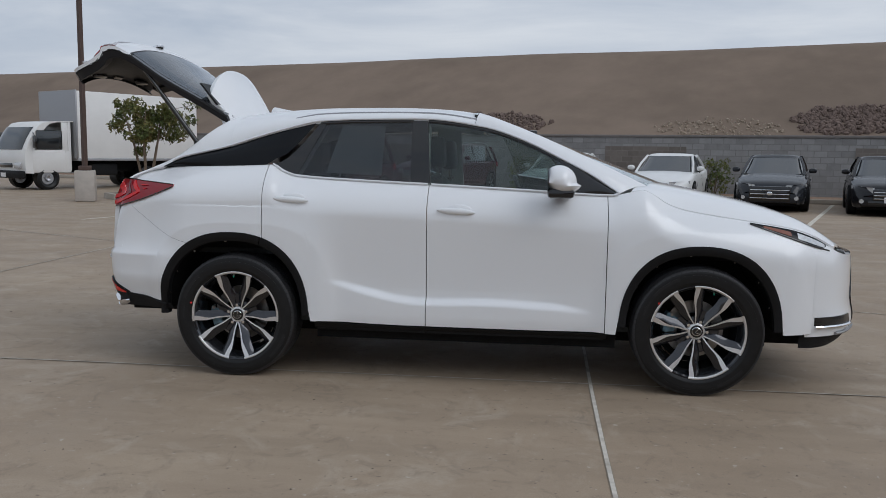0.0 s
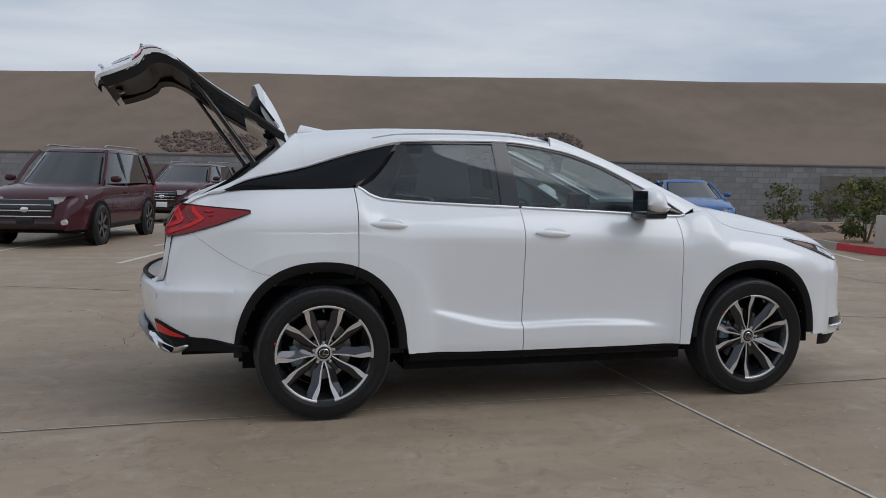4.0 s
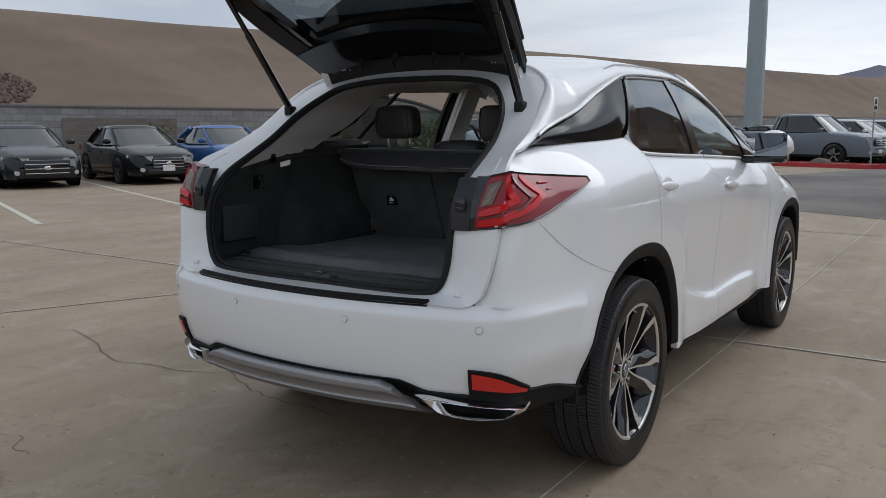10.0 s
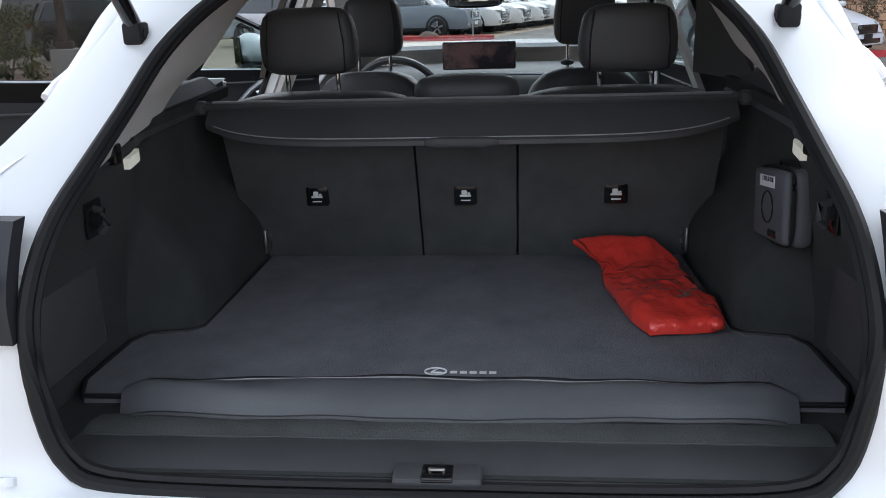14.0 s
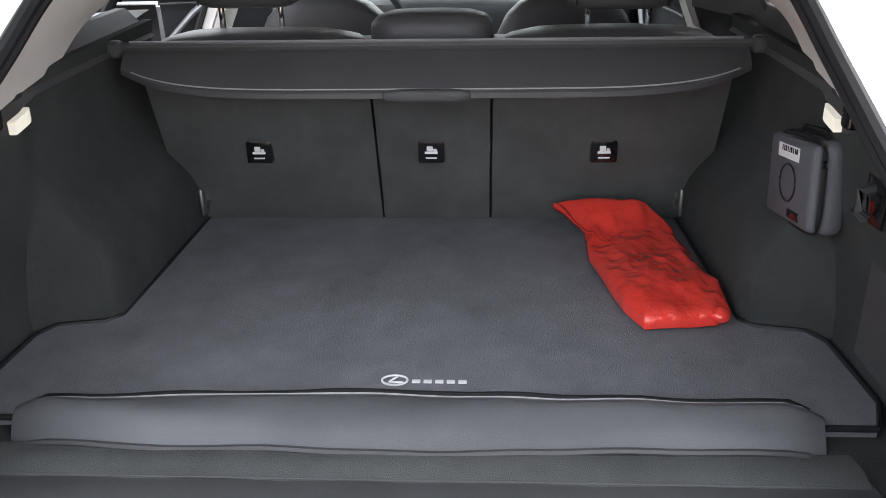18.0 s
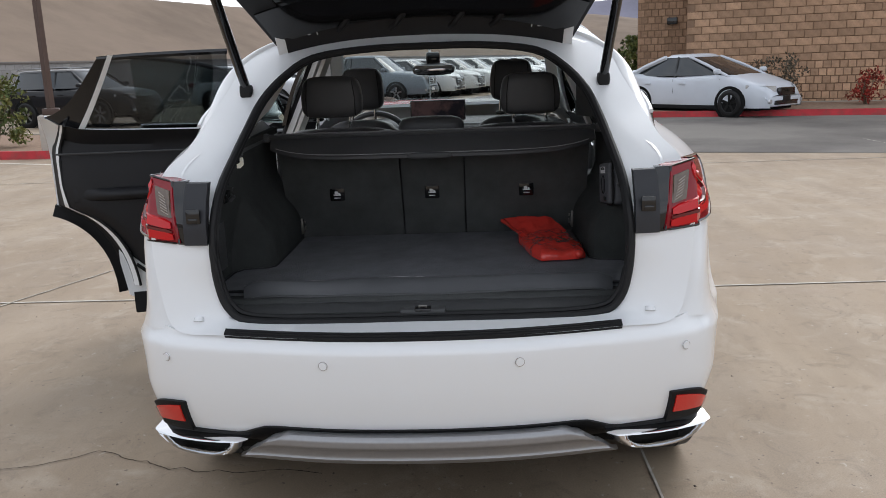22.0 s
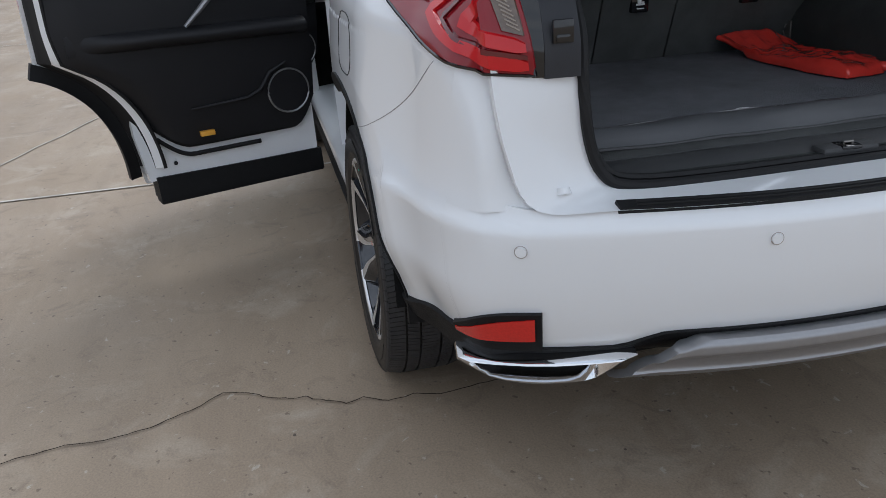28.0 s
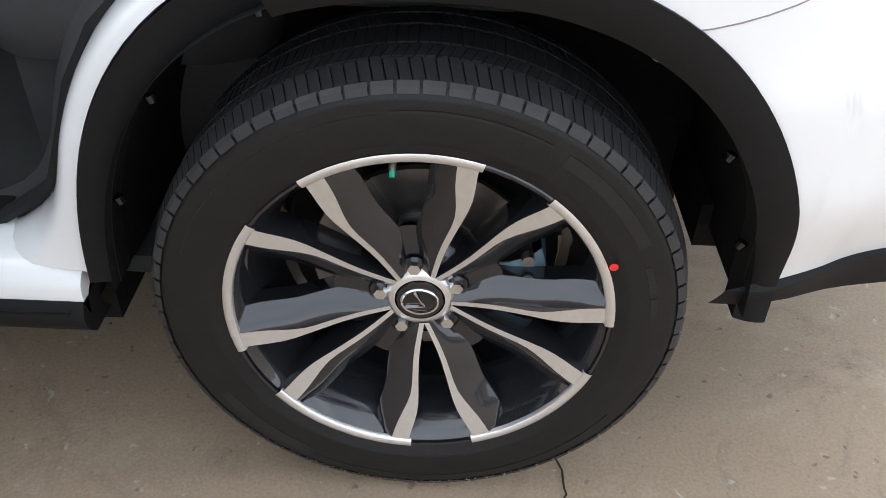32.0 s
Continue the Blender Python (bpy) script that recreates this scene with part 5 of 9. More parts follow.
def tread_bm(blocks=76):
    bm = bmesh.new()
    for row, (w0, w1, skew, off) in enumerate(((0.068, 0.1075, 0.25, 0.0), (0.030, 0.062, -0.35, 0.5), (-0.025, 0.024, 0.0, 0.25), (-0.062, -0.031, 0.35, 0.0), (-0.1075, -0.068, -0.25, 0.5))):
        n = blocks if row in (0, 4) else blocks + 12
        for i in range(n):
            da = 2 * math.pi / n
            for part_of in (0, 1):
                a = (i + off + 0.5 * part_of) * da
                f = 0.425 if part_of == 0 else 0.435
                vs = []
                for top in (0, 1):
                    for w, s2 in ((w0, 0), (w1, 1)):
                        for e in (0, f):
                            aa = a + da * (e + skew * s2)
                            edge = abs(w)
                            r = (0.3715 if edge < 0.07 else 0.3712 - (edge - 0.07) * 0.17 - 30 * (max(0, edge - 0.09)) ** 2 * 0.4) if top else 0.357
                            vs.append(bm.verts.new((r * math.cos(aa), w, r * math.sin(aa))))
                q = vs
                for f4 in ((4, 5, 7, 6), (0, 1, 5, 4), (2, 6, 7, 3), (0, 4, 6, 2), (1, 3, 7, 5)):
                    bm.faces.new([q[k] for k in f4])
    # shoulder lugs running over the edge to the side wall
    n = blocks
    for i in range(n):
        for sg in (1, -1):
            a = 2 * math.pi * (i + 0.1) / n
            da = 2 * math.pi / n * 0.87
            P = []
            for w, r in ((0.1065, 0.3628), (0.1115, 0.3580), (0.1150, 0.3500)):
                for aa in (a, a + da):
                    P.append(bm.verts.new((r * math.cos(aa), sg * (w + 0.0015), r * math.sin(aa))))
            bm.faces.new((P[0], P[1], P[3], P[2]))
            bm.faces.new((P[2], P[3], P[5], P[4]))
    bmesh.ops.recalc_face_normals(bm, faces=bm.faces[:])
    return bm


def make_wheel(turn):
    wheel = part("wheel", lathe([(0.108, 0.2635), (0.104, 0.2615), (0.098, 0.254), (0.086, 0.248), (0.05, 0.234), (0.0, 0.220), (-0.085, 0.212), (-0.105, 0.262)], 72), M_BARREL, suv, "twenty inch two-tone alloy wheel")
    part("tyre", lathe(TYRE_PROFILE, 96), M_TYRE, wheel)
    tr = part("tyre_tread", tread_bm(), M_TREAD, wheel, smooth=False)
    tr["kind"] = "stuff"
    part("rim_lip", lathe([(0.104, 0.2605), (0.1095, 0.2615), (0.1105, 0.2655), (0.108, 0.2685)], 72), M_GUN, wheel)
    # ten spokes in five U-shaped pairs, each pair closed by a bright arc along the rim
    for k in range(5):
        base = radians(turn + 72 * k)
        part("rim_arc", lathe([(0.1030, 0.2550), (0.1080, 0.2555), (0.1103, 0.2575), (0.1118, 0.2630), (0.1118, 0.2660), (0.1105, 0.2685)], 16, base - radians(25.5), base + radians(25.5)), M_MACHINED, wheel, "machined silver rim arc")
        for side in (-1, 1):
            face, wall = bmesh.new(), bmesh.new()
            rows = []
            for i in range(13):
                t = i / 12
                p0, p1 = (0.045, side * radians(30.5)), (0.2590, side * radians(21.2))
                qx = p0[0] * math.cos(p0[1]) * (1 - t) + p1[0] * math.cos(p1[1]) * t
                qy = p0[0] * math.sin(p0[1]) * (1 - t) + p1[0] * math.sin(p1[1]) * t
                # a knee two thirds of the way out
                knee = 0.011 * math.exp(-((t - 0.62) / 0.26) ** 2)
                r, ang = math.hypot(qx, qy), base + math.atan2(qy + side * knee, qx)
                wide = 0.0043 + 0.0018 * t + 0.0074 * smooth01((t - 0.50) / 0.34)
                inn, outw = wide * (0.62 + 0.38 * t), wide
                w = 0.0660 + 0.0425 * t ** 1.05
                c, s2 = math.cos(ang), math.sin(ang)
                bev = 0.010 + 0.030 * math.sin(math.pi * min(1.0, 0.10 + 0.75 * t)) ** 0.8
                P = lambda off, ww, c=c, s2=s2, r=r: (r * c - off * s2 * side, ww, r * s2 + off * c * side)
                # off > 0 points out of the U, off < 0 into it
                rows.append((P(outw, w), P(-inn, w), P(-inn - bev * 0.45, w - 0.006), P(-inn - bev, w - 0.022), P(-inn - bev * 0.9, w - 0.056), P(outw * 0.8, w - 0.056), P(outw + 0.003, w - 0.016)))
            F = [[face.verts.new(q) for q in row[:2]] for row in rows]
            for a, b in zip(F, F[1:]):
                face.faces.new((a[0], a[1], b[1], b[0]))
            Wv = [[wall.verts.new(Vector(q) - Vector((0, 0.0007, 0))) for q in row] for row in rows]
            for a, b in zip(Wv, Wv[1:]):
                for i0, i1 in ((1, 2), (2, 3), (3, 4), (4, 5), (5, 6), (6, 0)):
                    wall.faces.new((a[i0], a[i1], b[i1], b[i0]))
            wall.faces.new(Wv[-1])
            bmesh.ops.recalc_face_normals(wall, faces=wall.faces[:])
            bmesh.ops.recalc_face_normals(face, faces=face.faces[:])
            part("spoke", wall, M_GUN, wheel, sharp=50)
            part("spoke_face", face, M_MACHINED, wheel, "machined silver spoke face")
        # pocket floor between the two spokes of a pair
        bm = bmesh.new()
        rows = []
        for i in range(6):
            t = i / 5
            r = 0.075 + 0.05 * t
            rows.append([bm.verts.new((r * math.cos(radians(turn + 72 * k + q)), 0.0555, r * math.sin(radians(turn + 72 * k + q)))) for q in (-26 + 6 * t, 0, 26 - 6 * t)])
        for a, b in zip(rows, rows[1:]):
            for q in (0, 1):
                bm.faces.new((a[q], a[q + 1], b[q + 1], b[q]))
        part("spoke_web", bm, M_GUN, wheel)
        a = radians(turn + 72 * k)
        c = Vector((0.0572 * math.cos(a), 0, 0.0572 * math.sin(a)))
        nut = cyl_bm(c + Vector((0, 0.038, 0)), c + Vector((0, 0.0695, 0)), 0.0105, 0.0095, 6)
        part("lug_nut", nut, M_CHROME, wheel)
        part("nut_seat", lathe([(0.0565, 0.0001), (0.0565, 0.0155), (0.0605, 0.0165)], 18), M_GUN, wheel).matrix_local = Matrix.Translation(c)
    part("hub", lathe([(0.0435, 0.053), (0.0615, 0.048), (0.065, 0.043), (0.066, 0.036)], 40), M_MACHINED, wheel)
    part("hub_flange", lathe([(0.0265, 0.092), (0.0415, 0.084), (0.0495, 0.070), (0.0515, 0.045)], 40), M_GUN, wheel)
    part("hub_back", lathe([(0.0, 0.10), (0.018, 0.10), (0.0365, 0.085), (0.0415, 0.0)], 32), M_GUN, wheel)
    cap = part("hub_cap", lathe([(0.0625, 0.0355), (0.0675, 0.033), (0.069, 0.028), (0.068, 0.0)], 32), M_GLOSS, wheel)
    ring = [(0.026 * math.cos(a), 0.0700, 0.022 * math.sin(a)) for a in np.linspace(0, 2 * math.pi, 26, endpoint=False)]
    part("cap_ring", tube_bm(ring, 0.0022, 5, closed=True), M_CHROME, wheel)
    part("cap_mark", tube_bm([(0.008, 0.0700, 0.018), (-0.006, 0.0700, -0.008), (0.02, 0.0700, -0.010)], 0.0026, 5), M_CHROME, wheel)
    part("brake_disc", lathe([(-0.02, 0.06), (-0.02, 0.165), (-0.032, 0.165), (-0.032, 0.06)], 48), M_STEEL, wheel)
    part("disc_hat", lathe([(0.0, 0.0), (0.0, 0.088), (-0.02, 0.092)], 40), M_STEEL, wheel)
    part("back_plate", lathe([(-0.06, 0.02), (-0.06, 0.205)], 40), M_LINER, wheel)
    bm = lathe([(-0.045, 0.115), (0.028, 0.118), (0.034, 0.135), (0.034, 0.165), (0.022, 0.182), (-0.045, 0.185)], 8, radians(158), radians(196))
    part("brake_caliper", bm, M_CALIPER, wheel, "blue grey brake caliper")
    part("caliper_bolt", tube_bm([(-0.150, 0.03, 0.060), (-0.150, 0.045, 0.060)], 0.009, 8), M_STEEL, wheel)
    part("valve_stem", cyl_bm((0.034, 0.080, 0.252), (0.034, 0.100, 0.236), 0.0052, 0.0046, 10), M_STEEL, wheel)
    part("valve_cap", cyl_bm((0.034, 0.100, 0.236), (0.034, 0.106, 0.231), 0.0040, 0.0036, 8), M_VALVE, wheel)
    # raised plain bars where the maker's letters run, on the side wall
    for a0, a1, r0, r1 in ((84, 118, 0.327, 0.331), (122, 152, 0.314, 0.331), (302, 332, 0.314, 0.331), (168, 174, 0.313, 0.322), (158, 166, 0.313, 0.322), (20, 82, 0.3265, 0.3275), (210, 300, 0.3265, 0.3275)):
        steps = max(2, int((a1 - a0) / 2))
        if r1 - r0 > 0.02:
            count = 6
            for i in range(count):
                b0 = a0 + (a1 - a0) * i / count
                part("sidewall_bar", lathe([(0.1200, r0), (0.1216, r0), (0.1216, r1), (0.1200, r1)], 4, radians(b0), radians(b0 + (a1 - a0) / count * 0.72)), M_TYRE_SMOOTH, wheel)
        else:
            part("sidewall_rib", lathe([(0.1200, r0), (0.1214, r0), (0.1214, r1), (0.1200, r1)], steps, radians(a0), radians(a1)), M_TYRE_SMOOTH, wheel)
    part("paint_dot", lathe([(0.0, 0.0), (0.0, 0.006)], 12), M_DOT, wheel).matrix_local = Matrix.Translation((-0.250, 0.1215, 0.118))
    return wheel


w_rl = make_wheel(81.5)
GROW = Matrix.Scale(1.016, 4)
w_rl.matrix_local = pose(-0.028, 0.815, 0.378) @ GROW
copy_thing(w_rl, pose(-0.028, -0.818, 0.378, 0, -10, 0) @ GROW @ Matrix.Diagonal((1, -1, 1, 1)))
copy_thing(w_rl, pose(AX_F - 0.03, -0.82, 0.378, 0, 11, 0) @ GROW @ Matrix.Diagonal((1, -1, 1, 1)))
copy_thing(w_rl, pose(AX_F - 0.03, 0.82, 0.378, 0, 25, 0) @ GROW)


# ---------- tailgate, built shut and swung up ----------
GATE_TURN, HINGE = 63.5, Vector((-0.20, 0, 1.625))
GATE_X = [(0.79, -0.965), (0.82, -0.992), (0.90, -0.982), (1.0, -0.975), (1.08, -0.985), (1.105, -1.005), (1.15, -0.995), (1.20, -0.962), (1.24, -0.910), (1.36, -0.690), (1.51, -0.458), (1.575, -0.350), (1.63, -0.255)]
GATE_Y = [(0.79, 0.50), (0.83, 0.58), (0.90, 0.63), (1.0, 0.655), (1.1, 0.668), (1.2, 0.672), (1.27, 0.655), (1.42, 0.60), (1.575, 0.53), (1.63, 0.50)]


def gate_pt(w, z, inside=0.0):
    """w from -1 to 1 across the gate."""
    y = w * interp(GATE_Y, z)
    x = interp(GATE_X, z) + 0.085 * abs(w) ** 2.2 + inside
    return Vector((x, y, z))


gate = part("tailgate", sheet(lambda u, v: gate_pt(2 * u - 1, 0.792 + 0.455 * v), 40, 36, (0.03, 0, 0.002)), M_PAINT, suv, "white tailgate raised high")
part("gate_glass", sheet(lambda u, v: gate_pt((2 * u - 1) * 0.93, 1.255 + 0.285 * v, 0.004), 24, 12, (0.004, 0, -0.003)), tinted("tailgate_glass", (0.42, 0.44, 0.45), 0.045), gate)
for sgn in (-1, 1):
    part("glass_side_frame", sheet(lambda u, v, sgn=sgn: gate_pt(sgn * (0.80 + 0.20 * u), 1.26 + 0.345 * v, 0.012 - 0.006 * u), 4, 14, (0.035, -sgn * 0.01, -0.02)), M_GLOSS, gate)
    part("gate_side_rail", sheet(lambda u, v, sgn=sgn: gate_pt(sgn * (0.84 + 0.16 * u), 0.84 + 0.76 * v, 0.035), 4, 26, (0.045, -sgn * 0.012, -0.005)), M_DOOR_IN, gate)
    part("gate_edge", tube_bm([gate_pt(sgn * 0.985, z, 0.03) for z in np.linspace(0.84, 1.6, 24)], 0.012, 6), M_RUBBER, gate)
part("glass_upper_frame", sheet(lambda u, v: gate_pt((2 * u - 1) * 0.97, 1.515 + 0.085 * v, 0.022), 24, 3, (0.03, 0, -0.03)), M_GLOSS, gate)
part("glass_lower_frame", sheet(lambda u, v: gate_pt((2 * u - 1) * 0.95, 1.215 + 0.07 * v, 0.024), 24, 3, (0.03, 0, -0.01)), M_DOOR_IN, gate)


def trim_fn(u, v):
    w = (2 * u - 1) * 0.955
    z = 0.800 + 0.450 * v
    return gate_pt(w, z, 0.036 + 0.060 * math.sin(math.pi * min(1, 0.06 + v * 1.0)) ** 0.6 * (1 - abs(2 * u - 1) ** 6))


part("gate_inner_trim", sheet(trim_fn, 30, 14, (-0.03, 0, 0)), M_DOOR_IN, gate, "black plastic inner trim")
part("lip_lining", sheet(lambda u, v: gate_pt((2 * u - 1) * 0.985, 0.7895, 0.007 + 0.05 * v) + Vector((0, 0, -0.003 + 0.012 * v)), 30, 3, (0, 0, 0.006)), M_DOOR_IN, gate)
for yy in (-0.34, 0.26):
    part("grab_pocket", box_bm(-0.915, -0.86, yy - 0.075, yy + 0.075, 0.845, 0.885, 0.012), M_GLOSS, gate)
part("warning_label", box_bm(-0.884, -0.880, -0.43, -0.30, 0.838, 0.872), M_WHITE, gate, "white printed label", smooth=False)
part("latch_striker", box_bm(-0.945, -0.90, -0.05, 0.05, 0.815, 0.845, 0.008), M_STEEL, gate)
part("gate_upper_trim", sheet(lambda u, v: (-0.46 + 0.17 * v, (2 * u - 1) * (0.545 - 0.01 * v), 1.545 + 0.034 * v), 20, 6, (0, 0, 0.012)), M_DOOR_IN, gate)
part("gate_top_channel", sheet(lambda u, v: (-0.288 + 0.040 * v, (2 * u - 1) * (0.53 - 0.02 * v), 1.580 + 0.008 * v + 0.003 * math.sin(math.pi * v)), 20, 6, (0, 0, 0.012)), M_PAINT, gate, "white painted inner channel by the hinges")
for yy in (-0.40, 0.40):
    part("gate_hinge", join_bm(box_bm(-0.27, -0.20, yy - 0.014, yy + 0.016, 1.578, 1.600, 0.006), cyl_bm((-0.20, yy - 0.035, 1.605), (-0.20, yy + 0.035, 1.605), 0.014, None, 10)), M_PAINT, gate)
for yy in (-0.30, -0.16, 0.04, 0.22):
    part("wiring_gaiter", tube_bm([(-0.300, yy, 1.580), (-0.275, yy + 0.02, 1.566), (-0.24, yy + 0.05, 1.560), (-0.212, yy + 0.07, 1.585)], 0.010, 8), M_RUBBER, gate)


def spoiler_fn(u, v):
    w = 2 * u - 1
    y = w * (0.500 + 0.015 * v)
    tip = -0.555 + 0.18 * abs(w) ** 2.5
    x = -0.13 + (tip + 0.13) * v
    z = 1.652 - 0.03 * w * w - 0.012 * v - 0.035 * abs(w) ** 4 + 0.02 * math.sin(math.pi * v) * (1 - w * w)
    return (x, y, z)


part("roof_spoiler", sheet(spoiler_fn, 36, 12, (0, 0, -0.032)), M_PAINT, gate, "white roof spoiler")
part("spoiler_under_trim", sheet(lambda u, v: Vector(spoiler_fn(0.03 + 0.94 * u, 0.04 + 0.62 * v)) + Vector((0, 0, -0.037)), 30, 6, (0, 0, 0.003)), M_DOOR_IN, gate, "black inner trim under the spoiler")
part("high_brake_lamp", box_bm(-0.545, -0.515, -0.16, 0.16, 1.614, 1.630, 0.006), M_RED_DARK, gate)

# lamps, garnish, plate and badges
for sgn in (-1, 1):
    def gl(u, v, out=0.006, sgn=sgn):
        """u from the outer end to the inner point; v upwards."""
        w = sgn * (0.995 - 0.44 * u)
        zl, zh = 1.030 + 0.055 * max(0, u - 0.6) / 0.4, 1.195 - 0.075 * u
        z = zl + (zh - zl) * v
        return gate_pt(w, z, -out)
    lamp = part("gate_lamp", sheet(gl, 20, 8, (0.03, 0, 0)), M_RED_DARK, gate, "dark tail lamp unit on the gate")
    part("red_bar", sheet(lambda u, v: gl(0.01 + 0.92 * u, 0.08 + 0.38 * v, 0.010), 16, 3, (0.004, 0, 0)), M_RED_BRIGHT, lamp)
    part("clear_bar", sheet(lambda u, v: gl(0.04 + 0.86 * u, 0.56 + 0.36 * v, 0.010), 16, 3, (0.004, 0, 0)), M_CLEAR, lamp, "clear upper lens")
part("chrome_garnish", sheet(lambda u, v: gate_pt((2 * u - 1) * 0.575, 1.098 + 0.022 * v, -0.012 - 0.008 * math.sin(math.pi * v)), 24, 4, (0.02, 0, 0)), M_SATIN, gate)
part("plate_recess", sheet(lambda u, v: gate_pt((2 * u - 1) * 0.46, 1.062 + 0.034 * v, -0.001), 16, 2, (0.01, 0, 0)), M_PAINT, gate)
for yy in (-0.17, 0.02, 0.19):
    part("plate_lamp", box_bm(-0.995, -0.975, yy - 0.045, yy + 0.045, 1.072, 1.084, 0.004), M_GLOSS, gate)
part("reversing_camera", cyl_bm((-1.01, 0.07, 1.072), (-0.97, 0.07, 1.078), 0.012, 0.014, 12), M_GLOSS, gate)
plate = part("plate_frame", box_bm(-0.998, -0.986, -0.158, 0.158, 0.905, 1.062, 0.005), M_CHROME, gate, "chrome plate frame with dealer plate")
part("plate", box_bm(-1.002, -0.997, -0.142, 0.142, 0.925, 1.040, 0.002), M_PLATE, plate, "black dealer plate", smooth=False)
for y0, y1, z0, z1 in ((-0.075, 0.075, 1.046, 1.056), (-0.135, 0.135, 0.911, 0.921)):
    part("frame_text_bar", box_bm(-1.0003, -0.998, y0, y1, z0, z1), M_PLATE, plate, smooth=False)
for y0, y1, z0, z1 in ((-0.115, 0.085, 0.990, 1.016), (-0.05, 0.115, 0.960, 0.970), (0.02, 0.115, 0.944, 0.950), (-0.05, 0.0, 0.944, 0.950), (-0.13, -0.075, 0.944, 0.974)):
    part("plate_text_bar", box_bm(-1.0045, -1.0015, y0, y1, z0, z1), M_WHITE, plate, smooth=False)
part("plate_badge", tube_bm([(-1.004, 0.105 + 0.022 * math.cos(a), 1.003 + 0.017 * math.sin(a)) for a in np.linspace(0, 2 * math.pi, 24, endpoint=False)], 0.0025, 5, closed=True), M_WHITE, plate)
em = part("gate_emblem", tube_bm([(-0.963 + 0.006 * math.sin(a), 0.060 * math.cos(a), 1.192 + 0.044 * math.sin(a)) for a in np.linspace(0, 2 * math.pi, 36, endpoint=False)], 0.006, 8, closed=True), M_CHROME, gate, "oval chrome emblem")
part("emblem_stroke", tube_bm([(-0.968, -0.012, 1.226), (-0.968, 0.026, 1.172), (-0.968, -0.046, 1.168)], 0.007, 6), M_CHROME, em)
bm = bmesh.new()
bm.faces.new([bm.verts.new((-0.960 + 0.005 * math.sin(a), 0.058 * math.cos(a), 1.192 + 0.042 * math.sin(a))) for a in np.linspace(0, 2 * math.pi, 30, endpoint=False)])
part("emblem_field", bm, M_GLOSS, em)
for k, (y0, y1) in enumerate(((-0.46, -0.425), (-0.415, -0.38), (-0.365, -0.335), (-0.325, -0.295), (-0.285, -0.255))):
    part("model_bar", box_bm(-0.972, -0.966, y0, y1, 0.848, 0.868, 0.003), M_CHROME, gate)
gate.matrix_local = Matrix.Translation(HINGE) @ Matrix.Rotation(radians(GATE_TURN), 4, "Y") @ Matrix.Translation(-HINGE)

# gas struts
for sgn in (-1, 1):
    a, b = Vector((-0.390, sgn * 0.585, 1.437)), Vector((-0.749, sgn * 0.618, 1.934))
    st = part("gate_strut", cyl_bm(a.lerp(b, 0.0), a.lerp(b, 0.62), 0.0155, 0.0155, 12), M_GLOSS, suv, "black tailgate strut")
    part("strut_rod", cyl_bm(a.lerp(b, 0.58), b, 0.0115, 0.0115, 10), M_GLOSS, st)
    part("strut_mount", join_bm(box_bm(a.x - 0.022, a.x + 0.022, a.y - 0.018, a.y + 0.018, a.z - 0.028, a.z + 0.012, 0.006), cyl_bm(a + Vector((0, -0.02, -0.01)), a + Vector((0, 0.02, -0.01)), 0.012, None, 10)), M_RUBBER, st)
    part("strut_ball", cyl_bm(b + Vector((0, -sgn * 0.03, 0)), b + Vector((0, sgn * 0.005, 0)), 0.013, None, 10), M_RUBBER, st)


# ---------- inside the car ----------
def blob(cx, cy, cz, sx, sy, sz, p=3.0, seg=20, rings=14, lean=0.0, pinch=0.0):
    """A rounded cushion: a superellipsoid, leaning along x and narrower at the top."""
    bm = bmesh.new()
    bmesh.ops.create_uvsphere(bm, u_segments=seg, v_segments=rings, radius=1.0)
    for v in bm.verts:
        c = v.co.copy()
        k = (abs(c.x) ** p + abs(c.y) ** p + abs(c.z) ** p) ** (1 / p)
        c = c / k
        wy = sy * (1 - pinch * max(0, c.z))
        v.co = Vector((cx + c.x * sx + lean * c.z * sz, cy + c.y * wy, cz + c.z * sz))
    return bm


# cargo floor, mat and sill
part("cargo_floor", box_bm(-0.86, 0.25, -0.70, 0.70, 0.74, 0.800), M_CARPET_WALL, suv, smooth=False)
MAT = [(0.19, 0.546), (-0.10, 0.551), (-0.32, 0.554), (-0.345, 0.575), (-0.36, 0.655), (-0.40, 0.678), (-0.58, 0.684), (-0.645, 0.655)]
outline = [(x, y) for x, y in MAT] + [(x, -y) for x, y in MAT[::-1]]
bm = bmesh.new()
lo = [bm.verts.new((x, y, 0.801)) for x, y in outline]
hi = [bm.verts.new((x, y, 0.815)) for x, y in outline]
for k in range(len(outline)):
    j = (k + 1) % len(outline)
    bm.faces.new((lo[k], lo[j], hi[j], hi[k]))
bm.faces.new(hi)
cargo_mat = tagged(part("cargo_mat", bm, M_CARPET, None, smooth=False), "charcoal carpet cargo mat with bound edge in the boot", "mat")
part("mat_binding", tube_bm([(x, y, 0.815) for x, y in outline], 0.0048, 6, closed=True), M_DOOR_IN, cargo_mat)
ring = [(-0.534 + 0.014 * math.sin(a), 0.033 + 0.020 * math.cos(a), 0.8165) for a in np.linspace(0, 2 * math.pi, 26, endpoint=False)]
part("mat_badge", tube_bm(ring, 0.0018, 5, closed=True), M_WHITE, cargo_mat, "white embroidered oval badge")
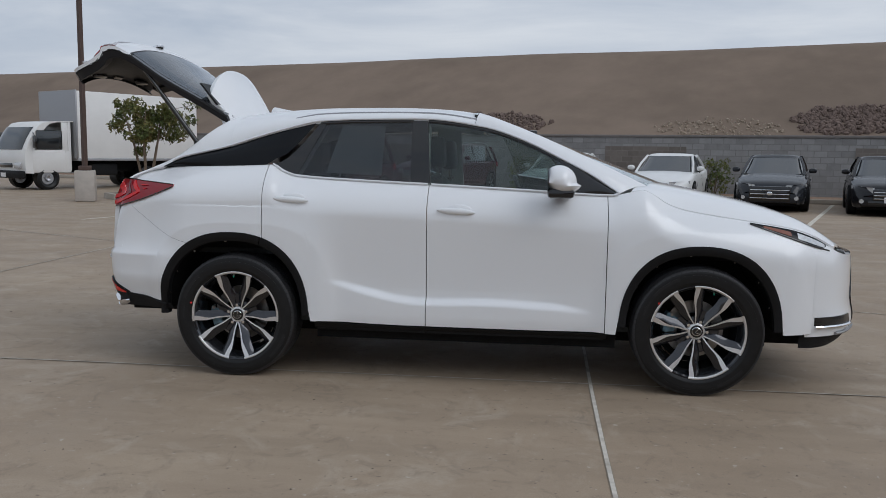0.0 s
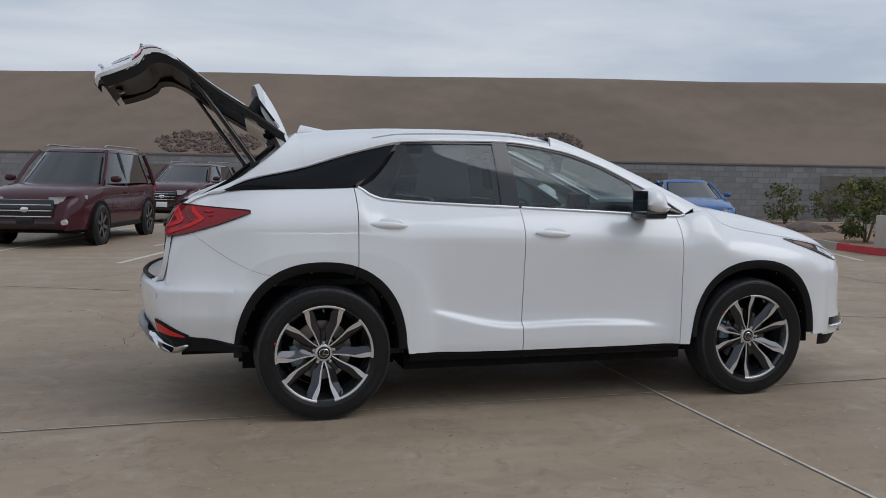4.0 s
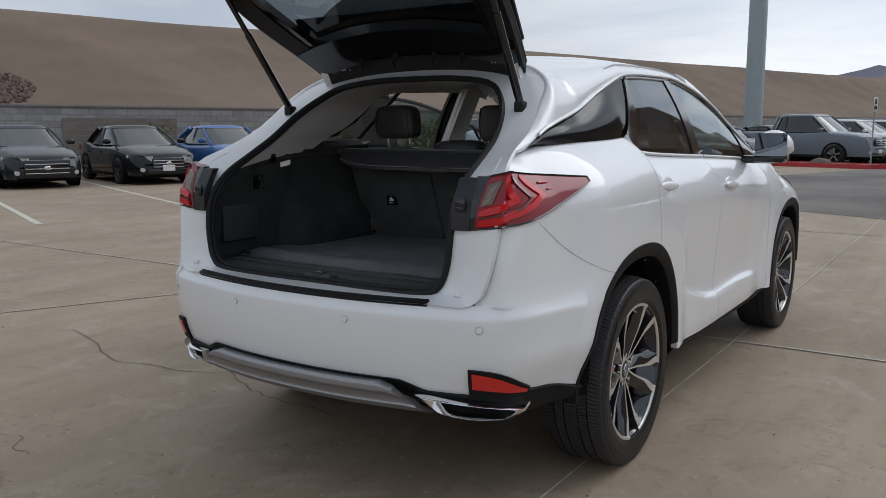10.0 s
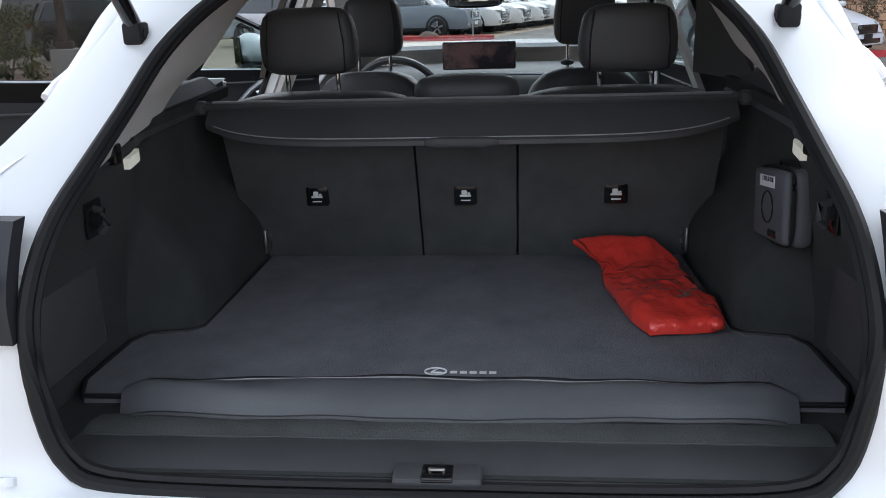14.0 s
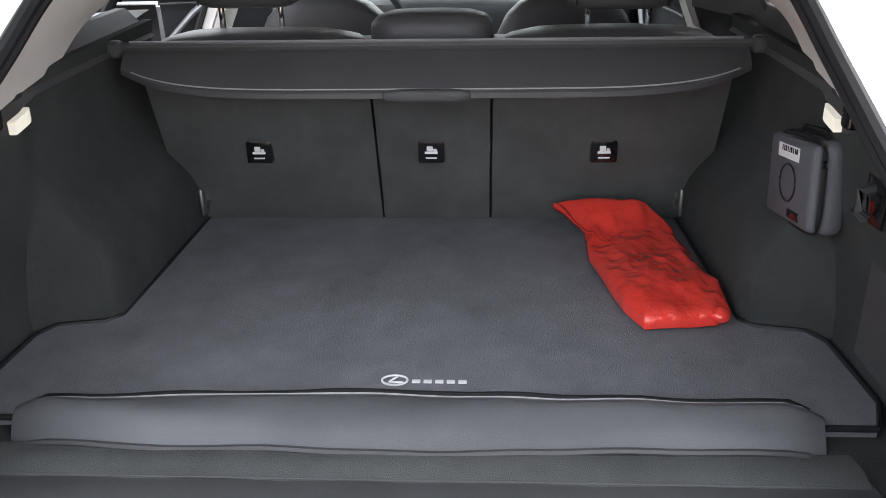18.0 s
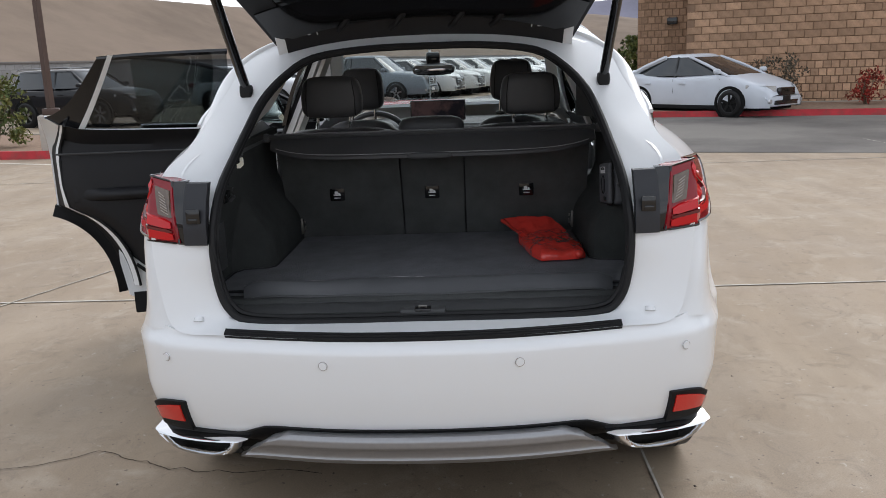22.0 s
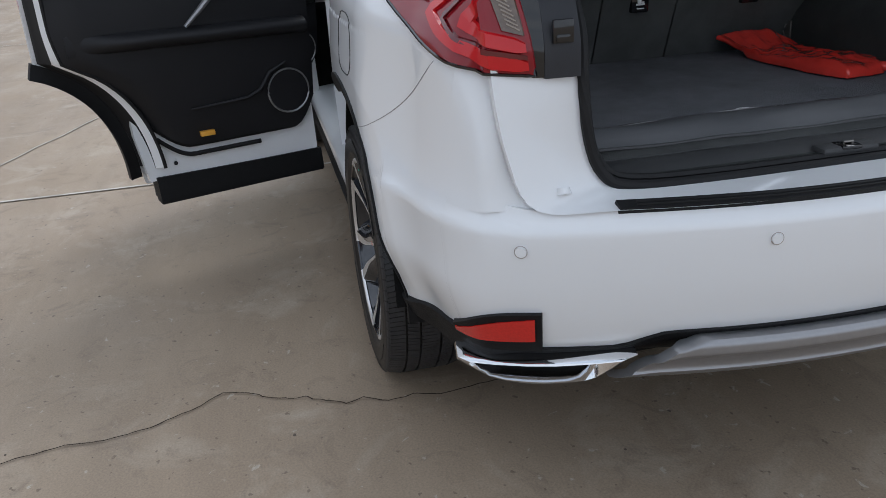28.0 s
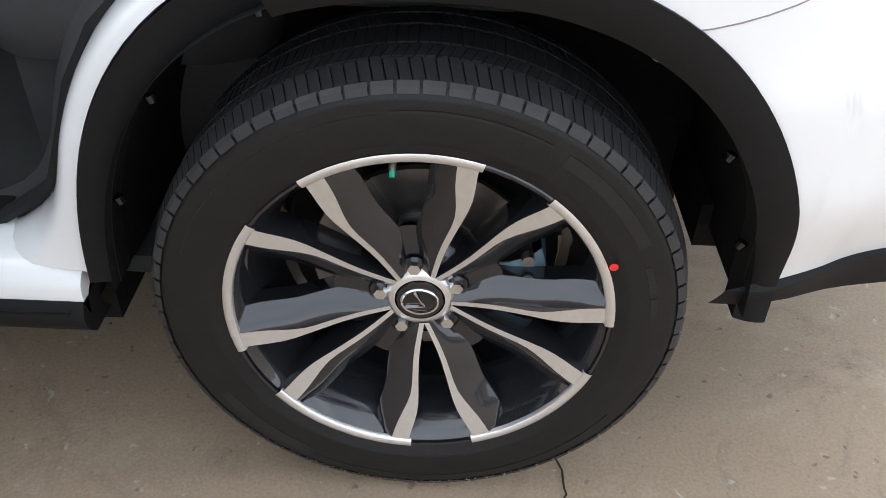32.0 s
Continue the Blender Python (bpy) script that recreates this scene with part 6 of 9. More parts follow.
part("badge_stroke", tube_bm([(-0.524, 0.030, 0.8168), (-0.539, 0.041, 0.8168), (-0.541, 0.020, 0.8168)], 0.0019, 5), M_WHITE, cargo_mat)
for k in range(5):
    part("embroidered_bar", box_bm(-0.541, -0.531, 0.006 - 0.018 * k - 0.013, 0.006 - 0.018 * k, 0.8152, 0.8166, 0.001), M_WHITE, cargo_mat)

# folded pouch along the sill
def pouch_fn(u, v):
    y = (2 * u - 1) * (0.585 - 0.015 * v)
    z = 0.820 + 0.030 * math.sin(math.pi * min(1, v * 1.05)) ** 0.7 - 0.012 * v + 0.006 * noise.noise((u * 9, v * 3, 0.4)) - 0.016 * smooth01((abs(2 * u - 1) - 0.93) / 0.07)
    x = -0.612 - 0.082 * v + (0.022 - 0.036 * v) * math.sin(math.pi * u) + 0.010 * noise.noise((u * 5, 1.3, v))
    return (x, y, z)


pouch = tagged(part("sill_pouch", sheet(pouch_fn, 50, 12, (0, 0, -0.012)), M_LEATHER_GREY, None), "soft grey vinyl bumper flap folded with a zip in the boot", "cargo flap")
part("zip", tube_bm([Vector(pouch_fn(u, 0.02)) + Vector((0.002, 0, 0.006)) for u in np.linspace(0.01, 0.99, 40)], 0.0045, 6), M_RUBBER, pouch)
part("flap_stitching", tube_bm([Vector(pouch_fn(u, 0.14)) + Vector((0, 0, 0.001)) for u in np.linspace(0.02, 0.98, 40)], 0.0014, 4), M_STITCH, pouch)
part("zip_pull", box_bm(-0.645, -0.620, 0.562, 0.572, 0.818, 0.824, 0.002), M_STEEL, pouch)
part("flap_hem", tube_bm([Vector(pouch_fn(u, 1.0)) for u in np.linspace(0.0, 1.0, 40)], 0.005, 6), M_LEATHER, pouch)
part("sill_plate", sheet(lambda u, v: (-0.748 - 0.132 * v, (2 * u - 1) * 0.605, 0.803 + 0.010 * math.sin(math.pi * v) - 0.012 * v), 24, 6, (0, 0, -0.03)), M_PLASTIC_IN, suv)
part("flap_carpet", sheet(lambda u, v: (-0.690 - 0.080 * v, (2 * u - 1) * 0.60, 0.804 + 0.006 * math.sin(math.pi * v) + 0.002 * noise.noise((u * 12, v * 3, 2.0))), 30, 6, (0, 0, -0.01)), M_SEAT_CARPET, suv, "charcoal carpet flap before the sill")
part("carpet_stitching", tube_bm([(-0.762, (2 * u - 1) * 0.59, 0.8065) for u in np.linspace(0, 1, 20)], 0.0012, 4), M_PLASTIC_IN, suv)
part("latch_bezel", box_bm(-0.886, -0.838, -0.066, 0.066, 0.798, 0.814, 0.007), M_PLASTIC_IN, suv)
part("latch_slot", box_bm(-0.887, -0.846, -0.024, 0.024, 0.806, 0.816, 0.004), M_GLOSS, suv)
part("latch_loop", tube_bm([(-0.870, -0.010, 0.80), (-0.870, -0.010, 0.820), (-0.870, 0.010, 0.820), (-0.870, 0.010, 0.80)], 0.0035, 6), M_STEEL, suv)
part("sill_under", sheet(lambda u, v: (-0.87 + 0.02 * v, (2 * u - 1) * 0.60, 0.70 + 0.09 * v), 4, 2, (0.02, 0, 0)), M_DOOR_IN, suv)

# side linings
def lining_y(x, z):
    bulge = smooth01((x + 0.375) / 0.05)
    yin = 0.552 + 0.10 * smooth01((z - 0.90) / 0.2)
    yout = 0.690 - 0.055 * smooth01((z - 0.82) / 0.35)
    return yout + (yin - yout) * bulge - 0.015 * smooth01((z - 1.18) / 0.1)


for sgn in (-1, 1):
    part("side_lining", sheet(lambda u, v, sgn=sgn: (lambda x: (lambda z: (x, sgn * lining_y(x, z), z))(0.80 + (interp([(-0.87, 1.00), (-0.80, 1.09), (-0.7, 1.17), (-0.6, 1.215), (-0.4, 1.245), (0.25, 1.27)], x) - 0.80) * v))(-0.852 + 1.084 * u), 44, 18, (0, sgn * 0.02, 0)), M_CARPET_WALL, suv)
    # plastic ledge over the lining, and grey pillar trim above it
    part("ledge_trim", sheet(lambda u, v, sgn=sgn: (lambda x: (x, sgn * (lining_y(x, 1.22) - 0.012 + 0.06 * v), interp([(-0.87, 0.97), (-0.80, 1.06), (-0.7, 1.135), (-0.6, 1.185), (-0.4, 1.215), (0.25, 1.235)], x) + 0.06 * v))(-0.80 + 1.03 * u), 30, 5, (0, sgn * 0.02, 0)), M_PLASTIC_IN, suv)
    INNER = [(-0.20, 0.650, 1.245), (-0.10, 0.640, 1.300), (0.0, 0.605, 1.352), (0.10, 0.582, 1.416), (0.16, 0.550, 1.475), (0.19, 0.470, 1.535), (0.19, 0.25, 1.585), (0.19, 0.0, 1.595)]
    part("rear_pillar_trim", sheet(lambda u, v, sgn=sgn: mirror_y(curve_at(RIM[7:], u).lerp(curve_at(INNER, u), v) + Vector((0.006, 0, 0.012 * math.sin(math.pi * v))), sgn), 40, 8, (0, 0, 0.006)), M_HEADLINER, suv)
    y = sgn * (lining_y(-0.40, 1.2) - 0.006)
    part("cargo_lamp", sheet(lambda u, v, sgn=sgn: (lambda x: (x, sgn * (lining_y(x, 1.18) - 0.014), 1.178 + 0.010 * u + 0.020 * v))(-0.415 + 0.060 * u), 6, 2, (0, sgn * 0.012, 0)), M_LAMP, suv, "lit pale cargo lamp")
    part("cover_socket", join_bm(box_bm(-0.495, -0.465, min(y + sgn * 0.002, y - sgn * 0.022), max(y + sgn * 0.002, y - sgn * 0.022), 1.20, 1.24, 0.006)), M_GLOSS, suv)
    y2 = sgn * (lining_y(-0.55, 1.1) - 0.002)
    part("bag_hook", tube_bm([(-0.545, y2, 1.135), (-0.548, y2 - sgn * 0.022, 1.130), (-0.550, y2 - sgn * 0.026, 1.105), (-0.548, y2 - sgn * 0.012, 1.092)], 0.008, 8), M_PLASTIC_IN, suv)
    part("hook_plate", box_bm(-0.580, -0.520, min(y2, y2 - sgn * 0.005), max(y2, y2 - sgn * 0.005), 1.085, 1.15, 0.002), M_GLOSS, suv)
    y3 = sgn * 0.551
    part("tie_down", join_bm(box_bm(0.135, 0.175, min(y3, y3 - sgn * 0.008), max(y3, y3 - sgn * 0.008), 0.835, 0.90, 0.003), tube_bm([(0.15, y3 - sgn * 0.014, 0.85), (0.162, y3 - sgn * 0.016, 0.87), (0.15, y3 - sgn * 0.014, 0.89)], 0.004, 6)), M_STEEL, suv)
    y4 = sgn * 0.664
    part("side_hatch", box_bm(-0.74, -0.53, min(y4, y4 - sgn * 0.008), max(y4, y4 - sgn * 0.008), 0.87, 1.05, 0.006), M_PLASTIC_IN, suv)

# rear seat backs seen from the boot
def seat_x(z):
    return 0.182 - 0.39 * (z - 0.815)


for y0, y1 in ((0.133, 0.60), (-0.117, 0.127), (-0.60, -0.123)):
    back = part("seat_back", sheet(lambda u, v, y0=y0, y1=y1: (seat_x(0.81 + 0.42 * v) - 0.006 * (math.sin(math.pi * u) * math.sin(math.pi * v)) ** 0.3, y0 + (y1 - y0) * u, 0.81 + 0.42 * v), 14, 10, (0.13, 0, 0.0)), M_SEAT_CARPET, suv, "charcoal carpeted seat back")
    yc = {0.133: 0.388, -0.117: 0.010, -0.60: -0.362}[y0]
    xz = seat_x(1.005)
    part("anchor_bezel", box_bm(xz - 0.014, xz + 0.01, yc - 0.029, yc + 0.029, 0.975, 1.055, 0.005), M_GLOSS, back)
    part("anchor_flap", box_bm(xz - 0.017, xz, yc - 0.021, yc + 0.021, 1.022, 1.046, 0.004), M_PLASTIC_IN, back)
    part("anchor_mark", join_bm(box_bm(xz - 0.0155, xz - 0.010, yc - 0.014, yc + 0.014, 0.997, 1.002), box_bm(xz - 0.0155, xz - 0.010, yc - 0.004, yc + 0.010, 1.002, 1.014, 0.002), box_bm(xz - 0.0155, xz - 0.010, yc - 0.012, yc - 0.005, 1.002, 1.008), box_bm(xz - 0.0155, xz - 0.010, yc - 0.012, yc + 0.012, 0.986, 0.989)), M_WHITE, back, smooth=False)
for yc, w in ((0.365, 0.235), (-0.36, 0.235)):
    part("seat_shoulder", blob(0.13, yc, 1.195, 0.085, w, 0.065, 3.5, 28, 14), M_LEATHER, suv)
cn = part("center_headrest", blob(0.135, 0.004, 1.248, 0.070, 0.128, 0.048, 3.6, 24, 14), M_LEATHER, suv)
part("headrest_seam", tube_bm([(0.135 - 0.070 * 0.98, 0.004 + 0.110 * t, 1.238 + 0.003 * math.cos(t * 3)) for t in np.linspace(-1, 1, 14)], 0.0025, 5), M_RUBBER, cn)


def headrest(x, yc, z0, z1, w, thick):
    zc, hz = (z0 + z1) / 2, (z1 - z0) / 2
    h = part("headrest", blob(x, yc, zc, thick, w / 2, hz, 5.0, 36, 22, -0.06, 0.10), M_LEATHER, suv, "black leather headrest")
    for sg in (-1, 1):
        part("headrest_post", cyl_bm((x + 0.01, yc + sg * w * 0.27, z0 - 0.085), (x + 0.005, yc + sg * w * 0.27, z0 + 0.02), 0.0065, None, 10), M_CHROME, h)
        part("post_collar", blob(x + 0.01, yc + sg * w * 0.27, z0 - 0.062, 0.020, 0.024, 0.010, 2.5, 14, 8), M_PLASTIC_IN, h)
        part("headrest_piping", tube_bm([(x - thick * 0.93 - 0.06 * hz * t, yc + sg * w * (0.40 - 0.04 * max(0, t)), zc + hz * 0.93 * t) for t in np.linspace(-0.95, 0.9, 12)], 0.0022, 5), M_RUBBER, h)
    return h


headrest(0.165, 0.395, 1.300, 1.462, 0.238, 0.055)
headrest(0.165, -0.385, 1.290, 1.450, 0.232, 0.055)
for yc in (0.40, -0.36):
    headrest(1.15, yc, 1.275 if yc > 0 else 1.30, 1.485 if yc > 0 else 1.503, 0.215, 0.055)
    fs = part("front_seat", blob(1.12, yc, 0.93, 0.085, 0.255, 0.30, 4.0, 28, 18, -0.22, 0.22), M_LEATHER, suv, "black leather front seat")
    part("seat_cushion", blob(1.42, yc, 0.62, 0.27, 0.26, 0.09, 4.0, 24, 12), M_LEATHER, fs)
    part("seat_base", box_bm(1.22, 1.62, yc - 0.2, yc + 0.2, 0.36, 0.56, 0.03), M_PLASTIC_IN, fs)
part("rear_bench", blob(0.46, 0.0, 0.66, 0.27, 0.62, 0.10, 5.0, 36, 12), M_LEATHER, suv, "black leather rear bench")
part("bench_base", box_bm(0.25, 0.66, -0.55, 0.55, 0.36, 0.60, 0.02), M_PLASTIC_IN, suv)
part("bench_backrest", blob(0.235, 0.0, 0.95, 0.075, 0.60, 0.29, 5.0, 36, 14, -0.35), M_LEATHER, suv)
part("cabin_floor", box_bm(0.2, 2.4, -0.80, 0.80, 0.34, 0.372), M_CARPET_WALL, suv, smooth=False)
part("center_console", box_bm(1.15, 2.1, -0.115, 0.13, 0.37, 0.86, 0.04), M_PLASTIC_IN, suv)

# load cover
def cover_fn(u, v):
    w = 2 * u - 1
    end = (1 - abs(w) ** 6)
    return (0.005 - 0.098 * v * (0.35 + 0.65 * end), w * (0.612 - 0.02 * v * 0), 1.236 - 0.066 * v * (0.45 + 0.55 * end) + 0.004 * math.sin(math.pi * v))


cover = tagged(part("load_cover", sheet(cover_fn, 44, 8, (0, 0, -0.010)), M_LEATHER, None), "black vinyl roll-up load cover behind the rear seats", "load cover")
part("cover_bar", tube_bm([(0.010, y, 1.243) for y in np.linspace(-0.628, 0.628, 12)], 0.010, 8), M_PLASTIC_IN, cover)
# thin silver tube modelled as the glint along the bar, no separate trim
part("bar_highlight_strip", tube_bm([(0.004, y, 1.2525) for y in np.linspace(-0.60, 0.60, 12)], 0.0035, 6), M_SATIN, cover)
part("cover_handle", blob(-0.094, 0.004, 1.166, 0.012, 0.083, 0.012, 4, 20, 10), M_PLASTIC_IN, cover)
part("cover_stitching", tube_bm([Vector(cover_fn(u, 0.93)) + Vector((-0.001, 0, 0.001)) for u in np.linspace(0.02, 0.98, 44)], 0.0014, 4), M_STITCH, cover)
for sgn in (-1, 1):
    part("cover_end", blob(0.008, sgn * 0.632, 1.240, 0.017, 0.014, 0.017, 4, 14, 10), M_PLASTIC_IN, cover)

# grey zip case strapped to the side lining
case = tagged(part("zip_case", box_bm(-0.100, 0.100, -0.042, 0.0, -0.072, 0.072, 0.018, 4), M_CASE, None), "grey hard-shell zip case fixed to the boot's side lining", "case")
part("case_lid", box_bm(-0.096, 0.096, -0.004, 0.016, -0.068, 0.068, 0.010, 3), M_CASE, case)
part("case_zip", tube_bm([(0.101 * math.copysign(abs(math.cos(a)) ** 0.4, math.cos(a)), 0.0, 0.073 * math.copysign(abs(math.sin(a)) ** 0.4, math.sin(a))) for a in np.linspace(0, 2 * math.pi, 40, endpoint=False)], 0.004, 6, closed=True), M_RUBBER, case)
part("case_sticker", box_bm(-0.040, 0.050, 0.0145, 0.0172, 0.034, 0.056), M_WHITE, case, "white bar-coded sticker", smooth=False)
for k in range(9):
    part("sticker_bar", box_bm(-0.034 + 0.008 * k, -0.034 + 0.008 * k + (0.003 if k % 3 else 0.005), 0.0165, 0.0178, 0.045, 0.054), M_GLOSS, case, smooth=False)
part("case_badge", box_bm(-0.060, -0.010, 0.0145, 0.0175, -0.058, -0.044, 0.001), M_GLOSS, case)
part("case_ring", tube_bm([(0.034 * math.cos(a), 0.0165, -0.004 + 0.030 * math.sin(a)) for a in np.linspace(0, 2 * math.pi, 24, endpoint=False)], 0.0018, 5, closed=True), M_RUBBER, case)
part("case_loop", tube_bm([(0.06, -0.02, 0.070), (0.04, -0.02, 0.082), (-0.04, -0.02, 0.082), (-0.06, -0.02, 0.070)], 0.004, 6), M_RUBBER, case)
case.matrix_world = pose(-0.335, -0.612, 1.078, 0, 8, 0)

# red plastic bag on the mat
BAG = [(0.100, -0.258), (0.118, -0.35), (0.110, -0.46), (0.04, -0.512), (-0.10, -0.530), (-0.235, -0.546), (-0.325, -0.538), (-0.355, -0.505), (-0.370, -0.380), (-0.30, -0.354), (-0.20, -0.338), (-0.07, -0.318), (0.045, -0.322)]


def bag_fn(u, v):
    """A nearly empty bag: flat, with sharp folds, its open end propped against the seat back."""
    k = u * len(BAG)
    i, f = int(k) % len(BAG), k - int(k)
    a, b = BAG[i], BAG[(i + 1) % len(BAG)]
    px, py = a[0] + (b[0] - a[0]) * f, a[1] + (b[1] - a[1]) * f
    c = (-0.13, -0.430)
    r = math.sin(v * math.pi / 2)
    x, y = c[0] + (px - c[0]) * r, c[1] + (py - c[1]) * r
    rise = math.cos(v * math.pi / 2) ** 0.5
    fold = (1 - abs(noise.noise((x * 9 + y * 4, y * 16, 2.0))) * 2.2) * 0.010 + (1 - abs(noise.noise((x * 24 - y * 10, y * 30 + x * 8, 6.0))) * 2) * 0.004
    belly = 0.024 + 0.012 * smooth01((-0.10 - x) / 0.15)
    prop = 0.055 * smooth01((x - 0.01) / 0.11)
    return (x, y, 0.819 + max(0.0, belly * rise + fold * (0.25 + 0.75 * rise)) + prop)


bag = tagged(part("plastic_bag", sheet(bag_fn, 156, 36, (0, 0, -0.0015)), M_BAG, None, sharp=0), "crumpled translucent red plastic bag lying on the cargo mat", "bag")
part("bag_hem", tube_bm([Vector(bag_fn(u, 1.0)) + Vector((0, 0, 0.002)) for u in np.linspace(0.0, 0.20, 24)], 0.0022, 5), M_BAG, bag)
part("bag_corner_knot", blob(-0.345, -0.512, 0.838, 0.022, 0.018, 0.014, 2.0, 14, 10), M_BAG, bag)

# dash, screen, wheel and cabin top
part("dashboard", blob(2.30, 0.0, 1.00, 0.38, 0.78, 0.145, 5.0, 40, 16), M_PLASTIC_IN, suv)
sc = part("dash_screen", box_bm(1.945, 1.965, -0.118, 0.218, 1.153, 1.279, 0.008), M_GLOSS, suv)
part("screen_face", box_bm(1.942, 1.947, -0.110, 0.210, 1.160, 1.272), M_SCREEN, sc, smooth=False)
part("dash_trim", tube_bm([(1.93, y, 1.135 - 0.02 * abs(y)) for y in np.linspace(-0.6, 0.3, 14)], 0.008, 6), M_SATIN, suv)
c = Vector((1.72, 0.40, 1.06))
ringp = [c + Matrix.Rotation(radians(-25), 3, "Y") @ Vector((0, 0.185 * math.cos(a), 0.185 * math.sin(a))) for a in np.linspace(0, 2 * math.pi, 40, endpoint=False)]
sw = part("steering_wheel", tube_bm(ringp, 0.016, 8, closed=True), M_LEATHER, suv)
part("wheel_boss", blob(1.735, 0.40, 1.05, 0.035, 0.075, 0.065, 2.5), M_PLASTIC_IN, sw)
part("wheel_spoke", tube_bm([(1.74, 0.22, 1.06), (1.735, 0.58, 1.06)], 0.014, 8), M_PLASTIC_IN, sw)
mr = part("cabin_mirror", blob(1.745, 0.058, 1.462, 0.022, 0.122, 0.034, 3.5, 24, 12), M_GLOSS, suv)
part("cabin_mirror_glass", box_bm(1.7205, 1.7235, -0.05, 0.166, 1.437, 1.487, 0.002), M_CHROME, mr)
part("mirror_stem", box_bm(1.74, 1.80, 0.02, 0.10, 1.49, 1.56, 0.012), M_GLOSS, mr)
part("headliner", sheet(lambda u, v: roof_pt(-0.05 + 1.44 * u, 1 - abs(2 * v - 1), -1 if v < 0.5 else 1) * 1.0 + Vector((0, 0, -0.045)) + Vector((0, (0.03 if v < 0.5 else -0.03) * (1 - (1 - abs(2 * v - 1))), 0)), 20, 30, (0, 0, 0.01)), M_HEADLINER, suv)
part("overhead_console", box_bm(1.22, 1.46, -0.10, 0.12, 1.575, 1.605, 0.012), M_HEADLINER, suv)
for yc in (0.36, -0.36):
    part("sun_visor", box_bm(1.30, 1.46, yc - 0.18, yc + 0.18, 1.588, 1.602, 0.006), M_HEADLINER, suv)
for sgn in (-1, 1):
    part("front_pillar_trim", sheet(lambda u, v, sgn=sgn: (1.40 + 0.92 * u + 0.06 * v, sgn * (0.60 + 0.13 * u - 0.05 * v), 1.575 - 0.40 * u ** 1.15 + 0.02 * v), 14, 3, (0, 0, 0.01)), M_HEADLINER, suv)
part("center_pillar_trim", sheet(lambda u, v: (1.06 + 0.11 * u - 0.03 * v, -(0.80 - 0.22 * max(0, v - 0.55) / 0.45), 0.45 + 1.13 * v), 4, 12, (0, 0.02, 0)), M_HEADLINER, suv)
part("rear_quarter_trim", sheet(lambda u, v: (0.14 + 0.30 * u, -(0.70 - 0.09 * u), 1.26 + 0.30 * u * v), 6, 4, (0, 0.01, 0)), M_PLASTIC_IN, suv)


# ---------- block wall, kerbs, beds, lines, joints ----------
part("block_wall", box_bm(-140, 190, WALL_V + 0.03, WALL_V + 0.25, 0.0, WALL_H - 0.03), M_MORTAR, None, smooth=False)
wall = tagged(bpy.data.objects["block_wall"], "long grey concrete block retaining wall at the foot of the bank", "wall", "", "structure")
wall.matrix_world = Matrix.Rotation(radians(LOT_TURN), 4, "Z")
coping = part("coping", box_bm(-140, 190, WALL_V - 0.01, WALL_V + 0.30, WALL_H - 0.03, WALL_H + 0.05, 0.01), mat("wall_coping", (0.20, 0.185, 0.175), 0.9, noise_scale=3, vary=0.15, spec=0.15), wall, "darker grey capping course")
M_BLOCK_DARK = mat("brown_grey_block", (0.20, 0.178, 0.16), 0.9, noise_scale=4, vary=0.14, per=0.10, bump=0.3, bump_scale=60, spec=0.2)
# darker recessed panels in the wall
for u0, u1 in ((-3.4, -0.6), (4.6, 8.2), (13.6, 18.4), (-12.6, -9.4), (-22, -18)):
    part("wall_panel", box_bm(u0, u1, WALL_V + 0.005, WALL_V + 0.02, 0.55, WALL_H - 0.35), M_BLOCK_DARK, wall, "brown grey block panel", smooth=False)


def joined_blocks(name, parent, spans, w, h, proud, material, jitter=0.0, gap=0.012):
    """Blocks in running courses, joined: spans are (u0, u1, z0, z1, skip)."""
    vs, fs = [], []
    rnd = random.Random(5)
    for u0, u1, z0, z1, skip in spans:
        row, z = 0, z0
        while z < z1 - 0.02:
            u = u0 - (w / 2 if row % 2 else 0)
            while u < u1:
                a, b = max(u, u0) + gap / 2, min(u + w, u1) - gap / 2
                mid = (a + b) / 2
                if b - a > 0.03 and not any(s[0] < mid < s[1] and s[2] < z + h / 2 < s[3] for s in skip):
                    p = proud + rnd.uniform(-jitter, jitter)
                    k = len(vs)
                    zz0, zz1 = z + gap / 2, min(z + h, z1) - gap / 2
                    vs += [(a, 0.02, zz0), (b, 0.02, zz0), (b, 0.02, zz1), (a, 0.02, zz1), (a + 0.008, -p, zz0 + 0.008), (b - 0.008, -p, zz0 + 0.008), (b - 0.008, -p, zz1 - 0.008), (a + 0.008, -p, zz1 - 0.008)]
                    fs += [(k + 4, k + 5, k + 6, k + 7), (k, k + 1, k + 5, k + 4), (k + 1, k + 2, k + 6, k + 5), (k + 2, k + 3, k + 7, k + 6), (k + 3, k, k + 4, k + 7)]
                u += w
            row, z = row + 1, z + h
    ob = mesh_ob(name, vs, fs, material, parent)
    ob["kind"] = "stuff"
    return ob


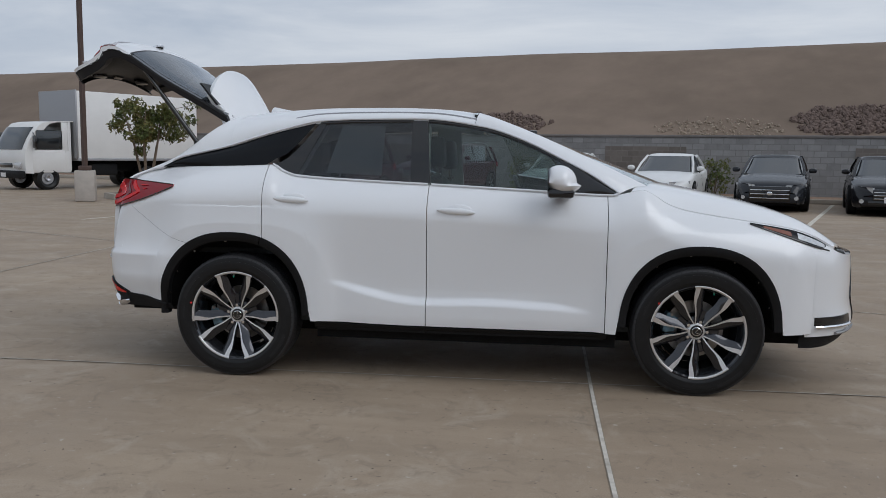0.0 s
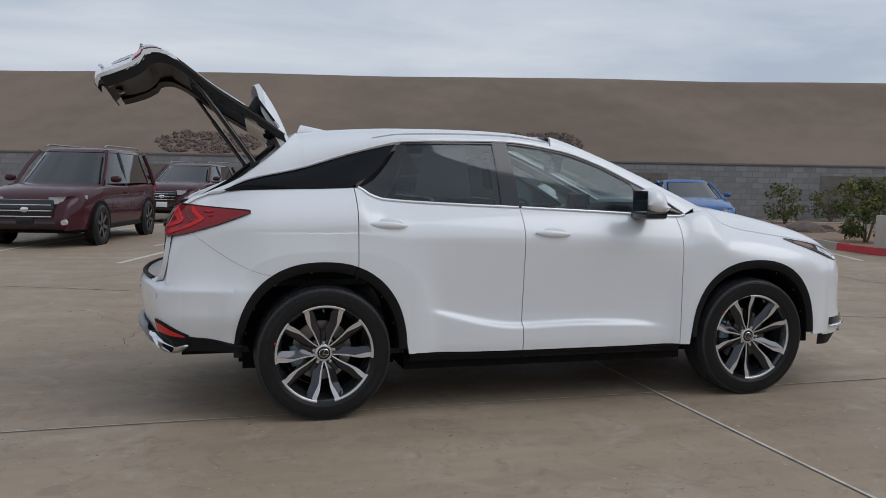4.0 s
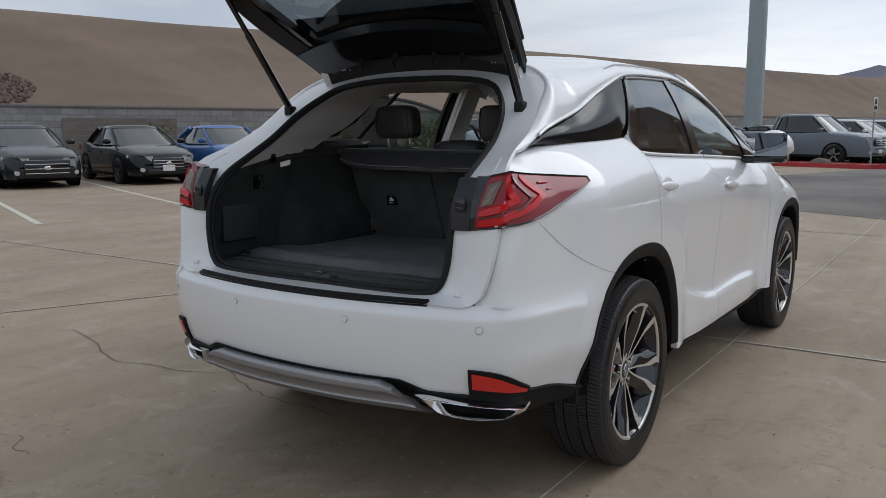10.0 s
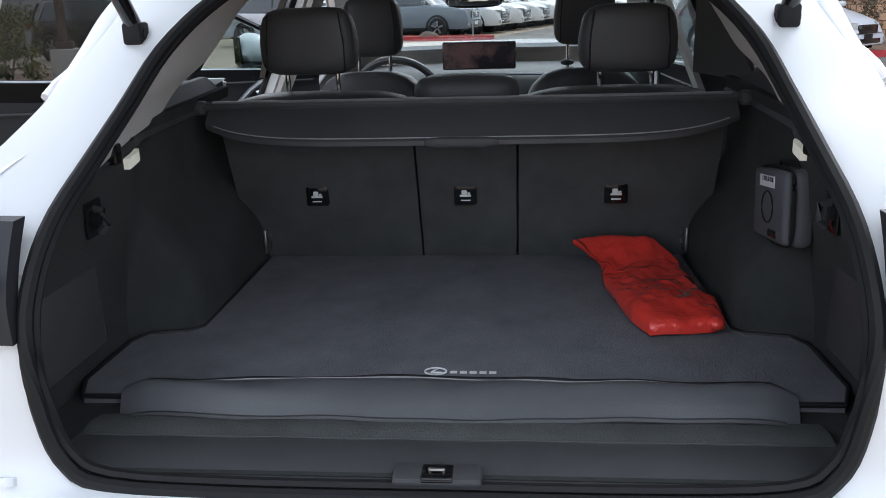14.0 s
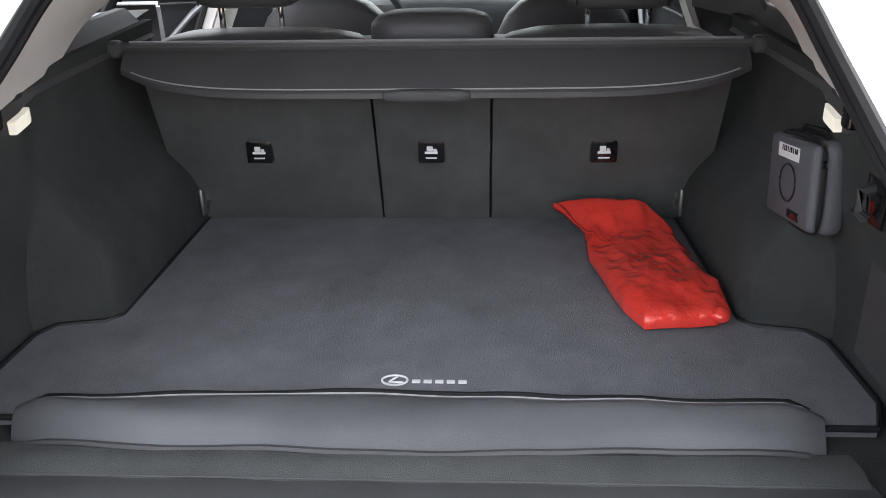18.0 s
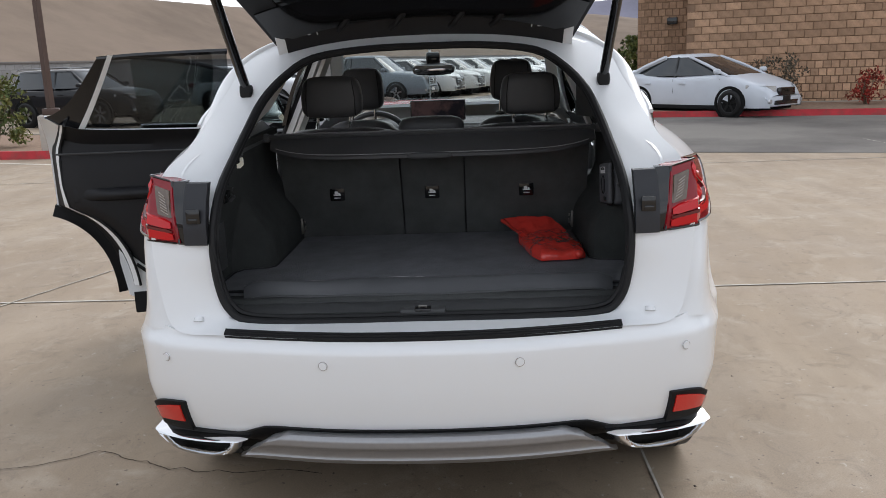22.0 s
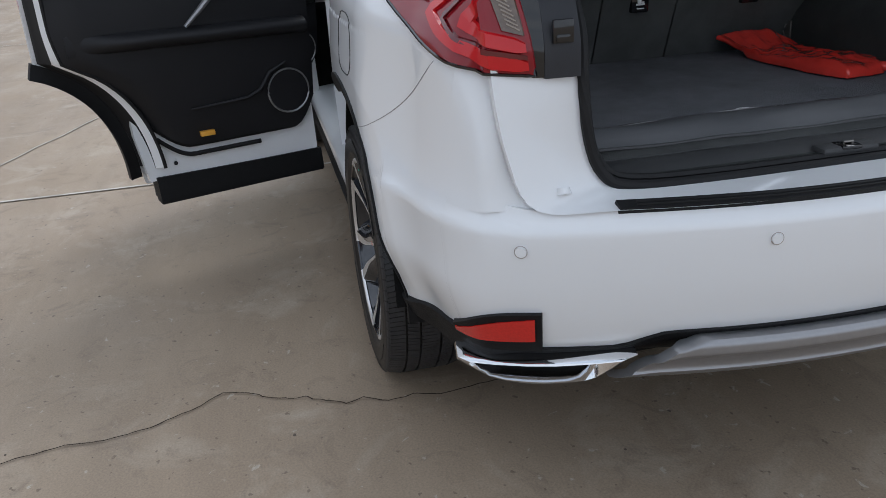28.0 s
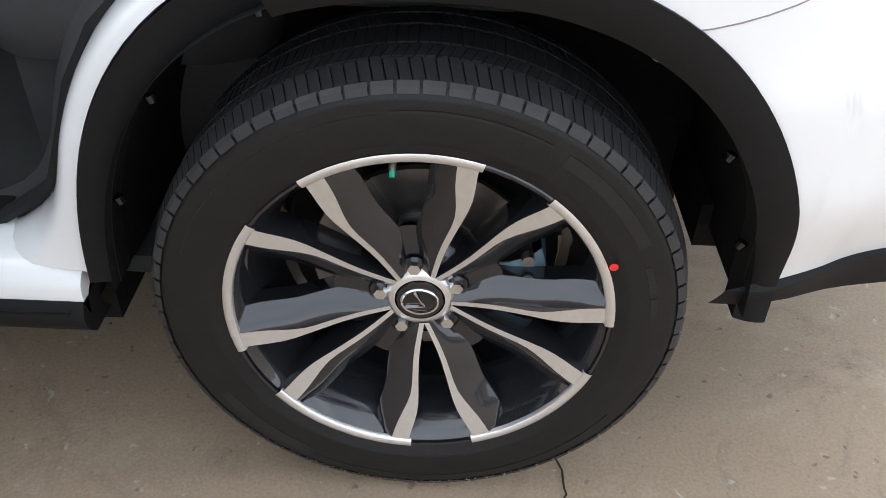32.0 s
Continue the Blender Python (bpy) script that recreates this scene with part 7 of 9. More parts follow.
def island_material(src, amount):
    """The same surface with a shade of its own for each joined block."""
    m = src.copy()
    nt = m.node_tree
    b = nt.nodes["Principled BSDF"]
    link = b.inputs["Base Color"].links[0]
    geo = nt.nodes.new("ShaderNodeNewGeometry")
    r = nt.nodes.new("ShaderNodeMapRange")
    r.inputs[3].default_value, r.inputs[4].default_value = 1 - amount, 1 + amount
    nt.links.new(geo.outputs["Random Per Island"], r.inputs[0])
    h = nt.nodes.new("ShaderNodeHueSaturation")
    nt.links.new(r.outputs[0], h.inputs["Value"])
    nt.links.new(link.from_socket, h.inputs["Color"])
    nt.links.new(h.outputs["Color"], b.inputs["Base Color"])
    return m


panels = [(-3.4, -0.6, 0.55, WALL_H - 0.35), (4.6, 8.2, 0.55, WALL_H - 0.35), (13.6, 18.4, 0.55, WALL_H - 0.35), (-12.6, -9.4, 0.55, WALL_H - 0.35), (-22, -18, 0.55, WALL_H - 0.35)]
wb = joined_blocks("block_courses", wall, [(-40, 60, 0.0, WALL_H - 0.04, panels)], 0.40, 0.20, 0.004, island_material(M_BLOCK, 0.13))
wb.matrix_local = Matrix.Translation((0, WALL_V + 0.03, 0))
wb2 = joined_blocks("panel_courses", wall, [(p[0], p[1], p[2], p[3], []) for p in panels], 0.40, 0.20, 0.003, island_material(M_BLOCK_DARK, 0.12))
wb2.matrix_local = Matrix.Translation((0, WALL_V + 0.006, 0))

# gravel bed in front of the wall with its kerb
bed = tagged(part("planting_bed", box_bm(-140, 190, KERB_V + 0.15, WALL_V + 0.03, 0.0, 0.13), M_MULCH, None, smooth=False), "strip of tan gravel along the wall", "planting bed", "", "structure")
kerb = tagged(part("kerb", box_bm(-140, 190, KERB_V, KERB_V + 0.15, 0.0, 0.15, 0.02), M_KERB, None), "worn concrete kerb", "kerb", "", "structure")
for o in (bed, kerb):
    o.matrix_world = Matrix.Rotation(radians(LOT_TURN), 4, "Z")


def flat_poly(name, pts, z, material, label="", category="", kind="structure", base=None):
    """A flat slab over the outline pts; with base it has sides down to that height."""
    bm = bmesh.new()
    top = [bm.verts.new((x, y, z)) for x, y in pts]
    bm.faces.new(top)
    if base is not None:
        low = [bm.verts.new((x, y, base)) for x, y in pts]
        for k in range(len(pts)):
            j = (k + 1) % len(pts)
            bm.faces.new((low[k], low[j], top[j], top[k]))
    bmesh.ops.recalc_face_normals(bm, faces=bm.faces[:])
    ob = part(name, bm, material, None, smooth=False)
    return tagged(ob, label, category, "", kind)


def strip(name, pts, width, z, material, parent=None, thick=0.004):
    """A flat painted or filled line along the points."""
    bm = bmesh.new()
    P = [Vector((p[0], p[1])) for p in pts]
    L, R = [], []
    for i, p in enumerate(P):
        d = (P[min(i + 1, len(P) - 1)] - P[max(i - 1, 0)]).normalized()
        n = Vector((-d.y, d.x))
        w = width[i] if isinstance(width, (list, tuple)) else width
        L.append(bm.verts.new((p.x + n.x * w / 2, p.y + n.y * w / 2, z)))
        R.append(bm.verts.new((p.x - n.x * w / 2, p.y - n.y * w / 2, z)))
    for i in range(len(P) - 1):
        bm.faces.new((R[i], R[i + 1], L[i + 1], L[i]))
    return part(name, bm, material, parent, smooth=False)


M_ASPHALT = mat("drive_asphalt", (0.215, 0.200, 0.182), 0.85, noise_scale=0.5, vary=0.12, second=(0.125, 0.115, 0.107), sec_scale=0.25, bump=0.4, bump_scale=120, spec=0.25)
flat_poly("drive_lane", [lot(10.3, -90)[:2], lot(120, -90)[:2], lot(120, 9.6)[:2], lot(13.0, 9.6)[:2], lot(11.0, 6.5)[:2], lot(10.4, 2.5)[:2]], 0.005, M_ASPHALT, "greyer asphalt drive lane beyond the concrete", "road")
M_JOINT = mat("joint_sealant", (0.56, 0.52, 0.46), 0.8, noise_scale=18, vary=0.2, second=(0.40, 0.36, 0.31), sec_scale=5, sec_lo=0.5, sec_hi=0.62, spec=0.2)
M_CRACK = mat("dark_crack", (0.045, 0.034, 0.026), 0.95, spec=0.05)
M_JEDGE = mat("joint_groove", (0.30, 0.26, 0.21), 0.9, spec=0.1)


def wavy(a, b, n, amp, seed):
    out = []
    d = Vector((b[0] - a[0], b[1] - a[1]))
    nn = Vector((-d.y, d.x)).normalized()
    for i in range(n + 1):
        t = i / n
        o = amp * noise.noise((t * n * 0.37, seed, 0.5))
        out.append((a[0] + d.x * t + nn.x * o, a[1] + d.y * t + nn.y * o))
    return out


joints = tagged(new("pavement_joints"), "pale sealed joints and fine cracks in the concrete", "joints", "", "structure")
for k, (a, b, w) in enumerate((((-40, -0.95), (11, -0.74), 0.009), ((2.12, -14), (2.24, 22), 0.020), ((-24, 14.6), (2.2, 3.02), 0.012), ((2.2, 3.02), (9.5, 0.2), 0.010), ((-40, -6.9), (11, -6.7), 0.012), ((-4.2, -14), (-4.1, 20), 0.014), ((8.4, -14), (8.6, 12), 0.014))):
    pts = wavy(a, b, 80, 0.015, k + 2.0)
    strip("joint_groove", pts, w * 1.35, 0.0032, M_JEDGE, joints)
    strip("joint_seal", pts, w, 0.0055, M_JOINT, joints)
CRACK = [(0.02, 3.05), (-0.03, 2.85), (-0.11, 2.58), (-0.22, 2.38), (-0.30, 2.12), (-0.25, 1.97), (-0.22, 1.83), (-0.23, 1.72), (-0.205, 1.60), (-0.14, 1.48), (-0.08, 1.40), (-0.11, 1.33), (-0.17, 1.24), (-0.185, 1.16), (-0.26, 1.05), (-0.24, 1.0), (-0.28, 0.93), (-0.265, 0.86), (-0.29, 0.78), (-0.27, 0.6), (-0.31, 0.42)]
cp = []
for a, b in zip(CRACK, CRACK[1:]):
    for t in range(6):
        q = t / 6
        x, y = a[0] + (b[0] - a[0]) * q, a[1] + (b[1] - a[1]) * q
        cp.append((x + 0.010 * noise.noise((x * 31, y * 31, 1)), y + 0.010 * noise.noise((x * 31, y * 31, 7))))
strip("crack", cp, [0.0035 + 0.0035 * abs(noise.noise((i * 0.6, 3, 1))) for i in range(len(cp))], 0.0045, M_CRACK, joints)
for a, b, s in (((-1.9, 3.3), (-1.2, 2.2), 3), ((-1.2, 2.2), (-1.35, 1.2), 4), ((-2.6, -2.4), (-1.9, -1.7), 5)):
    c2 = wavy(a, b, 24, 0.10, s)
    strip("crack", c2, 0.003, 0.0045, M_CRACK, joints)

# small chips and spots of dirt lying about
rnd = random.Random(11)
vs, fs = [], []
for _ in range(420):
    x, y = rnd.uniform(-3.2, 4.5), rnd.uniform(-5.0, 4.5)
    r = rnd.uniform(0.002, 0.007) * (1.8 if rnd.random() < 0.06 else 1)
    k = len(vs)
    n = 5
    for i in range(n):
        a = 2 * math.pi * i / n + rnd.random()
        vs.append((x + r * math.cos(a), y + r * math.sin(a) * 0.8, 0.0))
    vs.append((x, y, r * 0.7))
    fs += [(k + i, k + (i + 1) % n, k + n) for i in range(n)]
mesh_ob("grit", vs, fs, mat("grit_stone", (0.13, 0.10, 0.08), 0.9, noise_scale=40, vary=0.4), kind="stuff", label="small dark stones and grit on the concrete", category="grit")

lines = []
for u0 in (-7.1, -4.4, -1.75, 0.92, 3.58, 6.25, 8.75):
    s0 = strip("parking_line", [lot(u0 + 0.07 * (v - 16), v)[:2] for v in (9.9, 14, 18, 22.0)], 0.10, 0.004, M_LINE)
    tagged(s0, "faded pale parking bay line on the concrete", "parking line", "bay lines", "structure")
for u0 in (-9.5, -6.9, -4.2):
    s0 = strip("parking_line", [lot(u0, v)[:2] for v in (6.8, 9, 12.5)], 0.10, 0.004, M_LINE)
    tagged(s0, "faded pale parking bay line on the concrete", "parking line", "bay lines", "structure")


# islands with kerbs
def island(name, uv, label, red_from=None, red_to=None, h=0.15):
    pts = [lot(*p)[:2] for p in uv]
    c = Vector((sum(p[0] for p in pts) / len(pts), sum(p[1] for p in pts) / len(pts)))
    inner = [tuple(c + (Vector(p) - c) * (1 - 0.16 / max(0.4, (Vector(p) - c).length))) for p in pts]
    isl = flat_poly(name, inner, h - 0.03, M_MULCH, label, "planting island", base=0.0)
    for k in range(len(pts)):
        j = (k + 1) % len(pts)
        a, b, c2, d = pts[k], pts[j], inner[j], inner[k]
        bm = bmesh.new()
        lo = [bm.verts.new((*q, 0.0)) for q in (a, b, c2, d)]
        ta, tb = Vector(a).lerp(Vector(d), 0.12), Vector(b).lerp(Vector(c2), 0.12)
        hi = [bm.verts.new((*q, h)) for q in (ta, tb, c2, d)]
        bm.faces.new(hi)
        for q in range(4):
            r2 = (q + 1) % 4
            bm.faces.new((lo[q], lo[r2], hi[r2], hi[q]))
        bmesh.ops.recalc_face_normals(bm, faces=bm.faces[:])
        red = red_from is not None and red_from <= k < red_to
        part("kerb_stone", bm, M_REDKERB if red else M_KERB, isl, "red painted kerb" if red else "", smooth=False)
    return isl


island("planting_island", [(8.95, 22.1), (8.95, 15.0), (8.95, 12.4), (9.1, 11.3), (9.5, 10.7), (10.1, 10.45), (10.8, 10.75), (11.3, 11.6), (11.9, 12.6), (13.0, 14.5), (13.4, 22.1)], "gravel island with red painted kerb at its nose", 2, 9)
island("planting_island", [(-14.6, 12.2), (-13.6, 11.6), (-12.6, 12.0), (-12.2, 14.0), (-12.2, 18.0), (-14.8, 18.0)], "gravel island round a lamp pole and small tree")
island("planting_island", [(25.7, 9.5), (26.3, 9.0), (26.9, 9.5), (26.9, 13.0), (25.7, 13.0)], "small island with red painted kerb among the parked cars", 0, 5)
island("planting_island", [(18.3, 2.2), (18.0, 1.7), (18.0, -8.0), (18.0, -40.0), (21.4, -40.0), (21.4, 0.4), (21.4, 2.2)], "gravel bed with red kerb along the brick building", 1, 3)


# ---------- lamp poles, sign ----------
def lamp_pole(x, y, h, r, label):
    p = thing("lamp_pole", label, "lamp pole", m=pose(x, y, 0))
    part("footing", box_bm(-0.24, 0.24, -0.24, 0.24, 0.0, 0.80, 0.03), M_FOOTING, p, "square concrete footing")
    part("base_cover", box_bm(-0.15, 0.15, -0.15, 0.15, 0.80, 0.92, 0.02), M_BROWN, p)
    part("shaft", tube_bm([(0, 0, 0.85), (0, 0, h)], [r, r * 0.85], 4 if r < 0.2 else 16), M_BROWN, p)
    part("lamp_head", box_bm(-0.55, 0.55, -0.18, 0.18, h, h + 0.16, 0.04), M_BROWN, p)
    return p


lamp_pole(12.45, 7.8, 9.0, 0.075, "brown steel lamp pole on concrete footing in the gravel island").rotation_euler.z = 0.4
lamp_pole(-9.9, 14.6, 9.0, 0.075, "brown square steel lamp pole beside a small tree").rotation_euler.z = 0.4
bp = thing("sign_mast", "tall thick grey steel mast behind the parked cars", "mast", m=pose(37.4, 7.45, 0))
part("mast_tube", tube_bm([(0, 0, 0), (0, 0, 24)], [0.42, 0.36], 24), M_GALV, bp)
part("mast_base", tube_bm([(0, 0, 0), (0, 0, 0.35)], [0.7, 0.7], 16), M_FOOTING, bp)
sg = thing("parking_sign", "small white parking sign on a thin steel post", "sign", m=pose(*lot(26.3, 9.8, 0.12), 0, 0, LOT_TURN))
part("post", cyl_bm((0, 0, 0), (0, 0, 2.3), 0.025, None, 8), M_GALV, sg)
part("sign_plate", box_bm(-0.15, 0.15, -0.035, -0.028, 1.75, 2.25, 0.004), M_WHITE, sg)
part("sign_bar", box_bm(-0.10, 0.10, -0.040, -0.034, 1.85, 1.95), M_GLOSS, sg, smooth=False)
part("sign_bar", box_bm(-0.06, 0.06, -0.040, -0.034, 2.02, 2.18), M_GLOSS, sg, smooth=False)

# ---------- brick building ----------
BU = 21.5
bld = thing("brick_building", "tan split-face block building with smooth band beside the drive", "building", m=Matrix.Rotation(radians(LOT_TURN), 4, "Z"))
part("wall_core", box_bm(BU + 0.05, BU + 14, -42, 0.4, 0.0, 7.6), M_SPLIT_MORTAR, bld, smooth=False)
part("wall_return", box_bm(BU + 1.55, BU + 14, 0.4, 1.9, 0.0, 7.6), M_SPLIT_MORTAR, bld, smooth=False)
part("smooth_band", box_bm(BU - 0.07, BU + 0.06, -42, 0.46, 3.30, 3.52, 0.02), M_SMOOTHBAND, bld, "smooth projecting band course")
part("smooth_band", box_bm(BU - 0.02, BU + 1.6, 0.40, 0.46, 3.30, 3.52, 0.02), M_SMOOTHBAND, bld, "smooth projecting band course")
part("parapet", box_bm(BU - 0.08, BU + 14, -42, 0.5, 7.6, 7.85, 0.02), M_SMOOTHBAND, bld)
part("wall_lamp", box_bm(BU + 1.42, BU + 1.56, 0.75, 1.05, 2.35, 2.55, 0.02), M_GLOSS, bld)
part("security_camera", join_bm(cyl_bm((BU + 1.2, 1.5, 3.45), (BU + 1.55, 1.55, 3.55), 0.05, None, 10), box_bm(BU + 1.45, BU + 1.56, 1.45, 1.65, 3.4, 3.65, 0.01)), M_WHITE, bld)
SPL = island_material(M_SPLIT, 0.20)
up = joined_blocks("block_courses", bld, [(-42, -14.0, 1.2, 3.3, []), (-14.0, 0.4, 2.8, 3.3, [])], 0.40, 0.20, 0.018, SPL, 0.006, 0.014)
lowb = joined_blocks("base_course", bld, [(-42, 0.4, 0.0, 1.2, [])], 0.20, 0.20, 0.016, SPL, 0.006, 0.014)
topb = joined_blocks("upper_courses", bld, [(-26, 0.4, 3.52, 5.2, [])], 0.20, 0.20, 0.016, SPL, 0.006, 0.014)
FACE = Matrix.Translation((BU + 0.05, 0, 0)) @ Matrix.Rotation(radians(-90), 4, "Z") @ Matrix.Diagonal((-1, 1, 1, 1))
for o in (up, lowb, topb):
    o.matrix_local = FACE
ret = joined_blocks("return_course", bld, [(0.4, 1.9, 0.0, 5.2, [])], 0.20, 0.20, 0.016, SPL, 0.006, 0.014)
ret.matrix_local = Matrix.Translation((BU + 1.55, 0, 0)) @ Matrix.Rotation(radians(-90), 4, "Z") @ Matrix.Diagonal((-1, 1, 1, 1))
# single blocks nearest to the drive
blk_mesh = None
rb = random.Random(3)
for row in range(8):
    for k in range(-35, 1):
        v0 = k * 0.40 - (0.2 if row % 2 else 0) + 0.4
        a, b = v0 - 0.4 + 0.007, min(v0, 0.4) - 0.007
        if b - a < 0.36:
            continue
        if blk_mesh is None:
            tmp = part("block", box_bm(-0.022, 0.03, 0.0, 0.386, 0.007, 0.193, 0.008, 1), M_SPLIT, bld, smooth=False)
            blk_mesh = tmp.data
            ob = tmp
        else:
            ob = new("block", blk_mesh)
            ob.parent = bld
        ob.location = (BU + 0.05 + rb.uniform(-0.006, 0.004), a, 1.2 + 0.2 * row)

# ---------- far mountains ----------
mv, mf = [], []
M_AZ = np.linspace(-62, 118, 220)
for i, az in enumerate(M_AZ):
    e = 3.55 + 0.75 * noise.noise((az * 0.11, 0.3, 0)) + 0.45 * noise.noise((az * 0.31, 4.3, 0)) + 0.22 * noise.noise((az * 0.9, 9.1, 0))
    if az > 25:
        e -= (az - 25) * 0.09
    e = max(e, 0.6)
    for j, f in enumerate((0.0, 0.35, 0.7, 1.0)):
        R = 2600 + 500 * f + 120 * noise.noise((az * 0.5, f * 3, 2.0))
        mv.append((R * math.cos(radians(az)), R * math.sin(radians(az)), 1.4 + R * math.tan(radians(e)) * f * (1 - 0.12 * abs(noise.noise((az * 1.4, f * 2, 5))) * (f < 1)) - 5))
for i in range(len(M_AZ) - 1):
    for j in range(3):
        k = i * 4 + j
        mf.append((k, k + 4, k + 5, k + 1))
mesh_ob("backdrop", mv, mf, M_MOUNT, kind="structure", label="far mountains with blue grey haze in their colour", category="mountains", smooth=True)
# lower brown hill beyond the bank's end
def far_hill(u, v):
    x = 95 + 120 * v
    y = 45 - 125 * u
    return (x, y, 9.5 * math.sin(math.pi * min(1, v * 1.1)) * smooth01((1 - u) / 0.55) - 0.2)


part("far_hill", grid_bm(far_hill, 30, 10), M_DIRT)
tagged(bpy.data.objects["far_hill"], "low brown hill beyond the lot", "hill", "", "structure")

# ---------- rock patches on the bank ----------
rock_bm = bmesh.new()
bmesh.ops.create_icosphere(rock_bm, subdivisions=1, radius=1.0)
rock_v = [v.co.copy() for v in rock_bm.verts]
rock_f = [[v.index for v in f.verts] for f in rock_bm.faces]
rock_bm.free()


def on_bank(u, b):
    p = bank_fn((u + 140) / 330, b)
    return Vector(p)


def rock_patch(uc, bc, du, db, n, material, size, label, seed):
    r2 = random.Random(seed)
    vs, fs = [], []
    for _ in range(n):
        a, q = r2.uniform(0, 2 * math.pi), math.sqrt(r2.random())
        wob = 1 + 0.25 * noise.noise((math.cos(a) * 2, math.sin(a) * 2, seed))
        p = on_bank(uc + du * q * math.cos(a) * wob, max(0.02, bc + db * q * math.sin(a) * wob))
        s = size * r2.uniform(0.5, 1.5)
        rot = Euler((r2.random() * 6, r2.random() * 6, r2.random() * 6)).to_matrix()
        k = len(vs)
        for v in rock_v:
            w = rot @ Vector((v.x * s, v.y * s * r2.uniform(0.6, 0.9), v.z * s * 0.55))
            vs.append(p + w + Vector((0, 0, s * 0.2)))
        fs += [[k + i for i in f] for f in rock_f]
    mesh_ob("rock_patch", vs, fs, material, kind="stuff", label=label, category="rocks")


M_RIPRAP = mat("purple_brown_riprap", (0.150, 0.112, 0.096), 0.95, noise_scale=3, vary=0.4, spec=0.15)
M_PALE_STONE = mat("pale_rubble", (0.30, 0.245, 0.19), 0.95, noise_scale=3, vary=0.3, spec=0.15)
rock_patch(4.7, 0.235, 2.3, 0.085, 700, M_RIPRAP, 0.14, "patch of dark purple brown rip-rap stones on the bank", 1)
rock_patch(-12.3, 0.22, 2.9, 0.07, 420, M_RIPRAP, 0.13, "patch of dark rip-rap stones on the bank", 2)
rock_patch(-0.9, 0.19, 3.0, 0.07, 260, M_PALE_STONE, 0.08, "scatter of pale rubble on the bank", 4)


# ---------- plants ----------
M_BARK = mat("grey_bark", (0.16, 0.12, 0.085), 0.9, noise_scale=14, vary=0.3, bump=0.4, bump_scale=40)


def leaf_mat(name, a, b):
    m = mat(name, a, 0.6, spec=0.3)
    return island_material(mat(name + "_base", a, 0.6, spec=0.25, noise_scale=3, vary=0.25, second=b, sec_scale=2.2), 0.35)


LEAF_GREEN = leaf_mat("olive_leaf", (0.075, 0.10, 0.030), (0.15, 0.145, 0.040))
LEAF_TREE = leaf_mat("tree_leaf", (0.080, 0.100, 0.030), (0.17, 0.14, 0.045))
LEAF_RED = leaf_mat("red_leaf", (0.30, 0.035, 0.025), (0.14, 0.05, 0.03))
LEAF_GREY = leaf_mat("grey_leaf", (0.085, 0.075, 0.055), (0.13, 0.10, 0.07))


def leaves(clumps, per, size, seed, boxy=False):
    """Small bent leaves scattered in clumps (x, y, z, radius)."""
    r2 = random.Random(seed)
    vs, fs = [], []
    for cx, cy, cz, rad in clumps:
        for _ in range(per):
            d = Vector((r2.gauss(0, 1), r2.gauss(0, 1), r2.gauss(0, 1)))
            d.normalize()
            p = Vector((cx, cy, cz)) + d * rad * (0.55 + 0.45 * r2.random())
            s = size * r2.uniform(0.6, 1.3)
            rot = Euler((r2.uniform(-1.2, 1.2), r2.uniform(-1.2, 1.2), r2.uniform(0, 6.28))).to_matrix()
            k = len(vs)
            for q in ((-1, 0, 0), (0, -0.42, 0.12), (1, 0, 0), (0, 0.42, 0.12)):
                vs.append(p + rot @ (Vector(q) * s))
            fs += [(k, k + 1, k + 2, k + 3)]
    return vs, fs


def shrub(u, v, w, h, label, material, seed, box=False, name="shrub", z=0.12, leaf=0.05, per=26):
    r2 = random.Random(seed)
    s = thing(name, label, "bush", m=pose(*lot(u, v, z), 0, 0, LOT_TURN))
    cl = []
    n = int(26 * max(1, w * h))
    for _ in range(n):
        if box:
            x, y, zz = r2.uniform(-0.5, 0.5) * w * 0.86, r2.uniform(-0.3, 0.3) * min(w, 1.0), r2.uniform(0.16, 0.90) * h
            rad = 0.15
        else:
            a, q, zz = r2.uniform(0, 6.28), math.sqrt(r2.random()), r2.uniform(0.12, 0.88)
            prof = math.sin(math.pi * min(1, 0.12 + zz * 0.80)) ** 0.6 * (1 + 0.16 * noise.noise((math.cos(a), math.sin(a) + seed, zz * 3)))
            x, y, zz = 0.42 * w * q * prof * math.cos(a), 0.42 * w * q * prof * math.sin(a), zz * h
            rad = 0.13 + 0.05 * r2.random()
        cl.append((x, y, zz, rad))
    vs, fs = leaves(cl, per, leaf, seed)
    part_ob = mesh_ob("foliage", vs, fs, material, s)
    part_ob["kind"] = "stuff"
    for k in range(5):
        a = 2 * math.pi * k / 5
        part("stem", tube_bm([(0.03 * math.cos(a), 0.03 * math.sin(a), 0), (0.12 * w * math.cos(a), 0.12 * w * math.sin(a), h * 0.4), (0.28 * w * math.cos(a + 0.4), 0.28 * w * math.sin(a + 0.4), h * 0.75)], [0.018, 0.013, 0.006], 6), M_BARK, s)
    return s


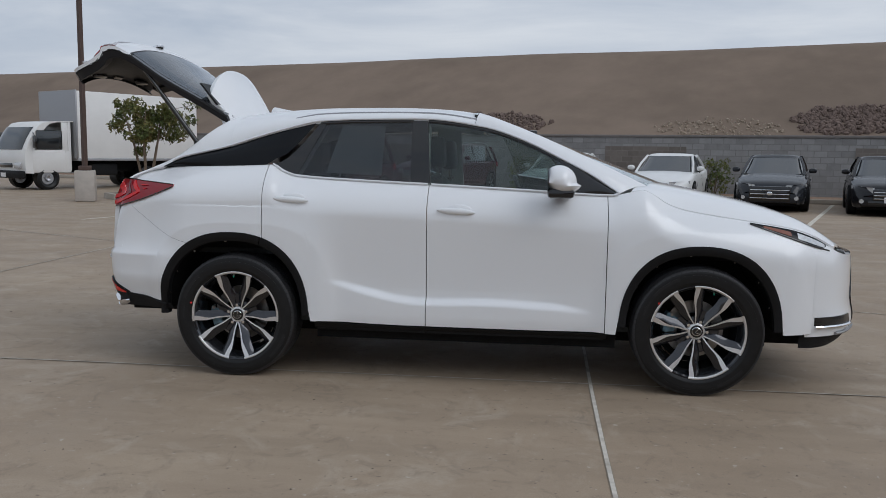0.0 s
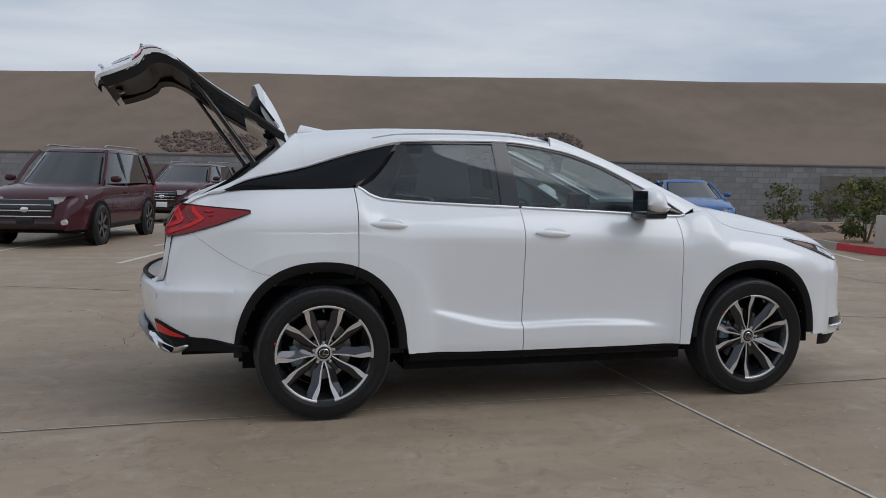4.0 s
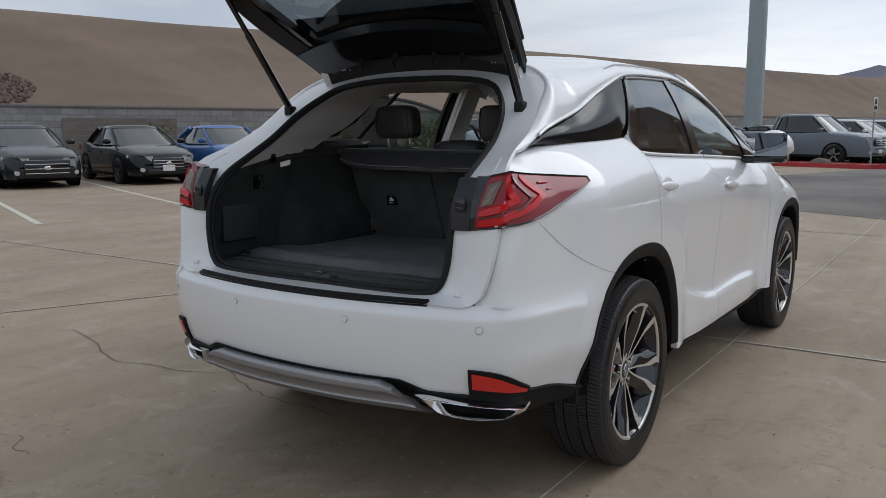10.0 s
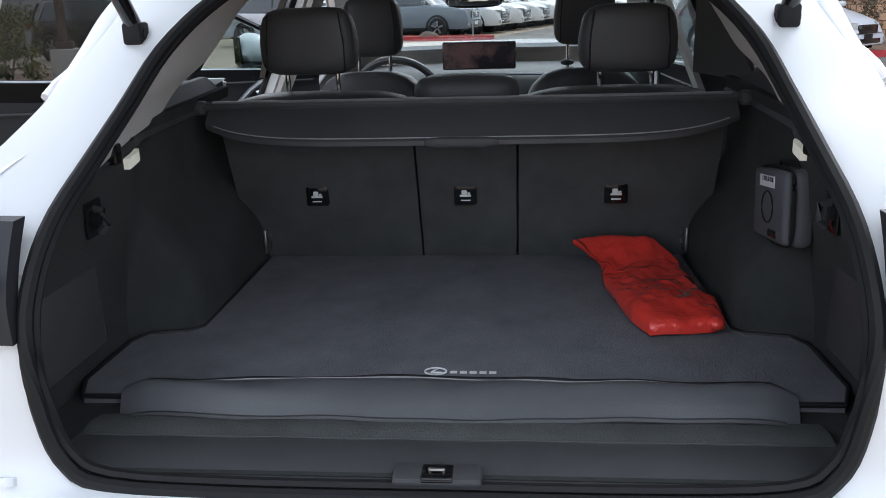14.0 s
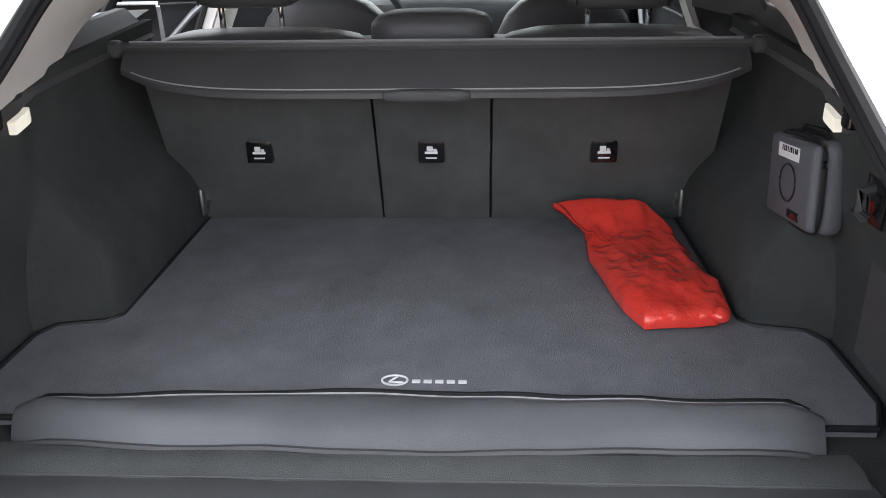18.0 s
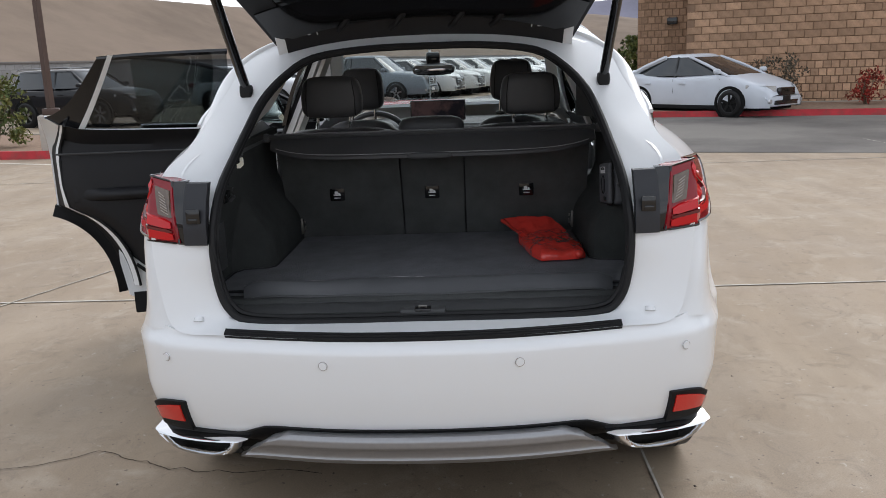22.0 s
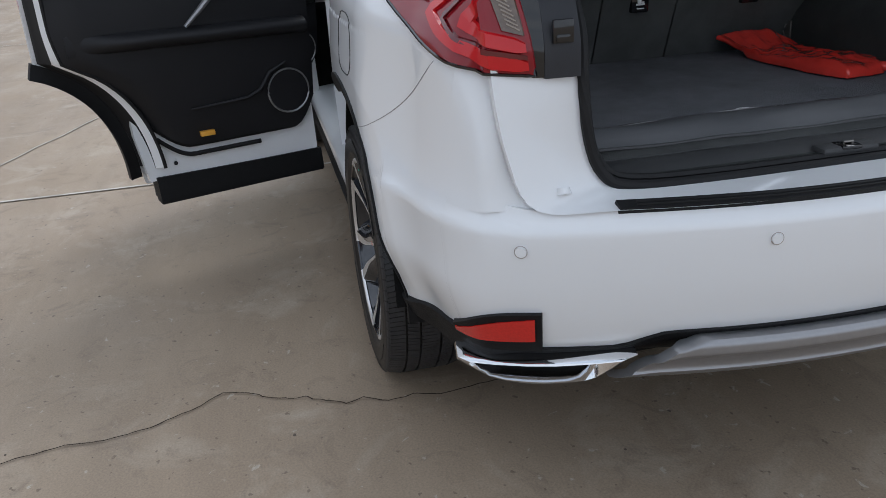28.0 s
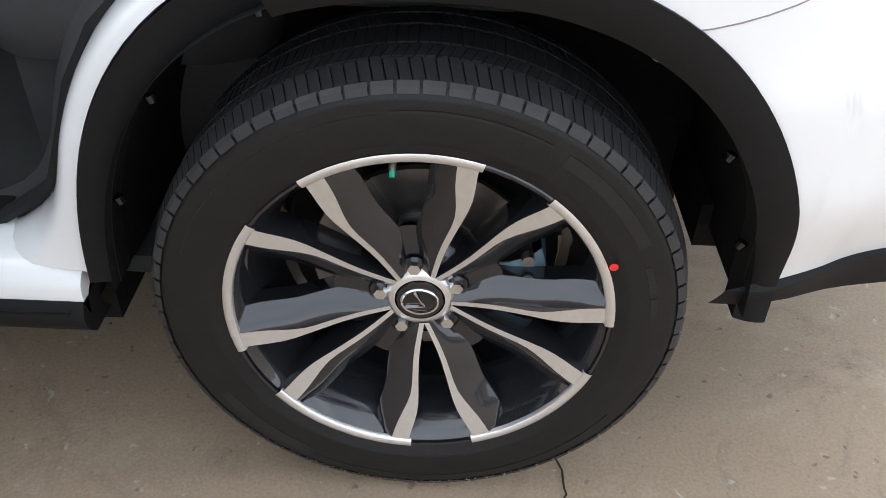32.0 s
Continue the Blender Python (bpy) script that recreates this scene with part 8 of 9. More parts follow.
shrub(-6.0, 23.2, 1.5, 1.25, "rounded olive green shrub in front of the block wall", LEAF_GREEN, 21)
shrub(0.5, 23.2, 1.35, 1.25, "rounded yellow green shrub in front of the block wall", LEAF_GREEN, 22)
shrub(6.5, 23.2, 2.1, 1.45, "clipped boxy green hedge behind the parked cars", LEAF_GREEN, 23, True, "hedge")
shrub(11.2, 21.2, 1.5, 1.35, "loose grey green shrub in the gravel island", LEAF_GREEN, 24)
shrub(9.95, 13.2, 1.7, 1.55, "large leafy oleander shrub near the island's nose", LEAF_GREEN, 25, leaf=0.06, per=32)
shrub(-16.6, 23.2, 1.7, 1.35, "rounded dark green shrub in front of the block wall", LEAF_GREEN, 26)
shrub(-12.3, 23.2, 1.8, 1.2, "low green hedge in front of the block wall", LEAF_GREEN, 27, True, "hedge")
shrub(13.5, 23.2, 1.6, 1.3, "clipped green shrub in front of the block wall", LEAF_GREEN, 28)
shrub(24.0, 23.0, 1.8, 1.2, "dark green shrub in front of the block wall", LEAF_GREEN, 29)
shrub(-19.8, 23.0, 1.6, 0.9, "low dry brown shrub in the gravel", LEAF_GREY, 30)
shrub(20.4, -1.9, 1.7, 1.35, "sparse dark leafed shrub against the brick wall", LEAF_GREY, 31)
shrub(20.2, -4.0, 0.95, 0.9, "small red leafed shrub against the brick wall", LEAF_RED, 32)
shrub(20.3, -6.5, 1.05, 1.15, "rounded dark green shrub against the brick wall", LEAF_GREEN, 33)
shrub(20.3, -9.2, 1.1, 1.1, "rounded dark green shrub against the brick wall", LEAF_GREEN, 34)
shrub(52, 5, 3.5, 3.0, "large round dark green bush beyond the parked cars", LEAF_GREEN, 35, leaf=0.12, per=20, z=0)


def small_tree(x, y, h, label, seed):
    r2 = random.Random(seed)
    t = thing("tree", label, "tree", m=pose(x, y, 0.12))
    cl = []
    for k in range(5):
        a = 2 * math.pi * k / 5 + r2.uniform(-0.3, 0.3)
        top = Vector((0.75 * math.cos(a) * r2.uniform(0.6, 1.1), 0.75 * math.sin(a) * r2.uniform(0.6, 1.1), h * r2.uniform(0.72, 0.92)))
        b0 = Vector((0.05 * math.cos(a), 0.05 * math.sin(a), 0))
        mid = b0.lerp(top, 0.5) + Vector((r2.uniform(-0.1, 0.1), r2.uniform(-0.1, 0.1), 0.1))
        part("trunk" if k == 0 else "limb", tube_bm([b0, mid, top], [0.045, 0.03, 0.010], 7), M_BARK, t)
        for _ in range(7):
            q = mid.lerp(top, r2.uniform(0.1, 1.0))
            tip = q + Vector((r2.uniform(-0.75, 0.75), r2.uniform(-0.75, 0.75), r2.uniform(-0.35, 0.5)))
            part("twig", tube_bm([q, tip], [0.010, 0.004], 5), M_BARK, t)
            for w in range(4):
                c = q.lerp(tip, r2.uniform(0.35, 1.1))
                cl.append((c.x + r2.uniform(-0.12, 0.12), c.y + r2.uniform(-0.12, 0.12), min(h, max(0.8, c.z)), r2.uniform(0.12, 0.24)))
    vs, fs = leaves(cl, 40, 0.060, seed)
    o = mesh_ob("crown", vs, fs, LEAF_TREE, t)
    o["kind"] = "stuff"
    return t


small_tree(-9.0, 16.2, 2.75, "small open-branched tree with sparse olive leaves in an island", 41)

# boulder heap on the island and by the wall
def boulder(u, v, s, seed, z=0.10):
    bm = bmesh.new()
    bmesh.ops.create_icosphere(bm, subdivisions=3, radius=1.0)
    for q in bm.verts:
        n1 = 1 + 0.30 * noise.noise(q.co * 1.6 + Vector((seed, 0, 0))) + 0.12 * noise.noise(q.co * 4 + Vector((0, seed, 0)))
        q.co = Vector((q.co.x * s * 1.3 * n1, q.co.y * s * n1, max(-0.05, q.co.z * s * 0.62 * n1)))
    o = part("boulder", bm, M_ROCK, None)
    o.matrix_world = pose(*lot(u, v, z), 0, 0, seed * 40)
    return tagged(o, "rough brown landscape boulder on the gravel", "boulder", "boulders")


for u, v, s, sd in ((10.2, 17.0, 0.42, 1), (10.8, 17.5, 0.34, 2), (11.3, 16.8, 0.30, 3), (10.5, 18.2, 0.38, 4), (9.7, 17.8, 0.25, 5), (-11.6, 22.9, 0.3, 6), (-14.8, 22.9, 0.35, 7), (-13.5, 22.8, 0.22, 8), (26.3, 11.5, 0.35, 9)):
    boulder(u, v, s, sd)


# ---------- parked cars ----------
M_CARGLASS = mat("dark_car_glass", (0.020, 0.024, 0.027), 0.06, spec=0.6, coat=0.5)
M_CARRIM = mat("silver_wheel", (0.42, 0.42, 0.43), 0.35, metal=0.8)
M_BLACKRIM = mat("black_wheel", (0.02, 0.02, 0.02), 0.35, metal=0.3)


def car_paint(name, color, rough=0.28):
    return mat(name, color, rough, coat=0.35, spec=0.2, noise_scale=2.0, vary=0.04)


KINDS = {
    # length, width, height; (x from the middle, deck height) and cabin (rear foot, rear roof, front roof, front foot)
    "sedan": (4.75, 1.80, 1.46, [(-2.36, 0.60), (-2.28, 0.92), (-2.05, 1.02), (-1.45, 1.06), (-0.6, 0.95), (0.75, 0.96), (1.25, 0.93), (1.95, 0.80), (2.25, 0.70), (2.36, 0.52)], (-1.70, -0.85, 0.10, 1.10), 1.35),
    "hatch": (4.45, 1.74, 1.49, [(-2.20, 0.55), (-2.15, 0.95), (-1.95, 1.10), (-1.2, 1.02), (-0.5, 0.96), (0.75, 1.0), (1.2, 0.98), (1.8, 0.82), (2.1, 0.70), (2.21, 0.50)], (-2.02, -0.75, 0.05, 1.35), 1.34),
    "suv": (4.85, 1.90, 1.80, [(-2.42, 0.62), (-2.38, 1.10), (-2.25, 1.18), (-1.3, 1.16), (-0.4, 1.14), (0.85, 1.15), (1.2, 1.14), (1.95, 1.04), (2.30, 0.86), (2.42, 0.55)], (-2.32, -2.02, 0.30, 1.12), 1.40),
    "pickup": (5.70, 2.02, 1.88, [(-2.84, 0.68), (-2.80, 1.22), (-2.4, 1.24), (-0.95, 1.24), (-0.6, 1.20), (1.2, 1.22), (1.6, 1.20), (2.45, 1.10), (2.75, 0.98), (2.84, 0.60)], (-0.98, -0.70, 0.72, 1.52), 1.70),
}


def parked_car(name, kind, paint, label, u, v, turn=0.0, grille=0, rim=None, tall=1.0, world_at=None, chrome=True):
    L, W, H, deck, cab, ax = KINDS[kind]
    car = thing(name, label, "pickup truck" if kind == "pickup" else "car")
    hw = W / 2
    roof_z = H * tall
    low = 0.22 if kind in ("sedan", "hatch") else 0.32
    wr = 0.325 if kind in ("sedan", "hatch") else 0.38

    def half(x):
        t = abs(x) / (L / 2)
        return hw * (1 - 0.10 * smooth01((t - 0.55) / 0.45) - 0.16 * smooth01((t - 0.86) / 0.14))

    def section(x, w):
        """w from 0 at the sill to 1 at the deck's middle."""
        zt, h = interp(deck, x), half(x)
        sh = zt - 0.10
        pts = [(h * 0.955, low), (h * 0.99, low + 0.13), (h, (low + sh) / 2 + 0.05), (h * 0.985, sh - 0.08), (h * 0.955, sh + 0.02), (h * 0.86, zt - 0.02), (h * 0.5, zt + 0.015), (0.0, zt + 0.025)]
        k = w * (len(pts) - 1)
        i = min(int(k), len(pts) - 2)
        f = k - i
        return pts[i][0] + (pts[i + 1][0] - pts[i][0]) * f, pts[i][1] + (pts[i + 1][1] - pts[i][1]) * f

    def body_fn(u2, w):
        x = -L / 2 + L * u2
        ww = w * 2
        y, z = section(x, ww if ww <= 1 else 2 - ww)
        bow = 0.10 * (1 - (y / hw) ** 2) * smooth01((abs(x) / (L / 2) - 0.9) / 0.1)
        return (x + math.copysign(bow * 0.4, x), y if ww <= 1 else -y, z)
    body = part("body", grid_bm(body_fn, 48, 28), paint, car)
    # end faces
    for end in (-1, 1):
        part("bumper", box_bm(end * L / 2 - 0.10, end * L / 2 + 0.03, -half(L / 2) * 0.98, half(L / 2) * 0.98, low + 0.02, low + 0.27, 0.05, 3), paint, car)
    # cabin: glass below, painted roof and pillars over it
    xr0, xr1, xf1, xf0 = cab

    def cabin(x, k):
        """Cabin outline at height share k."""
        yb, yt = half(0) * 0.90, half(0) * 0.69
        return yb + (yt - yb) * k

    def ring(k, grow=0.0):
        zb = interp(deck, 0.0) + 0.0
        z = zb + (roof_z - 0.05 - zb) * k
        a, b = xr0 + (xr1 - xr0) * k - grow, xf0 + (xf1 - xf0) * k + grow
        y = cabin(0, k) + grow
        pts = []
        for q in range(28):
            t = q / 28 * 2 * math.pi
            cx, cy = math.cos(t), math.sin(t)
            px = math.copysign(abs(cx) ** 0.42, cx)
            py = math.copysign(abs(cy) ** 0.42, cy)
            pts.append(((a + b) / 2 + (b - a) / 2 * px, y * py, z))
        return pts
    bm = bmesh.new()
    rings = [[bm.verts.new(p) for p in ring(k)] for k in (0.0, 0.33, 0.66, 0.97)]
    for A, B in zip(rings, rings[1:]):
        for q in range(28):
            bm.faces.new((A[q], A[(q + 1) % 28], B[(q + 1) % 28], B[q]))
    part("cabin_glass", bm, M_CARGLASS, car)
    bm = bmesh.new()
    R2 = [[bm.verts.new(p) for p in ring(0.93, 0.012)]]
    for k, f, dz in ((1.0, 0.99, 0.0), (1.0, 0.9, 0.03), (1.0, 0.6, 0.048), (1.0, 0.25, 0.052)):
        base = ring(1.0, 0.0)
        cx = (xr1 + xf1) / 2
        R2.append([bm.verts.new((cx + (p[0] - cx) * f, p[1] * f, p[2] + dz)) for p in base])
    for A, B in zip(R2, R2[1:]):
        for q in range(28):
            bm.faces.new((A[q], A[(q + 1) % 28], B[(q + 1) % 28], B[q]))
    bm.faces.new(R2[-1])
    part("roof", bm, paint, car)
    zb = interp(deck, 0.0)
    for sy in (-1, 1):
        yb, yt = cabin(0, 0.02), cabin(0, 0.95)
        z1 = zb + (roof_z - 0.05 - zb) * 0.95
        for (xb, xt), rr in (((xf0 - 0.10, xf1 - 0.03), 0.035), ((xr0 + 0.14, xr1 + 0.05), 0.06 if kind != "suv" else 0.045), ((-0.28, -0.32), 0.030)):
            part("pillar", tube_bm([(xb, sy * (yb - 0.02), zb - 0.05), ((xb + xt) / 2, sy * ((yb + yt) / 2 + 0.006), (zb + z1) / 2), (xt, sy * yt, z1)], rr, 6), paint if rr != 0.030 else M_GLOSS, car)
        # mirror, headlamp, tail lamp, door gaps, handles
        mir = part("mirror", blob(xf0 - 0.32, sy * (hw + 0.06), zb + 0.09, 0.07, 0.10, 0.065, 3, 14, 8), paint, car)
        x0 = L / 2
        hl = bmesh.new()
        P = []
        for a, b in ((0.0, 0.0), (0.0, 1.0), (0.5, 1.05), (1.0, 1.1), (1.0, 0.55), (0.5, 0.15)):
            x = x0 - 0.04 - 0.50 * a ** 1.4
            y = half(x) * (0.56 + 0.40 * min(1, a * 1.3)) + (0.004 if a > 0.4 else 0)
            z = interp(deck, x0 - 0.30) - 0.20 + 0.13 * b + 0.02 * a
            P.append(hl.verts.new((x + 0.045, sy * (y + 0.02), z)))
        hl.faces.new(P)
        bmesh.ops.recalc_face_normals(hl, faces=hl.faces[:])
        bmesh.ops.solidify(hl, geom=hl.faces[:], thickness=0.04)
        part("headlamp", hl, M_CLEAR, car)
        tlx = -L / 2
        part("tail_lamp", box_bm(tlx - 0.025, tlx + 0.16, min(sy * hw * 0.62, sy * hw * 0.86), max(sy * hw * 0.62, sy * hw * 0.86), interp(deck, tlx + 0.25) - 0.24, interp(deck, tlx + 0.25) - 0.07, 0.02), M_RED, car)
        part("fog_lamp", cyl_bm((x0 - 0.02, sy * hw * 0.70, low + 0.15), (x0 + 0.035, sy * hw * 0.70, low + 0.15), 0.06, 0.05, 12), M_CLEAR, car)
        for dx in (xf0 - 0.28, -0.28, xr0 + 0.62 if kind != "pickup" else -0.9):
            part("door_gap", tube_bm([(dx, sy * (half(dx) * section(dx, 0)[0] / half(dx) + 0.003), low + 0.06), (dx, sy * (half(dx) * 1.001), (low + zb) / 2), (dx - 0.03, sy * (half(dx) * 0.957 + 0.003), zb - 0.09)], 0.006, 4), M_GLOSS, car)
        for dx in (0.0, -1.05):
            part("handle", box_bm(dx - 0.10, dx + 0.08, min(sy * (hw * 0.99), sy * (hw * 0.99 + 0.03)), max(sy * (hw * 0.99), sy * (hw * 0.99 + 0.03)), zb - 0.20, zb - 0.17, 0.008), paint, car)
        part("sill_trim", box_bm(-ax + 0.3, ax - 0.3, min(sy * hw * 0.90, sy * hw * 0.975), max(sy * hw * 0.90, sy * hw * 0.975), low - 0.04, low + 0.06, 0.01), M_TRIM, car)
        for wx in (-ax, ax):
            yy = sy * (half(wx) + 0.004)
            arch_bm = lathe([(-0.05, wr + 0.075), (0.004, wr + 0.075), (0.004, wr + 0.002), (-0.15, wr + 0.002)], 28, radians(-8), radians(188))
            ao = part("wheel_arch", arch_bm, M_LINER, car)
            ao.matrix_local = pose(wx, yy - sy * 0.003, wr) @ Matrix.Diagonal((1, sy, 1, 1))
            disc = part("wheel_well", lathe([(0.0, 0.0), (0.0, wr + 0.074)], 28), M_LINER, car)
            disc.matrix_local = pose(wx, yy - sy * 0.012, wr)
            wheel = part("wheel", lathe([(0.02, wr * 0.62), (0.035, wr * 0.66), (0.040, wr * 0.80), (0.03, wr * 0.93), (0.0, wr), (-0.16, wr), (-0.2, wr * 0.9)], 32), M_TYRE, car)
            wheel.matrix_local = pose(wx, yy - sy * 0.02, wr) @ Matrix.Diagonal((1, sy, 1, 1))
            part("rim", lathe([(0.012, wr * 0.10), (0.0, wr * 0.25), (-0.03, wr * 0.30), (-0.035, wr * 0.58), (0.024, wr * 0.66)], 28), M_GUN if rim is not M_BLACKRIM else M_BLACKRIM, wheel)
            sb = bmesh.new()
            for k in range(5 if kind != "suv" else 6):
                a = 2 * math.pi * k / (5 if kind != "suv" else 6) + 0.3
                c, s2 = math.cos(a), math.sin(a)
                q = [sb.verts.new((r * c - o * s2, w2, r * s2 + o * c)) for r, o, w2 in ((wr * 0.10, -0.03, 0.016), (wr * 0.10, 0.03, 0.016), (wr * 0.64, 0.035, 0.028), (wr * 0.64, -0.035, 0.028))]
                sb.faces.new(q)
            bmesh.ops.solidify(sb, geom=sb.faces[:], thickness=0.02)
            part("wheel_spokes", sb, rim or M_CARRIM, wheel)
    # face of the car
    zg = interp(deck, L / 2 - 0.30) - 0.16
    gw = (0.42, 0.62, 0.50)[grille]
    gh = (0.14, 0.30, 0.22)[grille]
    gr = part("grille", box_bm(L / 2 - 0.03, L / 2 + 0.045, -gw / 2 * 1.6, gw / 2 * 1.6, zg - gh, zg + 0.05, 0.03), M_GLOSS, car)
    if chrome:
        for k in range(3):
            zz = zg - gh + 0.04 + (gh + 0.01) * k / 3
            part("grille_bar", box_bm(L / 2 + 0.040, L / 2 + 0.056, -gw / 2 * 1.5, gw / 2 * 1.5, zz, zz + 0.018, 0.004), M_CHROME, gr)
        part("grille_badge", blob(L / 2 + 0.055, 0, zg - gh / 2 + 0.02, 0.012, 0.07, 0.05, 2, 16, 8), M_CHROME, gr)
    part("lower_intake", box_bm(L / 2 - 0.02, L / 2 + 0.038, -hw * 0.55, hw * 0.55, low + 0.06, low + 0.17, 0.02), M_GLOSS, car)
    part("plate", box_bm(L / 2 + 0.036, L / 2 + 0.050, -0.15, 0.15, low + 0.12, low + 0.26, 0.004), M_PLATE if grille != 2 else M_WHITE, car)
    part("underside", box_bm(-L / 2 + 0.25, L / 2 - 0.25, -hw * 0.78, hw * 0.78, low - 0.06, low + 0.10), M_LINER, car, smooth=False)
    if kind == "suv":
        for sy in (-1, 1):
            part("roof_rail", tube_bm([(xr1 + 0.1, sy * hw * 0.60, roof_z + 0.0), (xr1 + 0.25, sy * hw * 0.60, roof_z + 0.045), (xf1 - 0.25, sy * hw * 0.60, roof_z + 0.045), (xf1 - 0.1, sy * hw * 0.60, roof_z)], 0.018, 6), M_SATIN, car)
    if kind == "pickup":
        part("bed_opening", box_bm(-2.70, -1.05, -0.80, 0.80, 1.235, 1.262), M_LINER, car, smooth=False)
    x, y, _ = lot(u, v)
    # u, v name the middle of its front bumper
    head = LOT_TURN - 90 + turn
    m = pose(x, y, 0, 0, 0, head) @ pose(-L / 2, 0, 0)
    if world_at:
        m = pose(world_at[0], world_at[1], 0, 0, 0, head)
    car.matrix_world = m
    return car


P_WHITE = car_paint("gloss_white_paint", (0.72, 0.72, 0.71))
P_BLACK = car_paint("gloss_black_paint", (0.010, 0.010, 0.012), 0.2)
P_DARK = car_paint("dark_grey_paint", (0.020, 0.022, 0.026), 0.22)
P_BLUE = car_paint("blue_paint", (0.035, 0.115, 0.32), 0.22)
P_MAROON = car_paint("maroon_paint", (0.050, 0.010, 0.016), 0.22)
P_SILVER = car_paint("silver_paint", (0.42, 0.43, 0.45), 0.3)
P_STEEL = car_paint("steel_grey_paint", (0.16, 0.19, 0.22), 0.28)
P_PEARL = car_paint("pearl_silver_paint", (0.60, 0.63, 0.68), 0.3)

parked_car("sedan", "sedan", P_DARK, "dark grey sedan with bright grille parked nose out by the wall", 2.45, 17.5, 0, 1)
parked_car("sedan", "sedan", P_BLACK, "black compact sedan with split grille parked nose out", 5.15, 17.2, 0, 2, chrome=True)
parked_car("sedan", "sedan", P_BLUE, "blue compact sedan parked nose out beside the island", 7.5, 16.8, 0, 0)
parked_car("sedan", "sedan", P_WHITE, "white sports sedan parked nose out by the wall", -0.40, 17.4, 0, 2, chrome=False)
parked_car("sedan", "sedan", P_WHITE, "white older sedan with black plate parked nose out", -3.60, 17.6, 0, 0)
parked_car("suv", "suv", P_MAROON, "dark maroon crossover parked nose out by the wall", -7.3, 17.0, 0, 2, tall=0.93)
parked_car("suv", "suv", P_MAROON, "maroon four-wheel-drive with large chrome grille", -6.7, 8.85, 4, 1, tall=1.03)
parked_car("suv", "suv", P_BLACK, "black four-wheel-drive with chrome grille in the far row", 0, 0, 0, 1, world_at=(22.4, 11.8), tall=0.95)
parked_car("suv", "suv", P_SILVER, "silver crossover parked nose out across the drive", 24.2, 13.4, 0, 1, tall=0.92)
parked_car("sedan", "sedan", P_SILVER, "silver sedan parked across the drive", 27.6, 13.7, 0, 0)
parked_car("sedan", "sedan", P_BLACK, "black sedan parked across the drive", 29.2, 12.6, 0, 1)
parked_car("pickup", "pickup", P_STEEL, "steel grey pickup truck with bright grille", 28.7, 10.6, 0, 2)
far_white = parked_car("suv", "suv", P_WHITE, "white crossover in a row of new cars", 31.4, 10.3, 0, 1, tall=0.94)
tagged(far_white, group="row of white cars")
for k in range(1, 8):
    du = 2.65 * k
    x, y, _ = lot(31.4 + du, 10.3 - 0.12 * k)
    copy_thing(far_white, pose(x, y, 0, 0, 0, LOT_TURN - 90) @ pose(-4.85 / 2, 0, 0))
parked_car("sedan", "sedan", P_WHITE, "white sedan further along the far row", 55.0, 9.0, 0, 0)
parked_car("hatchback", "hatch", P_PEARL, "pale silver blue hatchback with black wheels stopped in the drive", 0, 0, -34, 0, rim=M_BLACKRIM, world_at=(18.2, -6.0), chrome=False)

# ---------- box truck ----------
tk = thing("box_truck", "white cab-over box truck with long white cargo body", "truck", m=pose(-14.3, 21.0, 0, 0, 0, 240))
M_TRUCK = mat("truck_white", (0.72, 0.71, 0.69), 0.4, coat=0.3, noise_scale=1.5, vary=0.05)


def cab_fn(u2, v2):
    """Side to side over the cab's front."""
    y = (2 * u2 - 1) * 0.98
    prof = [(0, 1.95, 0.55), (0.3, 1.98, 1.0), (0.48, 1.94, 1.25), (0.8, 1.50, 2.05), (0.92, 1.25, 2.2), (1.0, 0.3, 2.25)]
    x = interp([(p[0], p[1]) for p in prof], v2)
    z = interp([(p[0], p[2]) for p in prof], v2)
    return (x - 0.12 * abs(2 * u2 - 1) ** 6, y, z)


